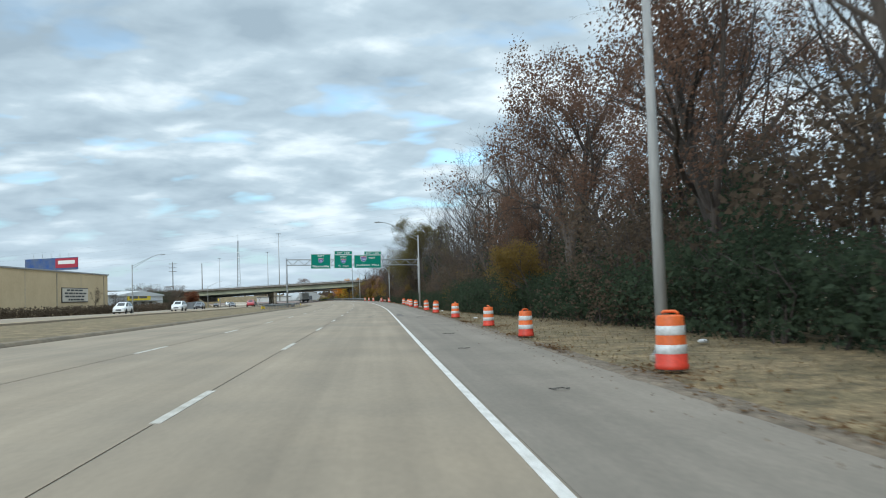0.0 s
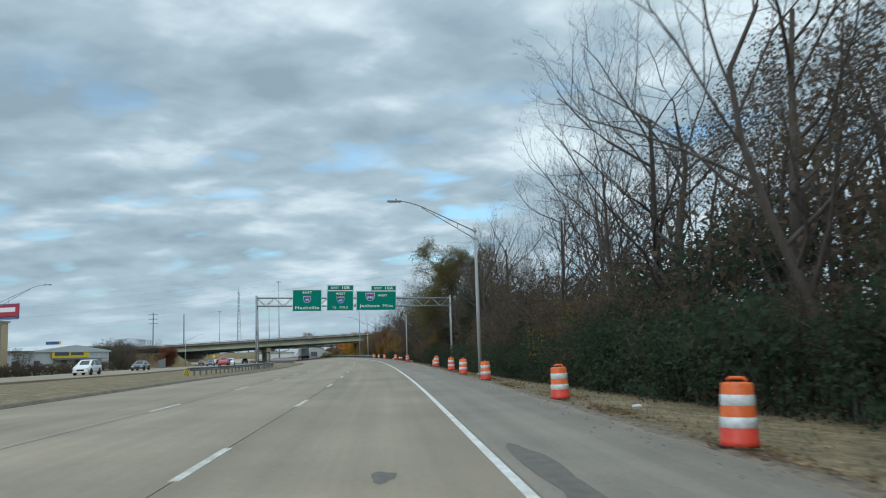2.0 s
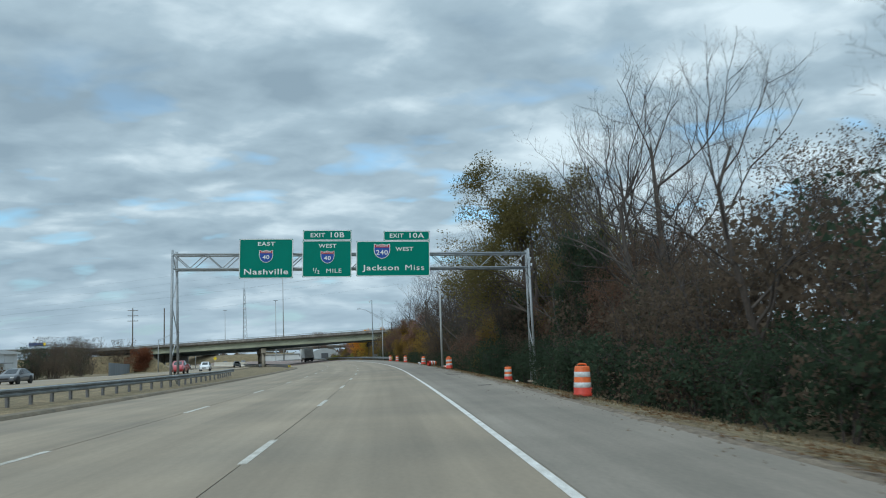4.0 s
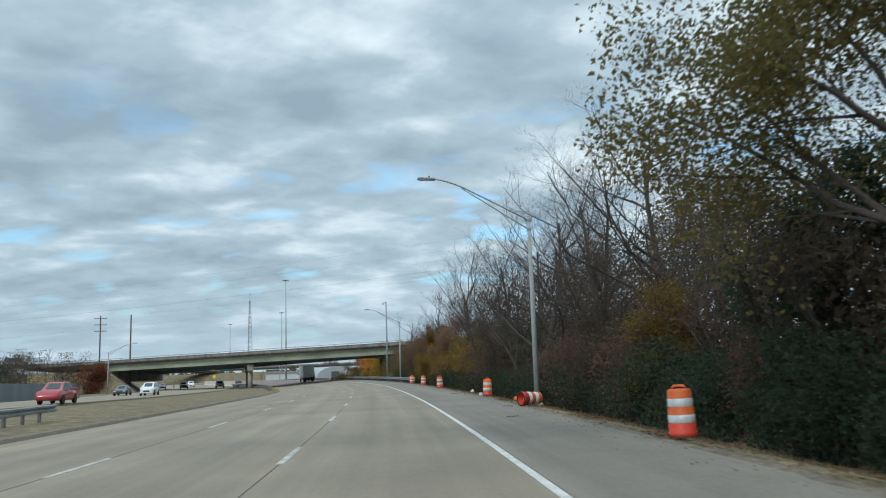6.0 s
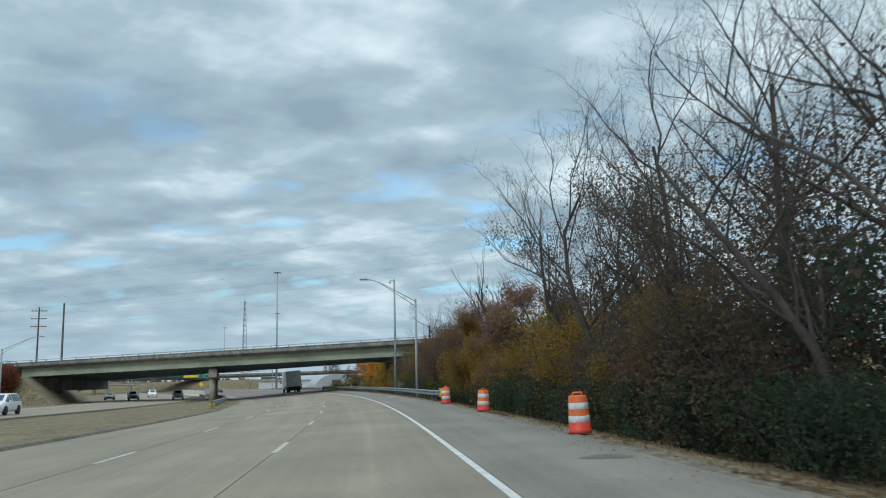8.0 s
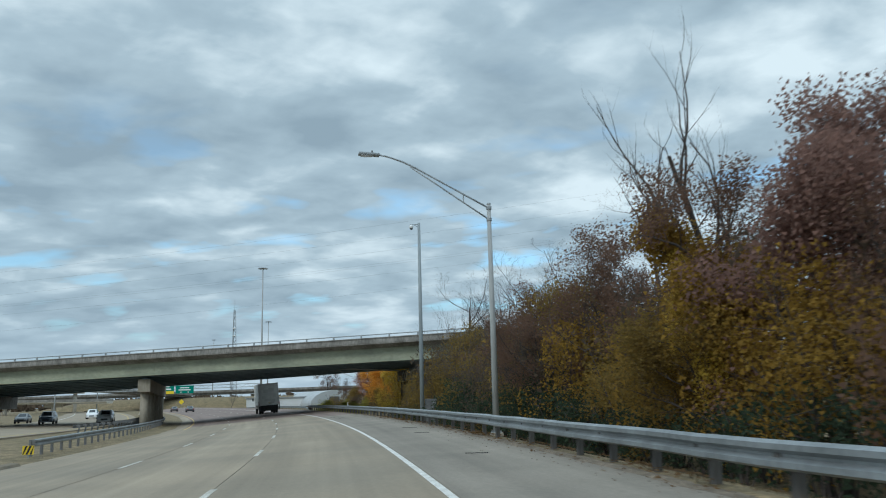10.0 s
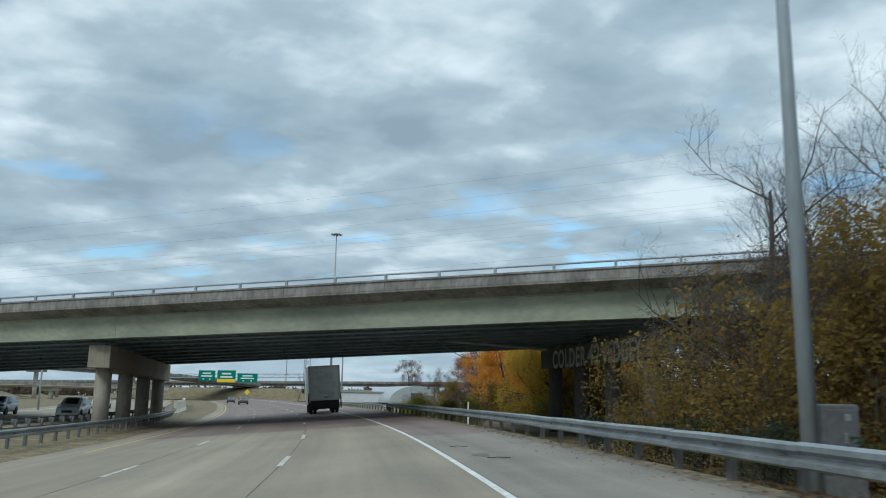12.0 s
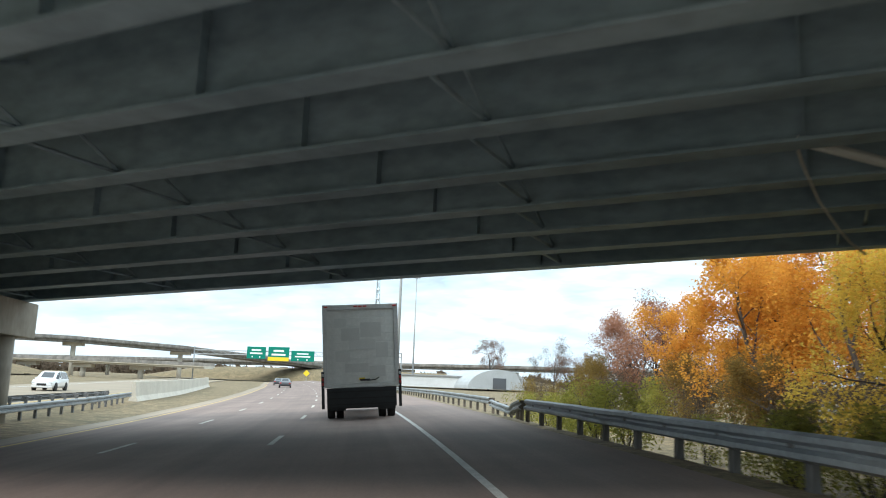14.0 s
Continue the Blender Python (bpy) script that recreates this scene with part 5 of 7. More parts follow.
# ---- cars ----
def build_car(name, label, paint, kind="sedan"):
    """A car that points along +y; rounded body from cross sections."""
    t = thing(name, label, "car", "cars on the motorway")
    suv = kind in ("suv", "pickup")
    ln, wd, belt = (4.7, 1.86, 1.02) if suv else (4.6, 1.80, 0.90)
    # stations from tail to nose: place, height of the top, half width at the belt and at the top
    stations = {
        "suv": [(-2.34, 0.80, 0.78, 0.60), (-2.28, 1.06, 0.88, 0.70), (-2.12, 1.56, 0.92, 0.66), (-1.75, 1.69, 0.93, 0.66), (0.0, 1.71, 0.93, 0.67), (0.45, 1.63, 0.93, 0.66), (1.15, 1.12, 0.92, 0.74), (1.85, 1.00, 0.89, 0.70), (2.18, 0.88, 0.82, 0.60), (2.34, 0.62, 0.70, 0.50)],
        "sedan": [(-2.30, 0.72, 0.76, 0.60), (-2.22, 0.92, 0.84, 0.70), (-1.70, 1.00, 0.88, 0.70), (-0.95, 1.40, 0.89, 0.60), (-0.1, 1.44, 0.90, 0.62), (0.30, 1.38, 0.90, 0.62), (1.10, 0.96, 0.89, 0.72), (1.80, 0.86, 0.86, 0.68), (2.14, 0.76, 0.80, 0.58), (2.30, 0.54, 0.66, 0.48)],
        "pickup": [(-2.70, 0.82, 0.88, 0.80), (-2.64, 1.05, 0.92, 0.86), (-0.95, 1.07, 0.93, 0.86), (-0.85, 1.62, 0.93, 0.68), (-0.5, 1.74, 0.93, 0.67), (0.35, 1.74, 0.93, 0.67), (0.60, 1.66, 0.93, 0.67), (1.25, 1.16, 0.92, 0.76), (2.2, 1.04, 0.90, 0.74), (2.55, 0.70, 0.80, 0.60)],
    }[kind]
    rings, tall = [], []
    bm = bmesh.new()
    for y, top, w, wt in stations:
        b = min(belt, top - 0.05)
        lo = 0.26 if abs(y) < 2.1 else 0.34
        shape = [(-w * 0.94, lo), (-w, min(0.5, b - 0.1)), (-w * 0.985, b), (-wt, top - 0.03), (-wt * 0.8, top), (wt * 0.8, top), (wt, top - 0.03), (w * 0.985, b), (w, min(0.5, b - 0.1)), (w * 0.94, lo)]
        rings.append([bm.verts.new((x, y, z)) for x, z in shape])
        tall.append(top > belt + 0.3)
    panes = []
    for i, (p, q) in enumerate(zip(rings, rings[1:])):
        for k in range(10):
            face = bm.faces.new((p[k], p[(k + 1) % 10], q[(k + 1) % 10], q[k]))
            side = k in (2, 6) and (tall[i] or tall[i + 1])
            screen = k == 4 and tall[i] != tall[i + 1]
            if side or screen:
                panes.append([v.co.copy() for v in face.verts])
    bm.faces.new(rings[0][::-1])
    bm.faces.new(rings[-1])
    bmesh.ops.recalc_face_normals(bm, faces=bm.faces)
    part("body", bm, paint, t, "", True)
    for quad in panes:
        mid = sum(quad, Vector()) / 4
        out = (quad[1] - quad[0]).cross(quad[3] - quad[0]).normalized()
        if out.dot(mid - Vector((0, 0, 0.8))) < 0:
            out = -out
        bm = bmesh.new()
        front = [bm.verts.new(mid + (v - mid) * 0.86 + out * 0.012) for v in quad]
        back = [bm.verts.new(mid + (v - mid) * 0.90 - out * 0.01) for v in quad]
        bm.faces.new(front)
        for k in range(4):
            bm.faces.new((front[k], back[k], back[(k + 1) % 4], front[(k + 1) % 4]))
        bmesh.ops.recalc_face_normals(bm, faces=bm.faces)
        part("window", bm, "glass", t, "dark tinted window")
    for s in (-1, 1):
        for y in (1.42, -1.40):
            part("wheel_arch", tube(bmesh.new(), [(s * (wd / 2 - 0.06), y, 0.36), (s * (wd / 2 + 0.012), y, 0.36)], 0.40, 16), "black", t, "dark wheel arch")
        wheel(t, s * (wd / 2 - 0.085), 1.42, 0.34, 0.22)
        wheel(t, s * (wd / 2 - 0.085), -1.40, 0.34, 0.22)
        part("headlight", box(bmesh.new(), (0.34, 0.10, 0.13), (s * wd * 0.36, 0.478 * ln, belt * 0.70), bevel=0.03), "lens", t, "clear headlight")
        part("tail_light", box(bmesh.new(), (0.26, 0.06, 0.16), (s * wd * 0.38, -0.497 * ln, belt * 0.80), bevel=0.02), "lamp_red", t, "red tail light")
        part("mirror", box(bmesh.new(), (0.16, 0.10, 0.12), (s * (wd / 2 + 0.06), 0.16 * ln, belt + 0.06), bevel=0.02), paint, t)
    part("grille", box(bmesh.new(), (0.8, 0.05, 0.2), (0, 0.495 * ln, belt * 0.55), bevel=0.02), "black", t, "dark grille")
    part("bumper", box(bmesh.new(), (wd * 0.9, 0.08, 0.16), (0, 0.492 * ln, 0.38), bevel=0.03), paint, t)
    part("bumper", box(bmesh.new(), (wd * 0.9, 0.08, 0.18), (0, -0.49 * ln, 0.42), bevel=0.03), paint, t)
    if kind == "pickup":
        for s in (-1, 1):
            part("bed_side", box(bmesh.new(), (0.07, 2.0, 0.3), (s * (wd / 2 - 0.05), -1.3, belt + 0.05), bevel=0.02), paint, t)
        part("tailgate", box(bmesh.new(), (wd - 0.1, 0.06, 0.3), (0, -2.3, belt + 0.05), bevel=0.02), paint, t)
    return t


def put_car(ob, x, y, away=False, turn=0.0):
    z = spot(y, -12.9).z + 0.16 if not away else surface(x, y)
    ob.matrix_basis = pose(x, y, z, 0, 0, heading(y) + (0 if away else 180) + turn)
    return ob


suv = put_car(build_car("car", "white sport utility car driving on the far carriageway", "carwhite", "suv"), -37.1, 125.1)
for x, y in ((-33.2, 143.6), (-37.4, 253.5), (-47.7, 336.0), (-65.3, 375.6)):
    put_car(copy_thing(suv, Matrix()), x, y)
dark = put_car(build_car("car", "dark grey saloon car driving on the far carriageway", "cargrey", "sedan"), -35.8, 173)
for x, y in ((-66.0, 352.0), (-44.0, 262.0)):
    put_car(copy_thing(dark, Matrix()), x, y)
put_car(build_car("car", "red pickup truck driving on the far carriageway", "carred", "pickup"), -30.6, 209.5)
blue = put_car(build_car("car", "blue-grey sport utility car on the far carriageway", "carblue", "suv"), -57.7, 341.8)
for x, y in ((-64.0, 431.0), (-79.0, 468.0)):
    c = put_car(copy_thing(dark, Matrix()), x, y, away=True)
    tagged(c, "dark grey saloon car driving away in a far lane")


# ---- the woods ----
def grow(seed, height, radius, spread, levels, kids, lean=0.0, bare_trunk=0.25, gnarl=0.18, upward=0.35):
    """Branches as (points, radii), and the tips on which leaves sit."""
    rnd = random.Random(seed)
    limbs, tips = [], []

    def limb(p, d, length, r, level):
        n = (6, 5, 4, 2, 1)[min(level, 4)]
        pts, rad = [p.copy()], [r]
        for i in range(n):
            d = (d + Vector((rnd.gauss(0, gnarl), rnd.gauss(0, gnarl), rnd.gauss(0, gnarl) + upward * 0.22))).normalized()
            p = p + d * (length / n)
            pts.append(p.copy())
            rad.append(max(0.010, r * (1 - 0.72 * (i + 1) / n)))
        limbs.append((pts, rad, level))
        if level >= levels:
            tips.append((p, d))
            tips.append((pts[-2], d))
            return
        if level == levels - 1:
            tips.append((p, d))
        count = kids[level]
        for k in range(count):
            u = (bare_trunk if level == 0 else 0.28) + (1 - (bare_trunk if level == 0 else 0.28)) * (k + rnd.random()) / count
            f = u * n
            i = min(n - 1, int(f))
            q = pts[i].lerp(pts[i + 1], f - i)
            dd = (pts[i + 1] - pts[i]).normalized()
            az = rnd.random() * 2 * math.pi + k * 2.4
            a = dd.orthogonal().normalized()
            b = dd.cross(a)
            out = (a * math.cos(az) + b * math.sin(az))
            tilt = rnd.uniform(0.5, 0.95) * spread
            nd = (dd * (1 - tilt * 0.55) + out * tilt + Vector((0, 0, upward * 0.5))).normalized()
            limb(q, nd, length * rnd.uniform(0.42, 0.62) * (1.15 - 0.45 * u), rad[i] * rnd.uniform(0.40, 0.56), level + 1)

    limb(Vector((0, 0, -0.2)), Vector((lean, 0, 1)).normalized(), height * 0.72, radius, 0)
    return limbs, tips


def limb_mesh(limbs, lo, hi):
    verts, faces = [], []
    for pts, rad, level in limbs:
        if not lo <= level <= hi:
            continue
        sides = (7, 5, 4, 3, 3)[min(level, 4)]
        pts, rad = (pts[::2], rad[::2]) if level in (2, 3) else (pts, rad)
        start = len(verts)
        for i, p in enumerate(pts):
            d = (pts[min(i + 1, len(pts) - 1)] - pts[max(i - 1, 0)]).normalized()
            a = d.orthogonal().normalized()
            b = d.cross(a)
            if level > 1 and i == len(pts) - 1:
                verts.append(p)
                break
            for k in range(sides):
                an = 2 * math.pi * k / sides
                verts.append(p + rad[i] * (math.cos(an) * a + math.sin(an) * b))
        for i in range(len(pts) - 1):
            for k in range(sides):
                o = start + i * sides
                if level > 1 and i == len(pts) - 2:
                    faces.append((o + k, o + (k + 1) % sides, o + sides))
                    continue
                faces.append((o + k, o + (k + 1) % sides, o + sides + (k + 1) % sides, o + sides + k))
    return verts, faces


def leaf_quads(points, size, seed, spread=0.35, per=4, droop=0.3):
    """Small pointed leaves about the given points."""
    rnd = np.random.RandomState(seed)
    pts = np.repeat(np.array([tuple(p) for p in points]), per, axis=0)
    n = len(pts)
    c = pts + np.clip(rnd.normal(0, spread, (n, 3)), -1.3 * spread, 1.3 * spread)
    d = rnd.normal(0, 1, (n, 3))
    d[:, 2] -= droop
    d /= np.linalg.norm(d, axis=1)[:, None]
    s = np.cross(d, rnd.normal(0, 1, (n, 3)))
    s /= np.linalg.norm(s, axis=1)[:, None]
    ln = size * rnd.uniform(0.6, 1.4, (n, 1))
    v = np.stack([c + s * ln * 0.5, c + d * ln * 1.1, c - s * ln * 0.5], 1).reshape(-1, 3)
    idx = np.arange(n * 3).reshape(n, 3)
    return v.tolist(), idx.tolist()


def build_tree(name, label, seed, height, radius, spread, kids, leaf=None, leaf_size=0.16, per=4, leaf_share=1.0, lean=0.0, upward=0.35, bare=0.25, scatter=0.32, gnarl=0.18):
    t = thing(name, label, "tree", "trees along the road")
    limbs, tips = grow(seed, height, radius, spread, len(kids), kids, lean, bare, gnarl, upward)
    part("trunk", limb_mesh(limbs, 0, 1), "bark", t, "", True)
    tagged(part("branchwork", limb_mesh(limbs, 2, 9), "twig", t), kind="stuff")
    if leaf:
        rnd = random.Random(seed + 1)
        pts = [p for p, d in tips if rnd.random() < leaf_share]
        part("crown", leaf_quads(pts, leaf_size, seed, scatter, per), leaf, t)
    return t


def build_shrub(name, label, seed, height, width, leaf, count, size, stems=9):
    t = thing(name, label, "shrub", "thicket at the edge of the wood")
    rnd = random.Random(seed)
    bm = bmesh.new()
    pts = []
    for k in range(stems):
        a = rnd.random() * 2 * math.pi
        top = Vector((math.cos(a) * width * rnd.uniform(0.2, 0.6), math.sin(a) * width * rnd.uniform(0.2, 0.6), height * rnd.uniform(0.6, 1.1)))
        mid = top * 0.5 + Vector((rnd.gauss(0, 0.2), rnd.gauss(0, 0.2), 0.2))
        tube(bm, [(top.x * 0.15, top.y * 0.15, -0.2), mid, top], [0.03, 0.02, 0.008], 4, False)
        for j in range(3):
            q = mid.lerp(top, rnd.random())
            e = q + Vector((rnd.gauss(0, 0.5), rnd.gauss(0, 0.5), rnd.uniform(0.1, 0.7)))
            tube(bm, [q, e], [0.012, 0.005], 3, False)
            pts.append(e)
    part("stemwork", bm, "twig", t)
    lumps = [Vector((rnd.gauss(0, width * 0.30), rnd.gauss(0, width * 0.30), height * rnd.uniform(0.05, 0.95) ** 0.8)) for k in range(26)]
    spots = [rnd.choice(lumps) for k in range(count // 4)]
    part("foliage", leaf_quads(spots, size, seed, width * 0.15, 4), leaf, t)
    return t


K_BIG, K_MID = (9, 5, 4, 3), (8, 5, 4, 3)
PROTO = {
    "bare": [build_tree("bare_tree", "tall leafless grey tree at the edge of the wood", s, 14, 0.17, 0.95, (10, 6, 6, 3), upward=0.5, bare=0.25) for s in (1, 2, 3)],
    "broad": [build_tree("bare_tree", "tall wide leafless tree with fine upswept twigs", s, 15, 0.23, 1.2, (11, 7, 6, 4), upward=0.5, bare=0.22, gnarl=0.15) for s in (51, 52)],
    "rust": [build_tree("oak_tree", "tall oak tree with rust-brown autumn leaves", s, 15, 0.34, 1.0, K_BIG, "rust", 0.095, 15, 0.75, upward=0.3, scatter=0.32) for s in (4, 5)],
    "olive": [build_tree("tall_tree", "tall tree with thinning olive and gold leaves", s, 15, 0.28, 0.95, K_BIG, "olive", 0.095, 15, 0.75, upward=0.4, scatter=0.32) for s in (6, 7)],
    "wide": [build_tree("tall_tree", "tall wide tree with thinning olive and gold leaves", s, 16, 0.34, 1.15, (12, 6, 4, 4), "olive", 0.10, 19, 0.95, upward=0.32, bare=0.3, scatter=0.42) for s in (61,)],
    "gold": [build_tree("maple_tree", "tree with bright orange and yellow autumn leaves", s, 9.5, 0.18, 1.0, K_BIG, "gold", 0.105, 14, 0.85, upward=0.25, bare=0.12, scatter=0.32) for s in (8, 9)],
    "yellow": [build_tree("maple_tree", "tree with bright yellow autumn leaves and dark limbs", s, 9, 0.17, 1.05, K_BIG, "yellow_leaf", 0.10, 12, 0.8, upward=0.2, bare=0.12, scatter=0.34) for s in (71,)],
    "plum": [build_tree("oak_tree", "dense tree with purple-brown autumn leaves", s, 12, 0.24, 1.0, (10, 6, 5, 3), "plum", 0.11, 14, 0.8, upward=0.3, bare=0.12, scatter=0.36) for s in (72,)],
    "ochre": [build_tree("small_tree", "narrow small tree with dull gold leaves", 73, 8, 0.11, 0.6, K_BIG, "ochre", 0.10, 16, 0.95, upward=0.5, bare=0.1, scatter=0.3)],
    "leaning": [build_tree("dead_tree", "dead leafless tree with a leaning trunk", 18, 12, 0.18, 0.55, (7, 4, 3), None, lean=-0.55, upward=0.6, bare=0.35, gnarl=0.16)],
    "blush": [build_tree("maple_tree", "small tree with pinkish brown autumn leaves", 11, 9, 0.15, 1.0, K_BIG, "blush", 0.085, 12, 0.85, upward=0.3, bare=0.12, scatter=0.32)],
    "brown": [build_tree("slender_tree", "slender tree with sparse dull brown leaves", s, 11, 0.15, 0.8, K_MID, "brown", 0.075, 7, 0.6, upward=0.5, scatter=0.32) for s in (10, 12)],
    "amber": [build_tree("small_tree", "small tree with amber and olive autumn leaves", s, 7.5, 0.12, 1.0, K_BIG, "amber", 0.08, 14, 0.85, upward=0.3, bare=0.1, scatter=0.32) for s in (13, 14)],
    "green": [build_tree("evergreen_tree", "dark evergreen tree among bare trunks", s, 11, 0.16, 0.7, (16, 6, 4), "dkgreen", 0.15, 12, 1.0, upward=0.1, bare=0.12, scatter=0.32) for s in (15,)],
    "dead": [build_tree("dead_tree", "dead leafless tree with few broken limbs", 17, 13, 0.20, 0.6, (6, 4, 3), None, upward=0.75, bare=0.35, gnarl=0.2)],
    "behind": [build_tree("bare_tree", "leafless grey tree deeper in the wood", s, 13, 0.18, 0.85, (8, 5, 4), "brown", 0.10, 5, 0.5, upward=0.55, bare=0.3, scatter=0.5) for s in (21, 22)],
}
SHRUB = {
    "dkgreen": [build_shrub("shrub", "dense dark green thicket of vines and shrubs", s, 3.4, 3.0, "dkgreen", 2900, 0.115) for s in (31, 32)],
    "brown": [build_shrub("shrub", "tangled dull brown undergrowth below bare trees", s, 4.2, 3.0, "brown", 3400, 0.092, 14) for s in (33, 34)],
    "amber": [build_shrub("shrub", "amber and yellow autumn undergrowth", s, 4.0, 3.0, "amber", 4600, 0.078, 12) for s in (35, 36)],
    "rust": [build_shrub("shrub", "rust-coloured autumn undergrowth below the trees", s, 3.6, 2.8, "rust", 2900, 0.10, 12) for s in (37,)],
    "ochre": [build_shrub("shrub", "dull gold autumn undergrowth behind the guardrail", 46, 4.2, 2.8, "ochre", 4600, 0.08, 12)],
    "lime": [build_shrub("shrub", "yellow-green undergrowth behind the guardrail", s, 3.2, 3.0, "lime", 2800, 0.12, 12) for s in (38,)],
    "low": [build_shrub("low_bush", "low dark green growth at the foot of the thicket", 39, 1.7, 1.7, "dkgreen", 1200, 0.09, 6)],
    "ivy": [build_shrub("creeper_thicket", "dense red-brown creeper growing over a fence end", 40, 5.0, 4.2, "ivy", 9000, 0.17, 8)],
    "b_dkgreen": [build_shrub("woodland_bush", "dark green thicket deeper in the wood", 41, 3.6, 3.0, "dkgreen", 2400, 0.11)],
    "b_brown": [build_shrub("woodland_bush", "dull brown thicket deeper in the wood", s, 4.2, 3.0, "brown", 1400, 0.135, 12) for s in (42, 43)],
    "b_amber": [build_shrub("woodland_bush", "amber thicket deeper in the wood", 44, 4.0, 3.0, "amber", 1800, 0.115, 12)],
    "b_rust": [build_shrub("woodland_bush", "rust-coloured thicket deeper in the wood", 45, 3.6, 2.8, "rust", 1800, 0.115, 12)],
}


def set_tree(kind, which, x, y, size, turn=0.0, deep=1.0, wide=1.0):
    """A tree of known shape: the crown's side is chosen by its turn, its spread along and across the road by deep and wide."""
    return copy_thing(PROTO[kind][which], pose(x, y, surface(x, y) + 0.02, 0, 0, turn) @ Matrix.Diagonal((size * wide, size * deep, size, 1)))


def plant(stock, kind, x, y, size=1.0, z=None, squash=1.0):
    ob = random.choice(stock[kind])
    z = surface(x, y) + 0.02 if z is None else z
    if (Vector((x, y)) - Vector((-5.3, 287.0))).length < 2.6:
        x += 2.4
    if (Vector((x, y)) - Vector((8.3, 135.2))).length < 2.8:
        x += 3.0
    m = pose(x, y, z, random.uniform(-3, 3), random.uniform(-3, 3), random.uniform(0, 360)) @ Matrix.Diagonal((size * random.uniform(0.92, 1.08), size * random.uniform(0.92, 1.08), size * squash, 1))
    return copy_thing(ob, m) if y > -8 else None


def verge(y):
    """Offset at which the thicket begins."""
    return float(np.interp(y, [-60, 10, 25, 40, 70, 110, 200, 238, 300, 306], [8.2, 7.6, 7.6, 7.8, 7.4, 7.4, 7.8, 6.8, 6.4, 6.6]))


random.seed(41)
# front thicket
y = -30.0
while y < 297:
    d = verge(y)
    r = random.random()
    if y < 40:
        k = "dkgreen" if r < 0.5 else ("brown" if r < 0.85 else "lime")
    elif y < 150:
        k = "dkgreen" if r < 0.58 else ("brown" if r < 0.94 else "amber")
    elif y < 225:
        k = "brown" if r < 0.5 else ("dkgreen" if r < 0.92 else "rust")
    elif y < 262:
        k = "ochre" if r < 0.4 else ("rust" if r < 0.55 else ("amber" if r < 0.8 else "dkgreen"))
    else:
        k = "amber" if r < (0.68 if y < 278 else 0.95) else ("dkgreen" if r < 0.86 else "brown")
    p = spot(y, d + 1.5 + random.uniform(-0.2, 0.6))
    if (p.xy - Vector((8.6, 150.6))).length > 2.0:
        plant(SHRUB, k, p.x, p.y, random.uniform(0.6, 1.0) if k == "dkgreen" else random.uniform(0.65, 1.25))
    y += random.uniform(2.0, 2.8)
# low green growth at its foot
y = 6.0
while y < 300:
    p = spot(y, verge(y) + 0.75 + random.uniform(-0.2, 0.3))
    if (p.xy - Vector((8.6, 150.6))).length > 1.8:
        plant(SHRUB, "low", p.x, p.y, random.uniform(0.8, 1.2) * float(np.interp(y, [0, 140, 160, 280, 290], [1.35, 1.35, 1.1, 1.0, 0.7])))
    y += random.uniform(2.0, 3.0)
for y, d, size in ((158.5, 12.8, 1.9), (163.5, 12.4, 1.8), (172.5, 12.6, 1.85), (289.5, 12.5, 1.3), (292.5, 14.5, 1.4), (296.0, 16.5, 1.4), (286.0, 13.0, 1.3)):
    p = spot(y, d)
    plant(SHRUB, "b_amber" if y > 288 else "b_brown", p.x, p.y, size)
# second, taller rank
random.seed(42)
y = -28.0
while y < 300:
    d = verge(y) + 4.2
    r = random.random()
    k = ("brown" if r < 0.78 else "dkgreen") if y < 150 else (("brown" if r < 0.72 else ("dkgreen" if r < 0.85 else "rust")) if y < 230 else ("amber" if r < 0.6 else "brown"))
    p = spot(y, d + random.uniform(-0.6, 1.2))
    plant(SHRUB, "b_" + k, p.x, p.y, random.uniform(1.15, 1.75))
    y += random.uniform(2.8, 3.8)
# trees: kind, y, offset past the verge, size
TREES = []
for y0, y1, step, kinds, lo, hi in (
    (-30, 26, 5.0, ("bare", "brown", "bare", "rust", "olive"), 1.05, 1.25),
    (26, 52, 5.5, ("rust", "rust", "bare", "rust"), 0.85, 1.05),
    (52, 80, 4.6, ("bare", "broad", "brown", "bare"), 1.05, 1.18),
    (80, 104, 4.6, ("bare", "broad", "bare", "broad"), 1.03, 1.16),
    (104, 136, 4.8, ("bare", "brown", "bare", "brown"), 0.8, 0.95),
    (136, 157, 4.4, ("rust", "amber", "brown", "bare"), 0.65, 0.85),
    (180, 206, 4.8, ("bare", "brown", "bare", "brown"), 0.8, 0.95),
    (222, 238, 4.2, ("bare", "bare", "brown", "bare"), 1.05, 1.2),
    (238, 262, 4.8, ("amber", "brown", "amber", "rust"), 0.6, 0.75),
    (262, 290, 4.0, ("bare", "bare", "amber", "bare"), 0.46, 0.58),
    (290, 302, 4.0, ("bare", "brown"), 0.62, 0.75),
):
    y = y0
    while y < y1:
        TREES.append((random.choice(kinds), y, random.uniform(1.8, 4.2), random.uniform(lo, hi)))
        TREES.append(("behind", y + step * 0.5, random.uniform(6.5, 15), random.uniform(lo, hi) * 1.1))
        y += step * random.uniform(0.85, 1.2)
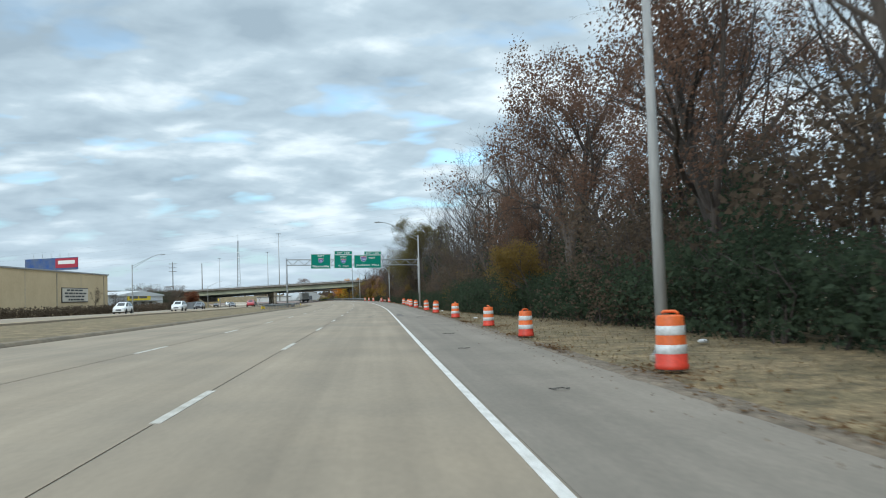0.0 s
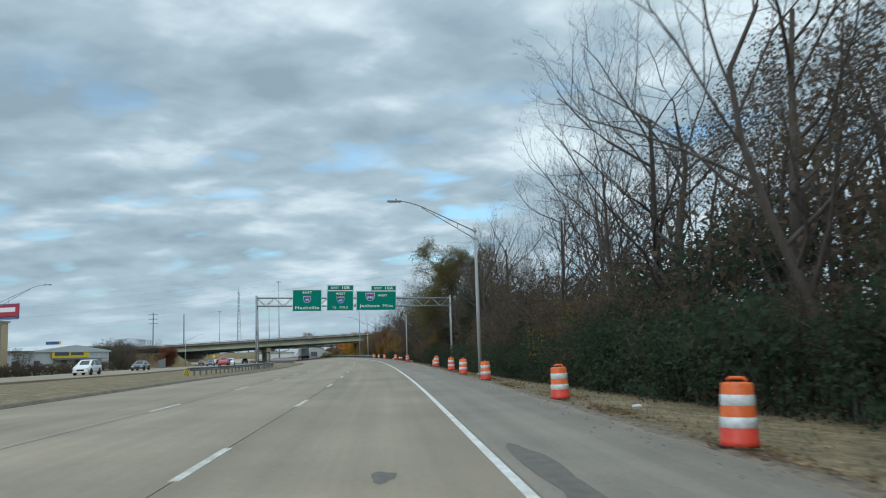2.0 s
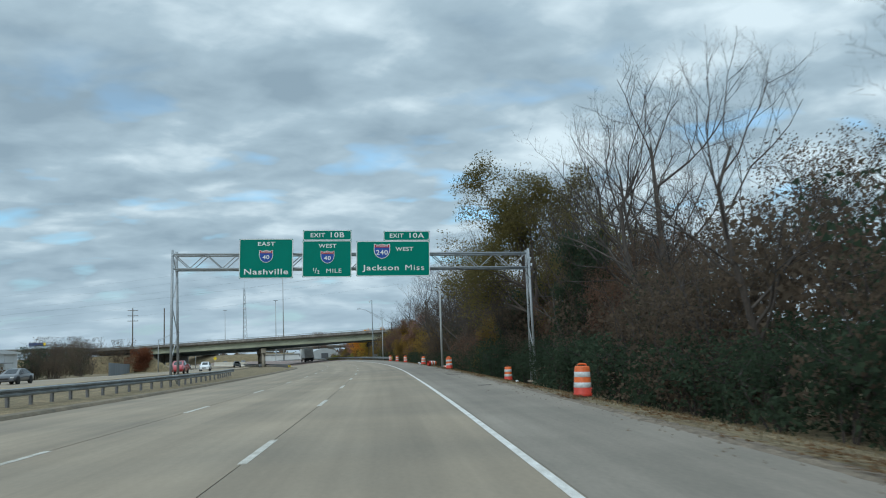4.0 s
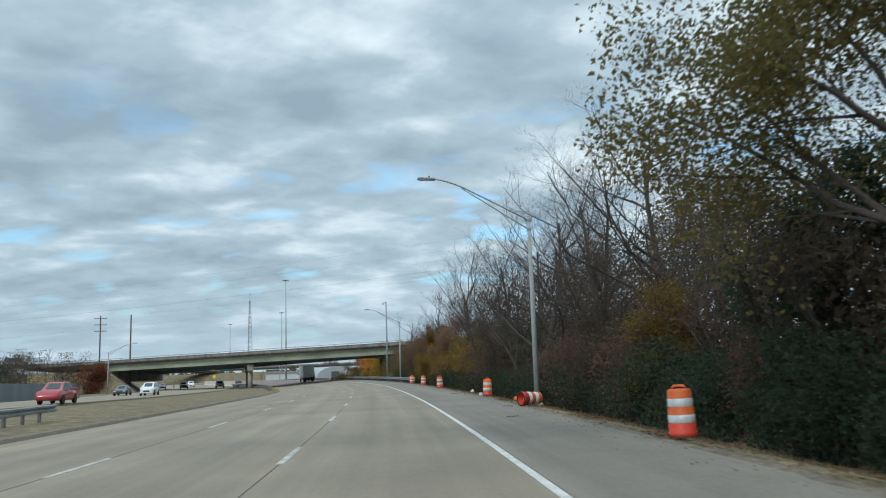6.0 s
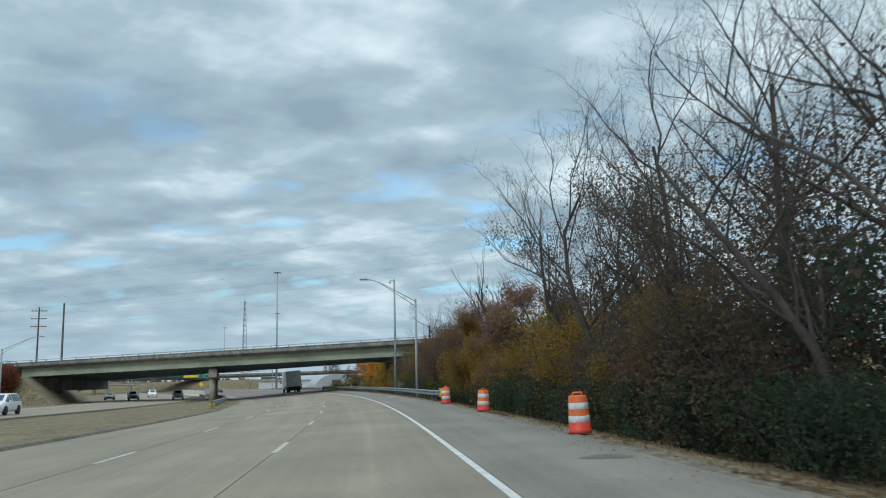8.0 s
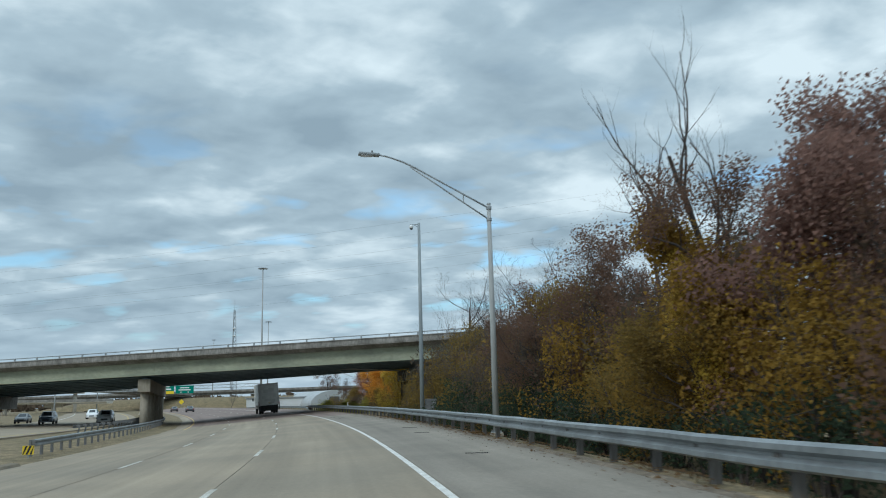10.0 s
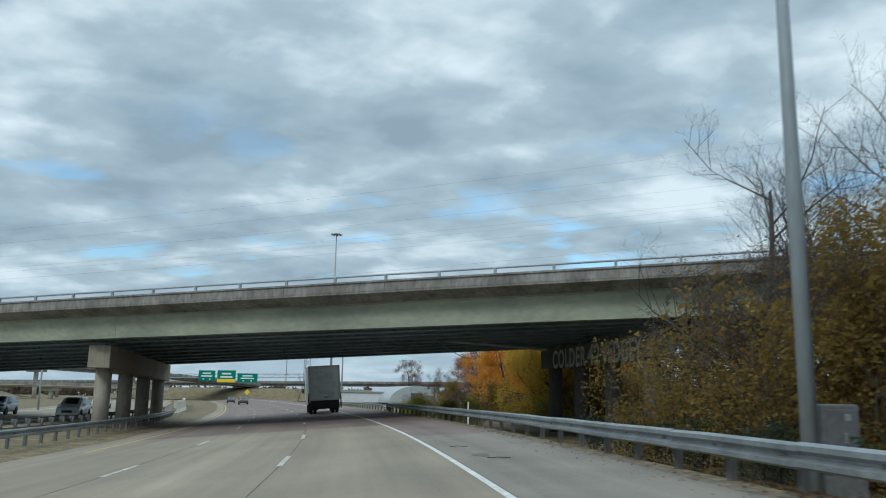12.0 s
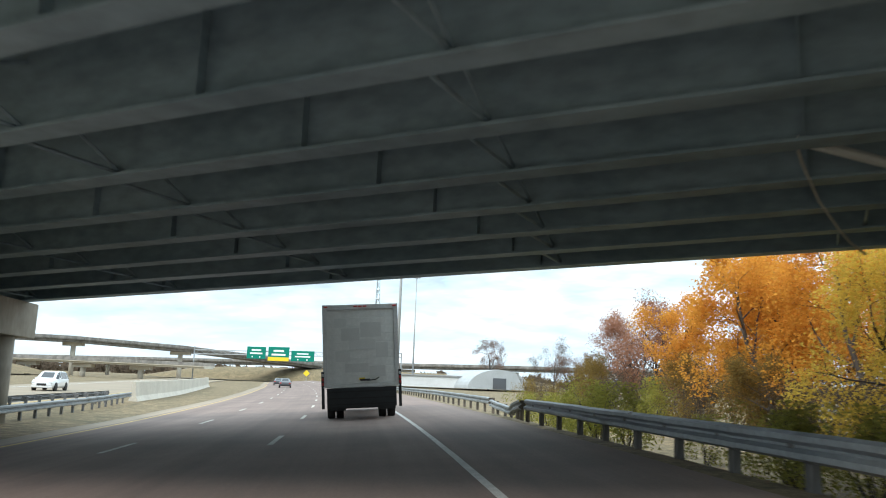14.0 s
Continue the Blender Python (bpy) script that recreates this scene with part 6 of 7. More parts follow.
TREES += [("behind", 168.0, 9.5, 1.2), ("behind", 162.0, 9.0, 1.2), ("brown", 178.0, 3.2, 1.05), ("brown", 182.5, 4.4, 1.05), ("amber", 174.0, 2.4, 0.8), ("brown", 171.0, 3.0, 0.9), ("brown", 166.0, 2.6, 0.85), ("broad", 150.0, 6.5, 1.3), ("bare", 144.0, 6.5, 1.35), ("broad", 139.0, 6.5, 1.3), ("bare", 156.0, 8.0, 1.25), ("bare", 133.0, 5.0, 1.2),
          ("broad", 213.5, 5.8, 1.2), ("broad", 219.0, 5.0, 1.15), ("broad", 207.0, 7.0, 1.15), ("brown", 211.0, 2.6, 0.9), ("amber", 216.5, 2.2, 0.9), ("brown", 221.0, 2.4, 0.95), ("brown", 206.0, 2.4, 0.85), ("rust", 258.5, 2.0, 0.45), ("rust", 262.5, 2.6, 0.48), ("bare", 296.5, 7.0, 0.8), ("bare", 300, 9.0, 0.85)]
# trees that stand out: the oak, the wide olive tree, the spreading bare tree, the dense plum-coloured one
set_tree("rust", 0, 10.6, 41.5, 1.08, 20)
set_tree("rust", 0, 10.8, 54.0, 0.62, 130)
set_tree("amber", 0, 10.2, 48.8, 0.75, 40)
set_tree("wide", 0, 12.4, 159.0, 1.08, 0, 0.52, 1.1)
set_tree("olive", 1, 14.0, 158.0, 1.15, 40)
set_tree("green", 0, 11.6, 146.5, 0.98, 60, 0.62, 0.62)
set_tree("olive", 0, 13.4, 151.5, 0.8, 90)
set_tree("brown", 0, 11.4, 153.5, 1.0, 200)
set_tree("rust", 1, 12.0, 140.5, 0.72, 180)
set_tree("broad", 0, 7.7, 199.0, 1.22, 0)
set_tree("broad", 1, 10.6, 194.0, 1.2, 200)
set_tree("broad", 0, 10.8, 178.0, 1.12, 180)
set_tree("broad", 1, 9.6, 188.5, 1.12, 70)
set_tree("green", 0, 10.6, 165.5, 0.88, 120, 0.8, 0.8)
set_tree("brown", 1, 10.2, 162.0, 0.8, 30)
set_tree("rust", 0, -0.4, 266.2, 0.54, 60)
set_tree("amber", 0, 1.5, 264.0, 1.2, 0)
set_tree("rust", 0, 1.9, 260.5, 0.64, 90)
set_tree("rust", 1, 0.6, 263.6, 0.62, 200)
set_tree("broad", 1, 4.0, 262.0, 0.86, 0)
set_tree("amber", 1, -3.4, 289.8, 1.0, 0)
set_tree("broad", 0, -3.4, 300.5, 0.95, 0)
set_tree("bare", 1, -0.2, 301.5, 0.95, 80)
set_tree("broad", 1, 3.2, 299.5, 1.0, 140)
set_tree("broad", 0, 7.6, 298.0, 1.08, 220)
for i, (x, y, size) in enumerate(((-3.0, 296.5, 0.55), (-1.2, 293.0, 0.60), (1.2, 290.5, 0.62), (3.4, 293.0, 0.66), (5.4, 289.5, 0.64), (7.6, 292.0, 0.72), (2.2, 286.5, 0.60))):
    set_tree("brown", i % 2, x, y, size, 70 * i, 1.3, 1.3)
set_tree("plum", 0, 4.3, 247.6, 0.88, 0)
set_tree("plum", 0, 7.4, 253.0, 0.78, 140)
set_tree("leaning", 0, 4.2, 254.0, 1.12, 0)
set_tree("dead", 0, 4.4, 253.0, 1.08, 0)
set_tree("ochre", 0, 2.2, 249.2, 0.9, 0)
set_tree("yellow", 0, 1.3, 249.0, 0.80, 0, 0.45, 0.45)
random.seed(43)
for kind, y, d, size in TREES:
    p = spot(y, verge(y) + d)
    plant(PROTO, kind, p.x, p.y, size)
# beyond the overpass: a bright grove, its front falling back along the road
front = [(-4.5, 318.0), (-8.2, 327.0), (-10.8, 336.0), (-14.0, 348.0), (-17.5, 358.0), (-21.5, 371.0), (-26.0, 384.0)]


def grove(u, back):
    """A place along the grove's front, so far behind it."""
    i = min(len(front) - 2, int(u))
    q = Vector(front[i]).lerp(Vector(front[i + 1]), u - i)
    return q.x + back, q.y + back * 0.28


random.seed(61)
for k in range(30):
    x, y = grove(k * 0.2, random.uniform(0.6, 1.6))
    plant(SHRUB, random.choice(("amber", "amber", "lime", "lime", "brown")), x, y, random.uniform(0.45, 0.75), z=-0.5)
random.seed(62)
for kind, u, back, size in (
    ("olive", 0.5, 3.5, 0.6), ("amber", 1.0, 2.6, 0.9), ("gold", 1.6, 4.6, 0.95), ("yellow", 2.05, 2.4, 0.86), ("gold", 2.5, 3.6, 0.98), ("yellow", 1.6, 3.0, 0.95), ("yellow", 1.85, 2.4, 0.8), ("gold", 2.9, 2.4, 0.95), ("gold", 3.3, 3.8, 1.02), ("gold", 3.7, 2.6, 0.8), ("gold", 3.1, 5.5, 1.05),
    ("blush", 4.2, 3.0, 0.9), ("blush", 4.6, 4.5, 0.85), ("amber", 4.7, 1.8, 0.55), ("amber", 5.1, 2.4, 0.6), ("rust", 5.4, 3.2, 0.34), ("brown", 5.7, 3.0, 0.55), ("gold", 0.2, 6.0, 0.95), ("yellow", 1.3, 6.0, 1.05), ("gold", 2.2, 7.5, 1.05), ("gold", 3.0, 7.0, 0.95), ("blush", 3.8, 6.5, 0.85), ("brown", 5.0, 6.0, 0.6), ("bare", 2.7, 10.0, 0.75), ("bare", 1.9, 11.0, 0.8), ("amber", 3.5, 1.6, 0.5), ("olive", 1.9, 1.8, 0.42), ("amber", 2.7, 1.6, 0.55), ("amber", 1.4, 1.5, 0.55)):
    x, y = grove(u, back)
    plant(PROTO, kind, x, y, size, z=-0.5)
for k in range(14):
    p = spot(316 + 2.4 * k, random.uniform(5.2, 7.5))
    plant(SHRUB, "lime", p.x, p.y, random.uniform(0.28, 0.45))
for k in range(16):
    x, y = grove(k * 0.36, random.uniform(5, 8))
    plant(SHRUB, random.choice(("b_amber", "b_brown", "b_amber")), x, y, random.uniform(1.0, 1.4), z=-0.5)
# the depth of the wood behind, as one mass of twigs and leaves
rs = np.random.RandomState(7)
pts = []
for i in range(16500):
    y = rs.uniform(-40, 303) if i < 12000 else rs.uniform(160, 234)
    d = verge(y) + 5.0 + rs.exponential(7)
    top = np.interp(y, [-40, 40, 60, 100, 140, 160, 205, 224, 240, 300], [5.5, 5.5, 6, 7, 9, 9, 11.5, 11.5, 6.5, 4.2])
    p = spot(y, d)
    pts.append((p.x, p.y, p.z + rs.uniform(0, 1) ** 0.8 * top))
tagged(part("woodland_depth", leaf_quads(pts, 0.15, 5, 0.55, 8), "brown"), "dim brown mass of woodland undergrowth behind the trees", "undergrowth", kind="stuff")


# ---- left of the motorway ----
wh = thing("warehouse", "long tan stucco warehouse with a flat roof", "building")
part("wall", box(bmesh.new(), (38, 126, 7.9), (-71.7, 105.0, 3.40), bevel=0.05), "tan", wh)
part("parapet", box(bmesh.new(), (38.4, 126.4, 0.22), (-71.7, 105.0, 7.40)), "roofgrey", wh)
for y in (165.5, 141.5, 118, 94, 70):
    part("downpipe", box(bmesh.new(), (0.12, 0.14, 7.3), (-52.64, y, 3.4)), "pierconc", wh)
for y in (153.0, 129.0, 105.0):
    part("panel_joint", box(bmesh.new(), (0.03, 0.06, 7.2), (-52.69, y, 3.4)), "roofgrey", wh)
ws = thing("wall_sign", "white wall sign with rows of dark lettering on the warehouse", "sign")
part("panel", box(bmesh.new(), (0.10, 12.4, 2.3), (-52.58, 149.9, 3.35), bevel=0.02), "whiteconc", ws)
part("sign_frame", box(bmesh.new(), (0.06, 12.8, 2.6), (-52.64, 149.9, 3.35)), "truckdark", ws)
random.seed(5)
for k, w in enumerate((8.6, 10.6, 10.2, 7.0)):
    y = 149.9 - w / 2
    while y < 149.9 + w / 2 - 0.6:
        n = random.uniform(0.7, 2.0)
        part("bar", box(bmesh.new(), (0.012, n, 0.30), (-52.52, y + n / 2, 4.2 - 0.55 * k)), "truckdark", ws, "unreadable dark word")
        y += n + 0.3
wb = thing("white_building", "long low white metal building with a yellow sign board", "building", at=pose(-55.1, 190.4, 0, 0, 0, -7.6))
part("wall", box(bmesh.new(), (22, 40, 3.6), (-11.1, 0, 1.55), bevel=0.03), "metalwhite", wb)
bm = bmesh.new()
plate(bm, [(-6.3, 3.25), (20.3, 3.25), (20.3, 3.5), (7, 4.5), (-6.3, 3.5)], 22.6, pose(0.2, 0, 0, 0, 0, 90))
part("roof", bm, "metalwhite", wb, "low white gable")
part("roof", box(bmesh.new(), (22.6, 13.6, 0.18), (-11.0, -13.2, 3.42)), "roofgrey", wb)
for k in range(21):
    part("siding_rib", box(bmesh.new(), (0.04, 0.06, 3.2), (-0.08, -19.0 + 1.9 * k, 1.6)), "metalwhite", wb)
part("sign_board", box(bmesh.new(), (0.12, 12.8, 1.45), (0.06, 5.6, 2.95), bevel=0.02), "signyellow", wb, "bright yellow sign board")
for y, w, h in ((2.4, 4.6, 0.62), (7.6, 4.4, 0.50)):
    part("bar", box(bmesh.new(), (0.03, w, h), (0.135, y, 2.95)), "cargrey", wb, "unreadable dark writing")
part("canopy", box(bmesh.new(), (1.4, 17, 0.14), (0.6, 8.4, 2.05)), "roofgrey", wb, "thin grey canopy over the doors")
for y in (-11, -5, 3.5, 8.0, 12.5):
    part("door", box(bmesh.new(), (0.06, 1.7, 2.0), (-0.07, y, 0.9)), "cargrey", wb)
part("side_wall", box(bmesh.new(), (0.3, 3.2, 2.9), (0.1, -18.2, 1.3)), "ivy", wb, "red-brown brick end wall")
bb = thing("billboard", "large billboard with blue and red panels on a steel post", "billboard")
part("board", box(bmesh.new(), (19.0, 0.4, 3.7), (-97.2, 257.0, 14.4), (0, 0, -20)), "bill_blue", bb, "dark blue picture panel")
part("panel", box(bmesh.new(), (8.0, 0.1, 2.9), (-91.9, 254.75, 14.6), (0, 0, -20)), "bill_red", bb, "crimson panel")
part("bar", box(bmesh.new(), (6.0, 0.05, 1.1), (-91.9, 254.66, 14.8), (0, 0, -20)), "white", bb, "plain white bar")
part("post", tube(bmesh.new(), [(-97, 257.8, -1), (-97, 257.8, 12.8)], 0.5, 12), "cargrey", bb)
part("catwalk", box(bmesh.new(), (19, 0.9, 0.12), (-97.4, 256.4, 12.45), (0, 0, -20)), "steel", bb)
for k in range(5):
    part("lamp_arm", tube(bmesh.new(), [(-103 + 3 * k, 258.6 - 1.1 * k, 16.1), (-103 + 3 * k, 258.6 - 1.1 * k, 17.6)], 0.06, 5), "steel", bb)

hedge_pts = [(-50.2 + 1.6 * random.random(), 75 + 125 * random.random(), 0.1 + random.random() ** 1.5 * 1.0) for i in range(2600)]
tagged(part("hedge", leaf_quads(hedge_pts, 0.22, 9, 0.3, 6), "brown"), "low dark brown hedge in front of the warehouse", "hedge", kind="stuff")
fence = thing("boundary_fence", "blue-grey solid panel fence beside the far carriageway", "fence")
slab = None
fa, fb = Vector((-46.5, 228, 0)), Vector((-70.6, 312.3, 0))
for k in range(30):
    p = fa.lerp(fb, (k + 0.5) / 30)
    m = Matrix.Translation((p.x, p.y, spot(p.y, -12.9).z)) @ pose(0, 0, 0, 0, 0, math.degrees(math.atan2((fb - fa).y, (fb - fa).x)))
    if slab is None:
        slab = part("panel", box(bmesh.new(), (2.90, 0.10, 2.3), (0, 0, 1.05), bevel=0.01), "fence", fence)
        slab.matrix_basis = m
    else:
        again("panel", slab, fence, m)
random.seed(77)
for kind, x, y, s in (("ivy", -67.6, 313.2, 1.15), ("brown", -76, 318, 2.0), ("brown", -83, 322, 2.1), ("brown", -92, 326, 2.2), ("dkgreen", -98, 322, 2.0), ("brown", -71.5, 316, 1.6), ("brown", -50.5, 168, 0.9), ("dkgreen", -54, 217, 1.3), ("brown", -53, 222, 1.4), ("brown", -55, 229, 1.5), ("brown", -51.5, 213, 1.2), ("brown", -64, 262, 1.4), ("dkgreen", -72, 280, 1.6), ("brown", -78, 300, 1.6), ("brown", -86, 312, 1.9), ("dkgreen", -84, 298, 1.7)):
    plant(SHRUB, kind, x, y, s)
for kind, x, y, s in (("bare", -72, 290, 0.6), ("bare", -76, 283, 0.55), ("bare", -80, 310, 0.7), ("brown", -58, 240, 0.45), ("bare", -90, 330, 0.7), ("brown", -50.2, 153.5, 0.45)):
    plant(PROTO, kind, x, y, s)


def utility_pole(x, y, h, label, arms=2, turn=0):
    t = thing("utility_pole", label, "utility pole", at=pose(x, y, surface(x, y) - 0.2, 0, 0, turn))
    part("pole", tube(bmesh.new(), [(0, 0, 0), (0, 0, h)], [0.24, 0.14], 10), "wood", t)
    for k in range(arms):
        z = h - 0.8 - 1.7 * k
        part("crossarm", box(bmesh.new(), (3.2, 0.14, 0.16), (0, 0, z)), "wood", t)
        for x2 in (-1.4, -0.6, 0.6, 1.4):
            part("insulator", lathe(bmesh.new(), [(0.05, z + 0.08), (0.08, z + 0.16), (0.04, z + 0.26)], 8), "cargrey", t).matrix_basis = Matrix.Translation((x2, 0, 0))
    return t


utility_pole(-86.5, 364, 20.4, "tall timber utility pole with two crossarms", 3, 12)
utility_pole(-67.8, 333.5, 18.0, "slim grey utility pole beside the interchange", 0, 20)


def high_mast(x, y, h, foot=0.0):
    t = thing("high_mast_light", "very tall steel lighting mast with a ring of lamps", "lighting mast", at=pose(x, y, foot))
    part("mast", tube(bmesh.new(), [(0, 0, 0), (0, 0, h)], [0.32, 0.12], 10), "pole", t, "", True)
    part("ring", lathe(bmesh.new(), [(0.5, h - 0.35), (0.9, h - 0.30), (0.9, h - 0.22), (0.2, h - 0.1)], 14), "steel", t)
    for k in range(8):
        a = k * math.pi / 4
        part("lamp_head", box(bmesh.new(), (0.5, 0.34, 0.26), (1.05 * math.cos(a), 1.05 * math.sin(a), h - 0.35), (0, 0, math.degrees(a)), 0.05), "steel", t)


high_mast(-49.5, 444.5, 37.6, -0.5)
high_mast(-127, 696, 37.6, 0)
high_mast(-70, 560, 34, 0)


def lattice(x, y, h):
    t = thing("lattice_tower", "distant slender steel lattice tower", "tower", at=pose(x, y, 0))
    legs = []
    for k in range(3):
        a = 2 * math.pi * k / 3
        b = Vector((2.2 * math.cos(a), 2.2 * math.sin(a), 0))
        c = Vector((0.5 * math.cos(a), 0.5 * math.sin(a), h))
        legs.append((b, c))
        part("leg", tube(bmesh.new(), [b, c], 0.12, 5), "steel", t)
    for k in range(3):
        p, q = legs[k], legs[(k + 1) % 3]
        bm = bmesh.new()
        n = 16
        for i in range(n):
            tube(bm, [p[0].lerp(p[1], i / n), q[0].lerp(q[1], (i + 1) / n)], 0.06, 4, False)
            tube(bm, [q[0].lerp(q[1], i / n), p[0].lerp(p[1], (i + 1) / n)], 0.06, 4, False)
        part("bracing", bm, "steel", t)
    part("antenna", tube(bmesh.new(), [(0, 0, h), (0, 0, h + 5)], 0.07, 5), "steel", t)
    for z in (h * 0.72, h * 0.8):
        part("dish", lathe(bmesh.new(), [(0.9, z), (0.9, z + 0.4), (0.3, z + 0.6)], 10), "white", t)


lattice(-102.5, 640, 48)

# power lines behind the overpass, and the pylon that carries them
pyl = thing("power_pylon", "tall grey steel pylon carrying power lines", "pylon", at=pose(109.5, 425, -0.5))
for dx in (-1.6, 1.6):
    for dy in (-5.5, 5.5):
        part("leg", tube(bmesh.new(), [(dx * 2, dy, 0), (dx * 0.4, dy, 62)], 0.16, 6), "steel", pyl)
for k in range(15):
    part("crossarm", box(bmesh.new(), (1.6, 12.4, 0.25), (0, 0, 26 + 2.5 * k)), "steel", pyl)

for k, (za, zb, yy) in enumerate(((25, 39, 420), (27.5, 42, 421), (30, 45.5, 422), (33, 49, 423), (22, 35.5, 426), (36, 53, 424), (28.5, 43, 430))):
    t = thing("power_line", "thin dark overhead power line sagging across the sky", "power line", "power lines")
    bm = bmesh.new()
    pts = []
    for i in range(17):
        u = i / 16
        x = -190 + 300 * u
        pts.append((x, yy, za + (zb - za) * (x + 110) / 150 - 3 * (1 - (2 * u - 1) ** 2)))
    tube(bm, pts, 0.010, 4, False)
    part("cable", bm, "wire", t)


# ---- the interchange beyond ----
def flyover(name, pts, width, depth, label, piers, mat="bridgeconc"):
    t = tagged(thing(name, label, "bridge"), kind="structure")
    w = width / 2
    path = [Vector(p) for p in pts]
    part("deck", sweep(bmesh.new(), path, [(-w, 0), (w, 0), (w, -0.25), (w - 0.8, -0.35), (w - 0.9, -depth), (-w + 0.9, -depth), (-w + 0.8, -0.35), (-w, -0.25)]), mat, t)
    for s in (-1, 1):
        part("parapet", sweep(bmesh.new(), path, [(s * w - 0.12, 0.0), (s * w + 0.12, 0.0), (s * w + 0.1, 0.8), (s * w - 0.1, 0.8)]), "bridgeconc", t)
    for x, y, z in piers:
        bm = bmesh.new()
        lathe(bm, [(0.7, -1.0), (0.7, z - depth - 1.0)], 14)
        bm.transform(Matrix.Translation((x, y, 0)))
        part("column", bm, "whiteconc", t, smooth=True)
        part("cap", box(bmesh.new(), (width * 0.7, 1.6, 1.0), (x, y, z - depth - 0.5), bevel=0.05), "whiteconc", t)
    return t


flyover("flyover", [(-230, 480, 9.5), (-195, 512, 9.8), (-165, 528, 9.6), (-140, 545, 8.4), (-122, 566, 6.6), (-112, 590, 5.2)], 9, 1.0, "curved concrete flyover ramp on pale columns", [(-195, 512, 9.8), (-165, 528, 9.6), (-140, 545, 8.4), (-215, 493, 9.7)])
flyover("cross_bridge", [(-260, 600, 4.6), (-180, 602, 5.6), (-110, 604, 6.4), (-40, 606, 7.2), (30, 608, 7.6), (110, 612, 7.0)], 11, 1.1, "long concrete bridge crossing the far end of the road", [(x, 604, 6.2 + (x + 110) * 0.01) for x in (-200, -160, -120, -82, -44, -8, 26)])
flyover("low_bridge", [(-185, 500, 3.4), (-150, 503, 3.3), (-112, 506, 3.0)], 8, 0.7, "low pale bridge on short columns beside the road", [(-175, 501, 3.4), (-160, 502, 3.3), (-145, 503, 3.2), (-130, 505, 3.1)], "whiteconc")
bs = thing("far_sign", "small blue and yellow sign board on the flyover", "road sign")
part("board", box(bmesh.new(), (7, 0.2, 1.7), (-181, 512, 12.6), (0, 0, 10)), "bill_blue", bs)
part("end_panel", box(bmesh.new(), (1.0, 0.22, 1.7), (-177.2, 512.5, 12.6), (0, 0, 10)), "signyellow", bs)
part("post", tube(bmesh.new(), [(-181, 512.4, 9.8), (-181, 512.4, 11.8)], 0.12, 8), "steel", bs)

# far gantry with three green signs
fg = thing("far_sign_gantry", "steel sign gantry over the road beyond the overpass", "sign gantry")
FY = 505.0
for dz in (0, 1.0):
    part("chord", tube(bmesh.new(), [(-116, FY + 0.4, 6.0 + dz), (-62, FY + 0.4, 6.8 + dz)], 0.10, 8), "steel", fg)
bm = bmesh.new()
for i in range(36):
    x = -116 + 54 * i / 36
    z = 6.0 + 0.8 * i / 36
    tube(bm, [(x, FY + 0.4, z + (i % 2)), (x + 1.5, FY + 0.4, z + 0.02 + (1 - i % 2))], 0.05, 4, False)
part("bracing", bm, "steel", fg)
for x in (-116, -62):
    part("leg", tube(bmesh.new(), [(x, FY + 0.4, -1.5), (x, FY + 0.4, 7.9)], 0.16, 8), "steel", fg)
for x, w, z, h, yel in ((-99.2, 5.0, 5.3, 3.0, 0), (-93.3, 5.5, 4.9, 3.5, 1), (-87.0, 6.0, 5.0, 2.6, 0)):
    t = thing("motorway_sign", "green overhead direction sign over the far lanes", "road sign", "far overhead signs")
    part("board", box(bmesh.new(), (w, 0.12, h), (x, FY, z + h / 2), bevel=0.03), "green", t)
    for k, bw in ((0.72, 0.5), (0.45, 0.66)):
        part("bar", box(bmesh.new(), (w * bw, 0.02, h * 0.13), (x, FY - 0.075, z + h * k)), "white", t, "unreadable white writing")
    part("bracket", box(bmesh.new(), (0.15, 0.45, h * 0.9), (x, FY + 0.25, z + h / 2)), "steel", t)
    if yel:
        part("exit_panel", box(bmesh.new(), (w, 0.03, h * 0.27), (x, FY - 0.08, z + h * 0.14)), "signyellow", t, "yellow exit-only panel")
    else:
        for s in (-0.2, 0.2):
            part("arrow", box(bmesh.new(), (0.3, 0.02, 0.35), (x + s * w, FY - 0.075, z + h * 0.16)), "white", t)
warn = thing("warning_sign", "orange-yellow diamond warning sign on a post", "road sign", at=pose(-103, 556, -0.2))
part("board", box(bmesh.new(), (1.5, 0.05, 1.5), (0, 0, 2.6), (0, 45, 0)), "signyellow", warn)
part("post", box(bmesh.new(), (0.08, 0.05, 2.0), (0, 0.06, 0.9)), "steel", warn)


def mound(name, x, y, lx, ly, h, label, turn=0):
    bm = bmesh.new()
    n, k = 22, 12
    grid = []
    for i in range(n + 1):
        row = []
        for j in range(k + 1):
            u, v = 2 * i / n - 1, 2 * j / k - 1
            z = h * max(0, 1 - abs(v) ** 2.2) * max(0, 1 - abs(u) ** 6) - 0.4
            row.append(bm.verts.new((u * lx, v * ly, z + 0.15 * noise.noise((u * 9, v * 5, h)))))
        grid.append(row)
    for a, b in zip(grid, grid[1:]):
        for j in range(k):
            bm.faces.new((a[j], b[j], b[j + 1], a[j + 1]))
    ob = part(name, bm, "grass", smooth=True)
    ob.matrix_basis = pose(x, y, 0, 0, 0, turn)
    tagged(ob, label, "embankment", kind="structure")


mound("grass_bank_far", -95, 590, 75, 20, 4.6, "dry grass bank in front of the far bridge", 2)
mound("grass_bank_left", -205, 470, 60, 24, 4.4, "dry grass bank beside the flyover", 15)

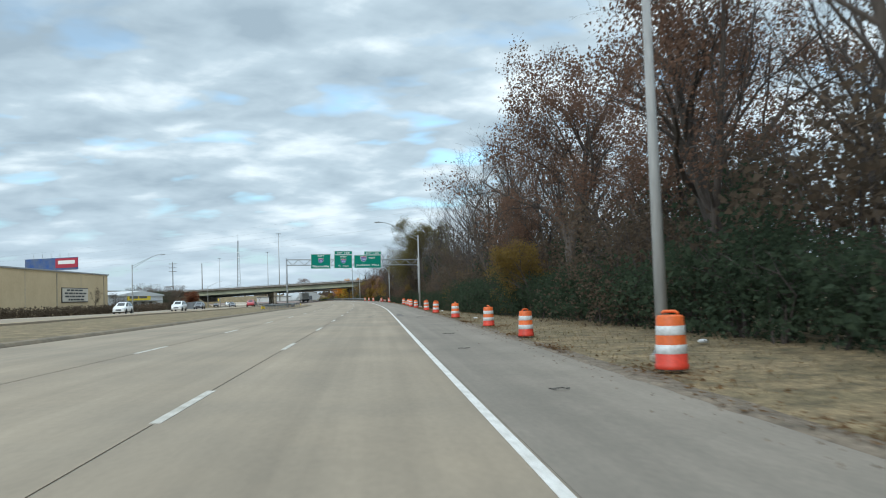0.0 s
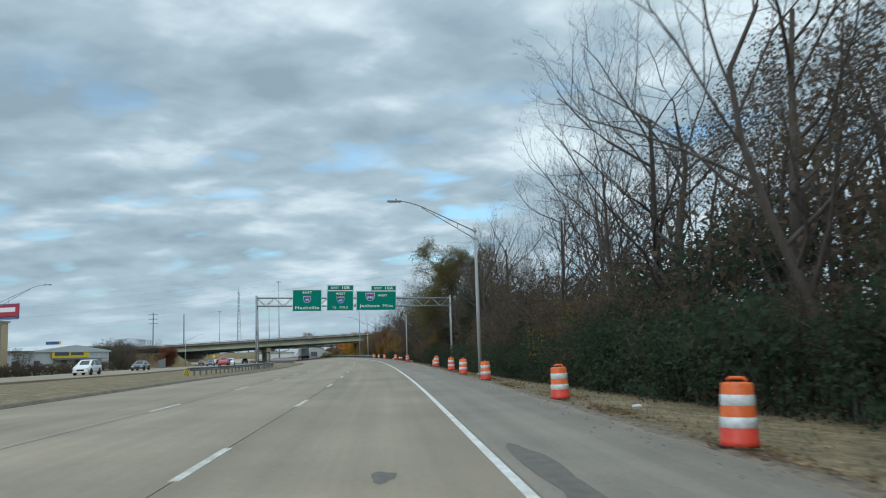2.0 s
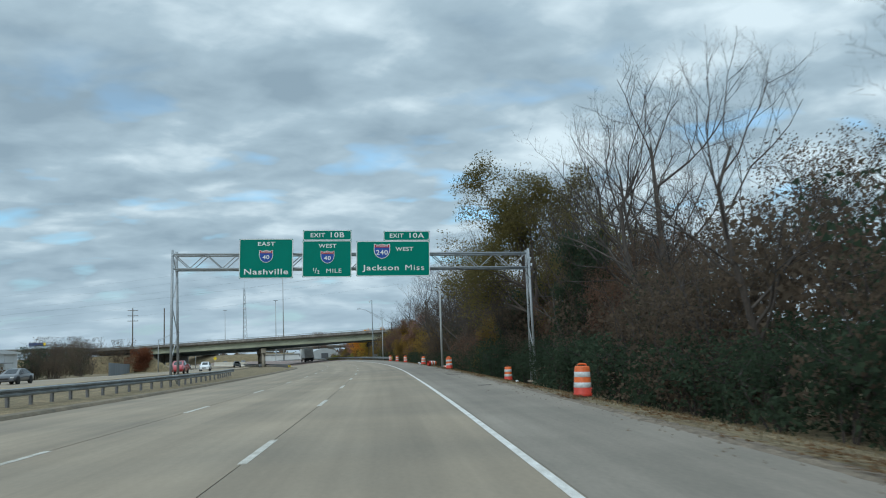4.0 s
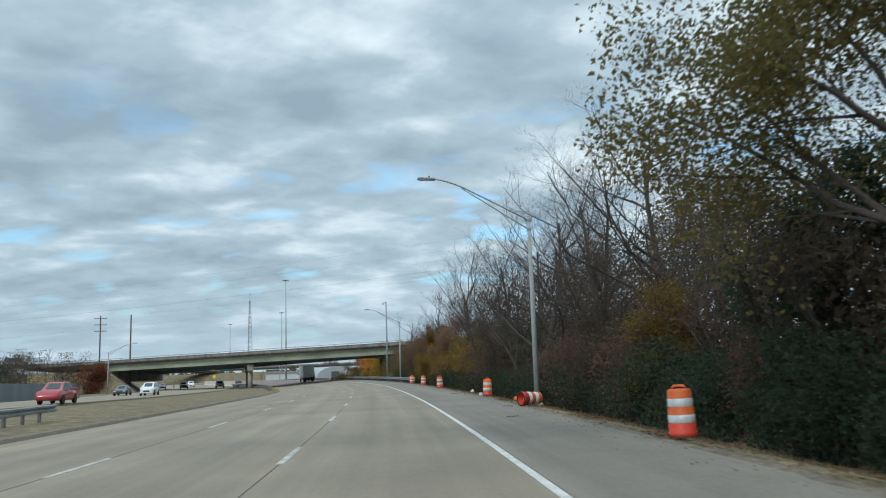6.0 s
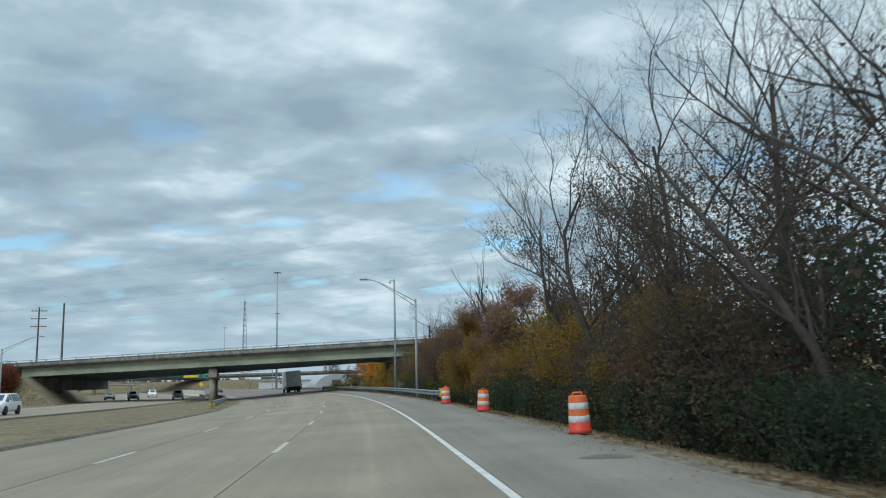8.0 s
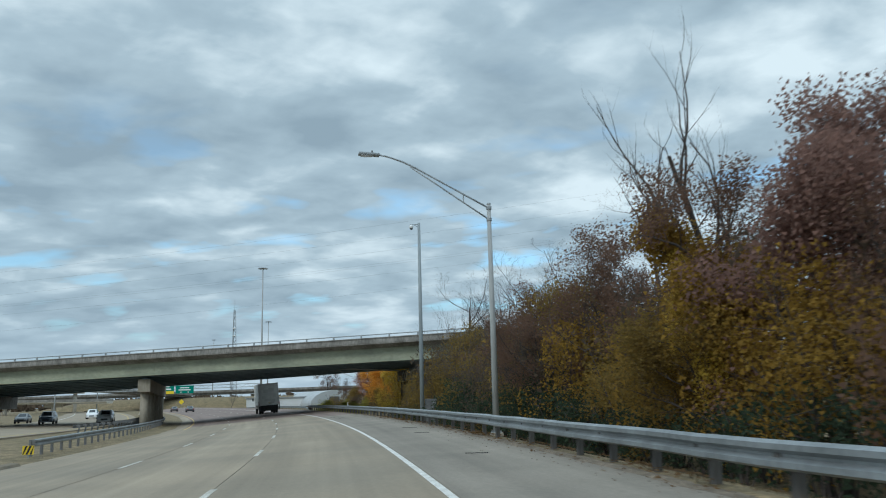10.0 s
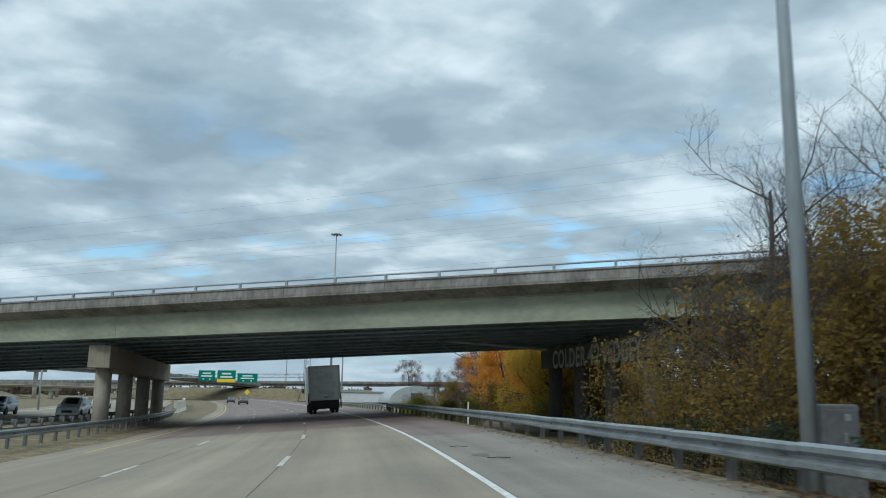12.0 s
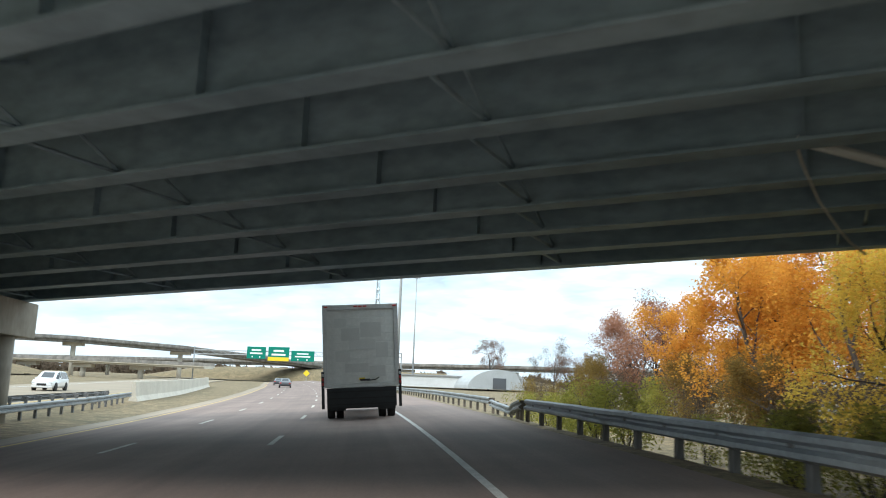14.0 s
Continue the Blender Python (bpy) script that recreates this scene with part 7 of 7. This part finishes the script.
# arched steel shed, low white building
qs = thing("quonset_shed", "grey arched corrugated steel shed behind the guardrail", "building")
bm = bmesh.new()
n = 18
L0, rad, hh = 34.0, 9.5, 5.6
rows = []
for i in range(35):
    yv = L0 * i / 34
    bump = 0.06 * (i % 2)
    rows.append([bm.verts.new(((rad + bump) * math.cos(math.pi * k / n), yv, (hh + bump) * math.sin(math.pi * k / n))) for k in range(n + 1)])
for a, b in zip(rows, rows[1:]):
    for k in range(n):
        bm.faces.new((a[k], a[k + 1], b[k + 1], b[k]))
bm.faces.new(rows[0])
bmesh.ops.recalc_face_normals(bm, faces=bm.faces)
part("vault", bm, "quonset", qs)
part("door", box(bmesh.new(), (4, 0.1, 3.2), (0, -0.06, 1.6)), "cargrey", qs)
qs.matrix_basis = pose(-41.5, 545, -0.2, 0, 0, 24)
lb = thing("low_building", "low pale flat-roofed building near the far bridge", "building", at=pose(-62, 560, 0))
part("wall", box(bmesh.new(), (30, 12, 3.4), (0, 0, 1.4)), "metalwhite", lb)
part("roof", box(bmesh.new(), (31, 13, 0.4), (0, 0, 3.2)), "roofgrey", lb)
random.seed(99)
for kind, x, y, s in (("rust", -48, 575, 1.3), ("brown", -30, 590, 1.2), ("bare", -20, 585, 1.0), ("bare", -10, 570, 1.0), ("rust", -15, 560, 0.9), ("bare", -25, 560, 0.8), ("amber", -2, 560, 1.2), ("bare", 5, 520, 0.9), ("bare", -65.8, 480, 0.62), ("bare", -104, 640, 0.8), ("bare", -60, 640, 0.5)):
    plant(PROTO, kind, x, y, s)
far_pts = []
for i in range(2600):
    x = random.uniform(-700, 500)
    y = 760 + random.random() * 80 + 0.1 * abs(x)
    far_pts.append((x, y, random.random() * (5 + 4 * noise.noise((x * 0.02, 0, 0)))))
tagged(part("far_woods", leaf_quads(far_pts, 3.0, 3, 1.5, 6), "brown"), "hazy line of distant bare woods", "woods", kind="stuff")


# ---- litter and marks on the verge ----
random.seed(123)
pts = []
for i in range(15000):
    y = random.uniform(-5, 300)
    d = 2.75 + abs(random.gauss(0, 0.8)) if random.random() < 0.6 else random.uniform(2.8, max(3.2, verge(y)))
    if y > 236 and d > 2.6:
        d = 2.5 + random.random() * 1.2
    if i > 5200:
        # drifts of leaves and twigs caught along the edge of the pavement
        y = min(299, max(-5, 6.5 * (i % 45) + random.gauss(0, 0.9)))
        d = 2.85 + abs(random.gauss(0, 0.28)) + 0.5 * random.random() * (i % 3)
    p = spot(y, d)
    pts.append((p.x, p.y, p.z + 0.02))
v, f = leaf_quads(pts, 0.095, 77, 0.0, 1, -0.2)
v = np.array(v)
base = np.repeat(np.array(pts), 3, axis=0)
v[:, 2] = base[:, 2] + np.abs(v[:, 2] - base[:, 2]) * 0.35
tagged(part("leaf_litter", (v.tolist(), f), "litter"), "scattered fallen leaves along the verge", "leaf litter", kind="stuff")

# grit and small stones at the outer edge of the shoulder
rs = np.random.RandomState(31)
v, f = [], []
for i in range(1500):
    y = rs.uniform(0, 300)
    p = spot(y, 2.68 - abs(rs.normal(0, 0.35)), -0.004)
    r = rs.uniform(0.012, 0.035)
    a = rs.uniform(0, 6.28)
    k = len(v)
    v += [(p.x + r * rs.uniform(0.7, 1.2) * math.cos(a + q * 1.571), p.y + r * rs.uniform(0.7, 1.2) * math.sin(a + q * 1.571), p.z) for q in range(4)] + [(p.x, p.y, p.z + r * 0.8)]
    f += [(k, k + 1, k + 4), (k + 1, k + 2, k + 4), (k + 2, k + 3, k + 4), (k + 3, k, k + 4)]
tagged(part("grit", (v, f), "dirt"), "loose grit and small stones on the shoulder", "grit", kind="stuff")

# ragged earth creeping over the edge of the shoulder
bm = bmesh.new()
prev = None
s = -8.0
while s < 300:
    inner = 2.58 + 0.20 * noise.noise((s * 0.35, 1, 0)) + 0.14 * noise.noise((s * 1.4, 5, 0))
    outer = 3.45 + 0.25 * noise.noise((s * 0.4, 9, 0))
    a, m_, b = spot(s, inner, -0.02), spot(s, inner * 0.7 + outer * 0.3, 0.014 + 0.008 * noise.noise((s * 0.9, 3, 0))), spot(s, outer, 0.0)
    b.z -= 0.05
    row = [bm.verts.new(a), bm.verts.new(m_), bm.verts.new(b)]
    if prev:
        for k in range(2):
            bm.faces.new((prev[k], prev[k + 1], row[k + 1], row[k]))
    prev = row
    s += 0.4
tagged(part("dirt_edge", bm, "dirt"), "ragged strip of bare dirt along the shoulder", "dirt", kind="structure")


def tuft_field():
    """Short dry blades on the verge and the median."""
    rs = np.random.RandomState(12)
    vs, fs = [], []
    spots_ = []
    for i in range(15000):
        y = rs.uniform(-2, 240)
        spots_.append((y, rs.uniform(2.85, max(3.3, verge(y) + 0.6))))
    for i in range(15000):
        y = rs.uniform(10, 280)
        spots_.append((y, -rs.uniform(13.1, 20)))
    for y, d in spots_:
        p = spot(y, d)
        z = p.z + -0.02
        a = rs.uniform(0, 6.28)
        h = rs.uniform(0.03, 0.11)
        w = 0.012
        lx, ly = rs.normal(0, 0.03, 2)
        k = len(vs)
        vs += [(p.x - w * math.cos(a), p.y - w * math.sin(a), z), (p.x + w * math.cos(a), p.y + w * math.sin(a), z), (p.x + lx, p.y + ly, z + h)]
        fs.append((k, k + 1, k + 2))
    return vs, fs


tagged(part("grass_tufts", tuft_field(), "grass"), "short dry straw grass blades on the verge", "grass", kind="stuff")


def scrap(name, label, x, y, size, mat, seed):
    """A crumpled piece of litter."""
    bm = bmesh.new()
    bmesh.ops.create_icosphere(bm, subdivisions=2, radius=1)
    for q in bm.verts:
        k = 1 + 0.5 * noise.noise(q.co * 1.7 + Vector((seed, 0, 0)))
        q.co = Vector((q.co.x * size[0] * k, q.co.y * size[1] * k, max(0, q.co.z * size[2] * k + size[2] * 0.6)))
    ob = part(name, bm, mat)
    ob.matrix_basis = pose(x, y, surface(x, y) + 0.02, 0, 0, seed * 40)
    tagged(ob, label, "litter", "litter on the verge")


scrap("plastic_bag", "crumpled white plastic bag lying on the verge", 1.76, 188.5, (0.10, 0.09, 0.10), "plastic", 1)
scrap("plastic_bag", "crumpled blue and white bag under the trees", 9.4, 24.3, (0.26, 0.2, 0.16), "bluebag", 2)
scrap("paper_scrap", "pale scrap of paper on the grass", 8.0, 19.2, (0.16, 0.1, 0.05), "plastic", 3)
scrap("paper_scrap", "pale scrap of paper on the grass", 5.6, 44.0, (0.11, 0.06, 0.04), "plastic", 4)
scrap("paper_scrap", "pale scrap of paper on the grass", 5.7, 66.5, (0.12, 0.08, 0.05), "plastic", 5)
scrap("plastic_bag", "crumpled white plastic bag beside an overturned drum", 1.75, 182.0, (0.14, 0.1, 0.1), "plastic", 6)
scrap("paper_scrap", "pale scrap of paper on the dirt", 4.7, 131.0, (0.08, 0.06, 0.05), "plastic", 7)


def rubber_strip(x, y, ln, turn, w=0.035):
    bm = bmesh.new()
    pts = [(-ln / 2 + ln * k / 6, random.gauss(0, 0.04), 0.012 + 0.012 * random.random()) for k in range(7)]
    sweep(bm, pts, [(-w / 2, 0), (w / 2, 0), (w / 2, 0.012), (-w / 2, 0.012)])
    ob = part("tyre_scrap", bm, "rubber")
    ob.matrix_basis = pose(x, y, surface(x, y) + 0.002, 0, 0, turn)
    tagged(ob, "torn strip of black tyre rubber on the shoulder", "tyre scrap", "debris on the shoulder")


for s, d, ln, turn in ((11.2, 1.25, 0.3, 8), (20, 0.9, 0.3, 20), (27.5, 1.2, 0.4, 0), (49, 1.4, 0.35, 5), (52, 2.2, 0.3, 40), (126, 1.9, 0.5, 0), (141, 2.2, 0.9, -20), (143.5, 2.4, 1.1, 10), (164, 1.5, 0.35, 5), (170, 2.3, 0.3, 0), (187.5, 2.2, 0.5, -10), (246, 1.5, 0.5, 4), (257, 1.7, 0.5, 0), (262, 1.9, 0.6, 5), (291, 0.6, 0.45, 6), (287, 0.85, 0.5, 12), (186.6, -7.9, 0.3, 20)):
    p = spot(s, d)
    rubber_strip(p.x, p.y, ln, turn + heading(s))


def stain(s, d, w, ln, mat="scorch"):
    bm = bmesh.new()
    n = 14
    c = spot(s, d)
    ring = []
    for k in range(n):
        a = 2 * math.pi * k / n
        r = 1 + 0.35 * math.sin(3 * a + s) * random.random()
        p = spot(s + ln * math.sin(a) * r, d + w * math.cos(a) * r, 0.003)
        ring.append(bm.verts.new(p))
    bm.faces.new(ring)
    ob = part("road_stain", bm, mat)
    tagged(ob, "dark scuffed stain on the concrete pavement", "stain", kind="structure")


for s, d, w, ln in ((36.5, 1.2, 0.5, 0.12), (48, 1.6, 0.5, 0.15), (53, -1.6, 0.16, 0.9), (54.5, 0.4, 0.25, 2.6), (58, 0.4, 0.2, 2.0), (288.2, 0.7, 0.18, 0.5), (57.5, -1.4, 0.14, 0.4), (199, 2.1, 0.4, 0.4)):
    stain(s, d, w, ln)


# the seedlings that were copied are not kept
for stock in (PROTO, SHRUB):
    for kind in stock:
        for ob in stock[kind]:
            for c in list(ob.children):
                bpy.data.objects.remove(c)
            bpy.data.objects.remove(ob)
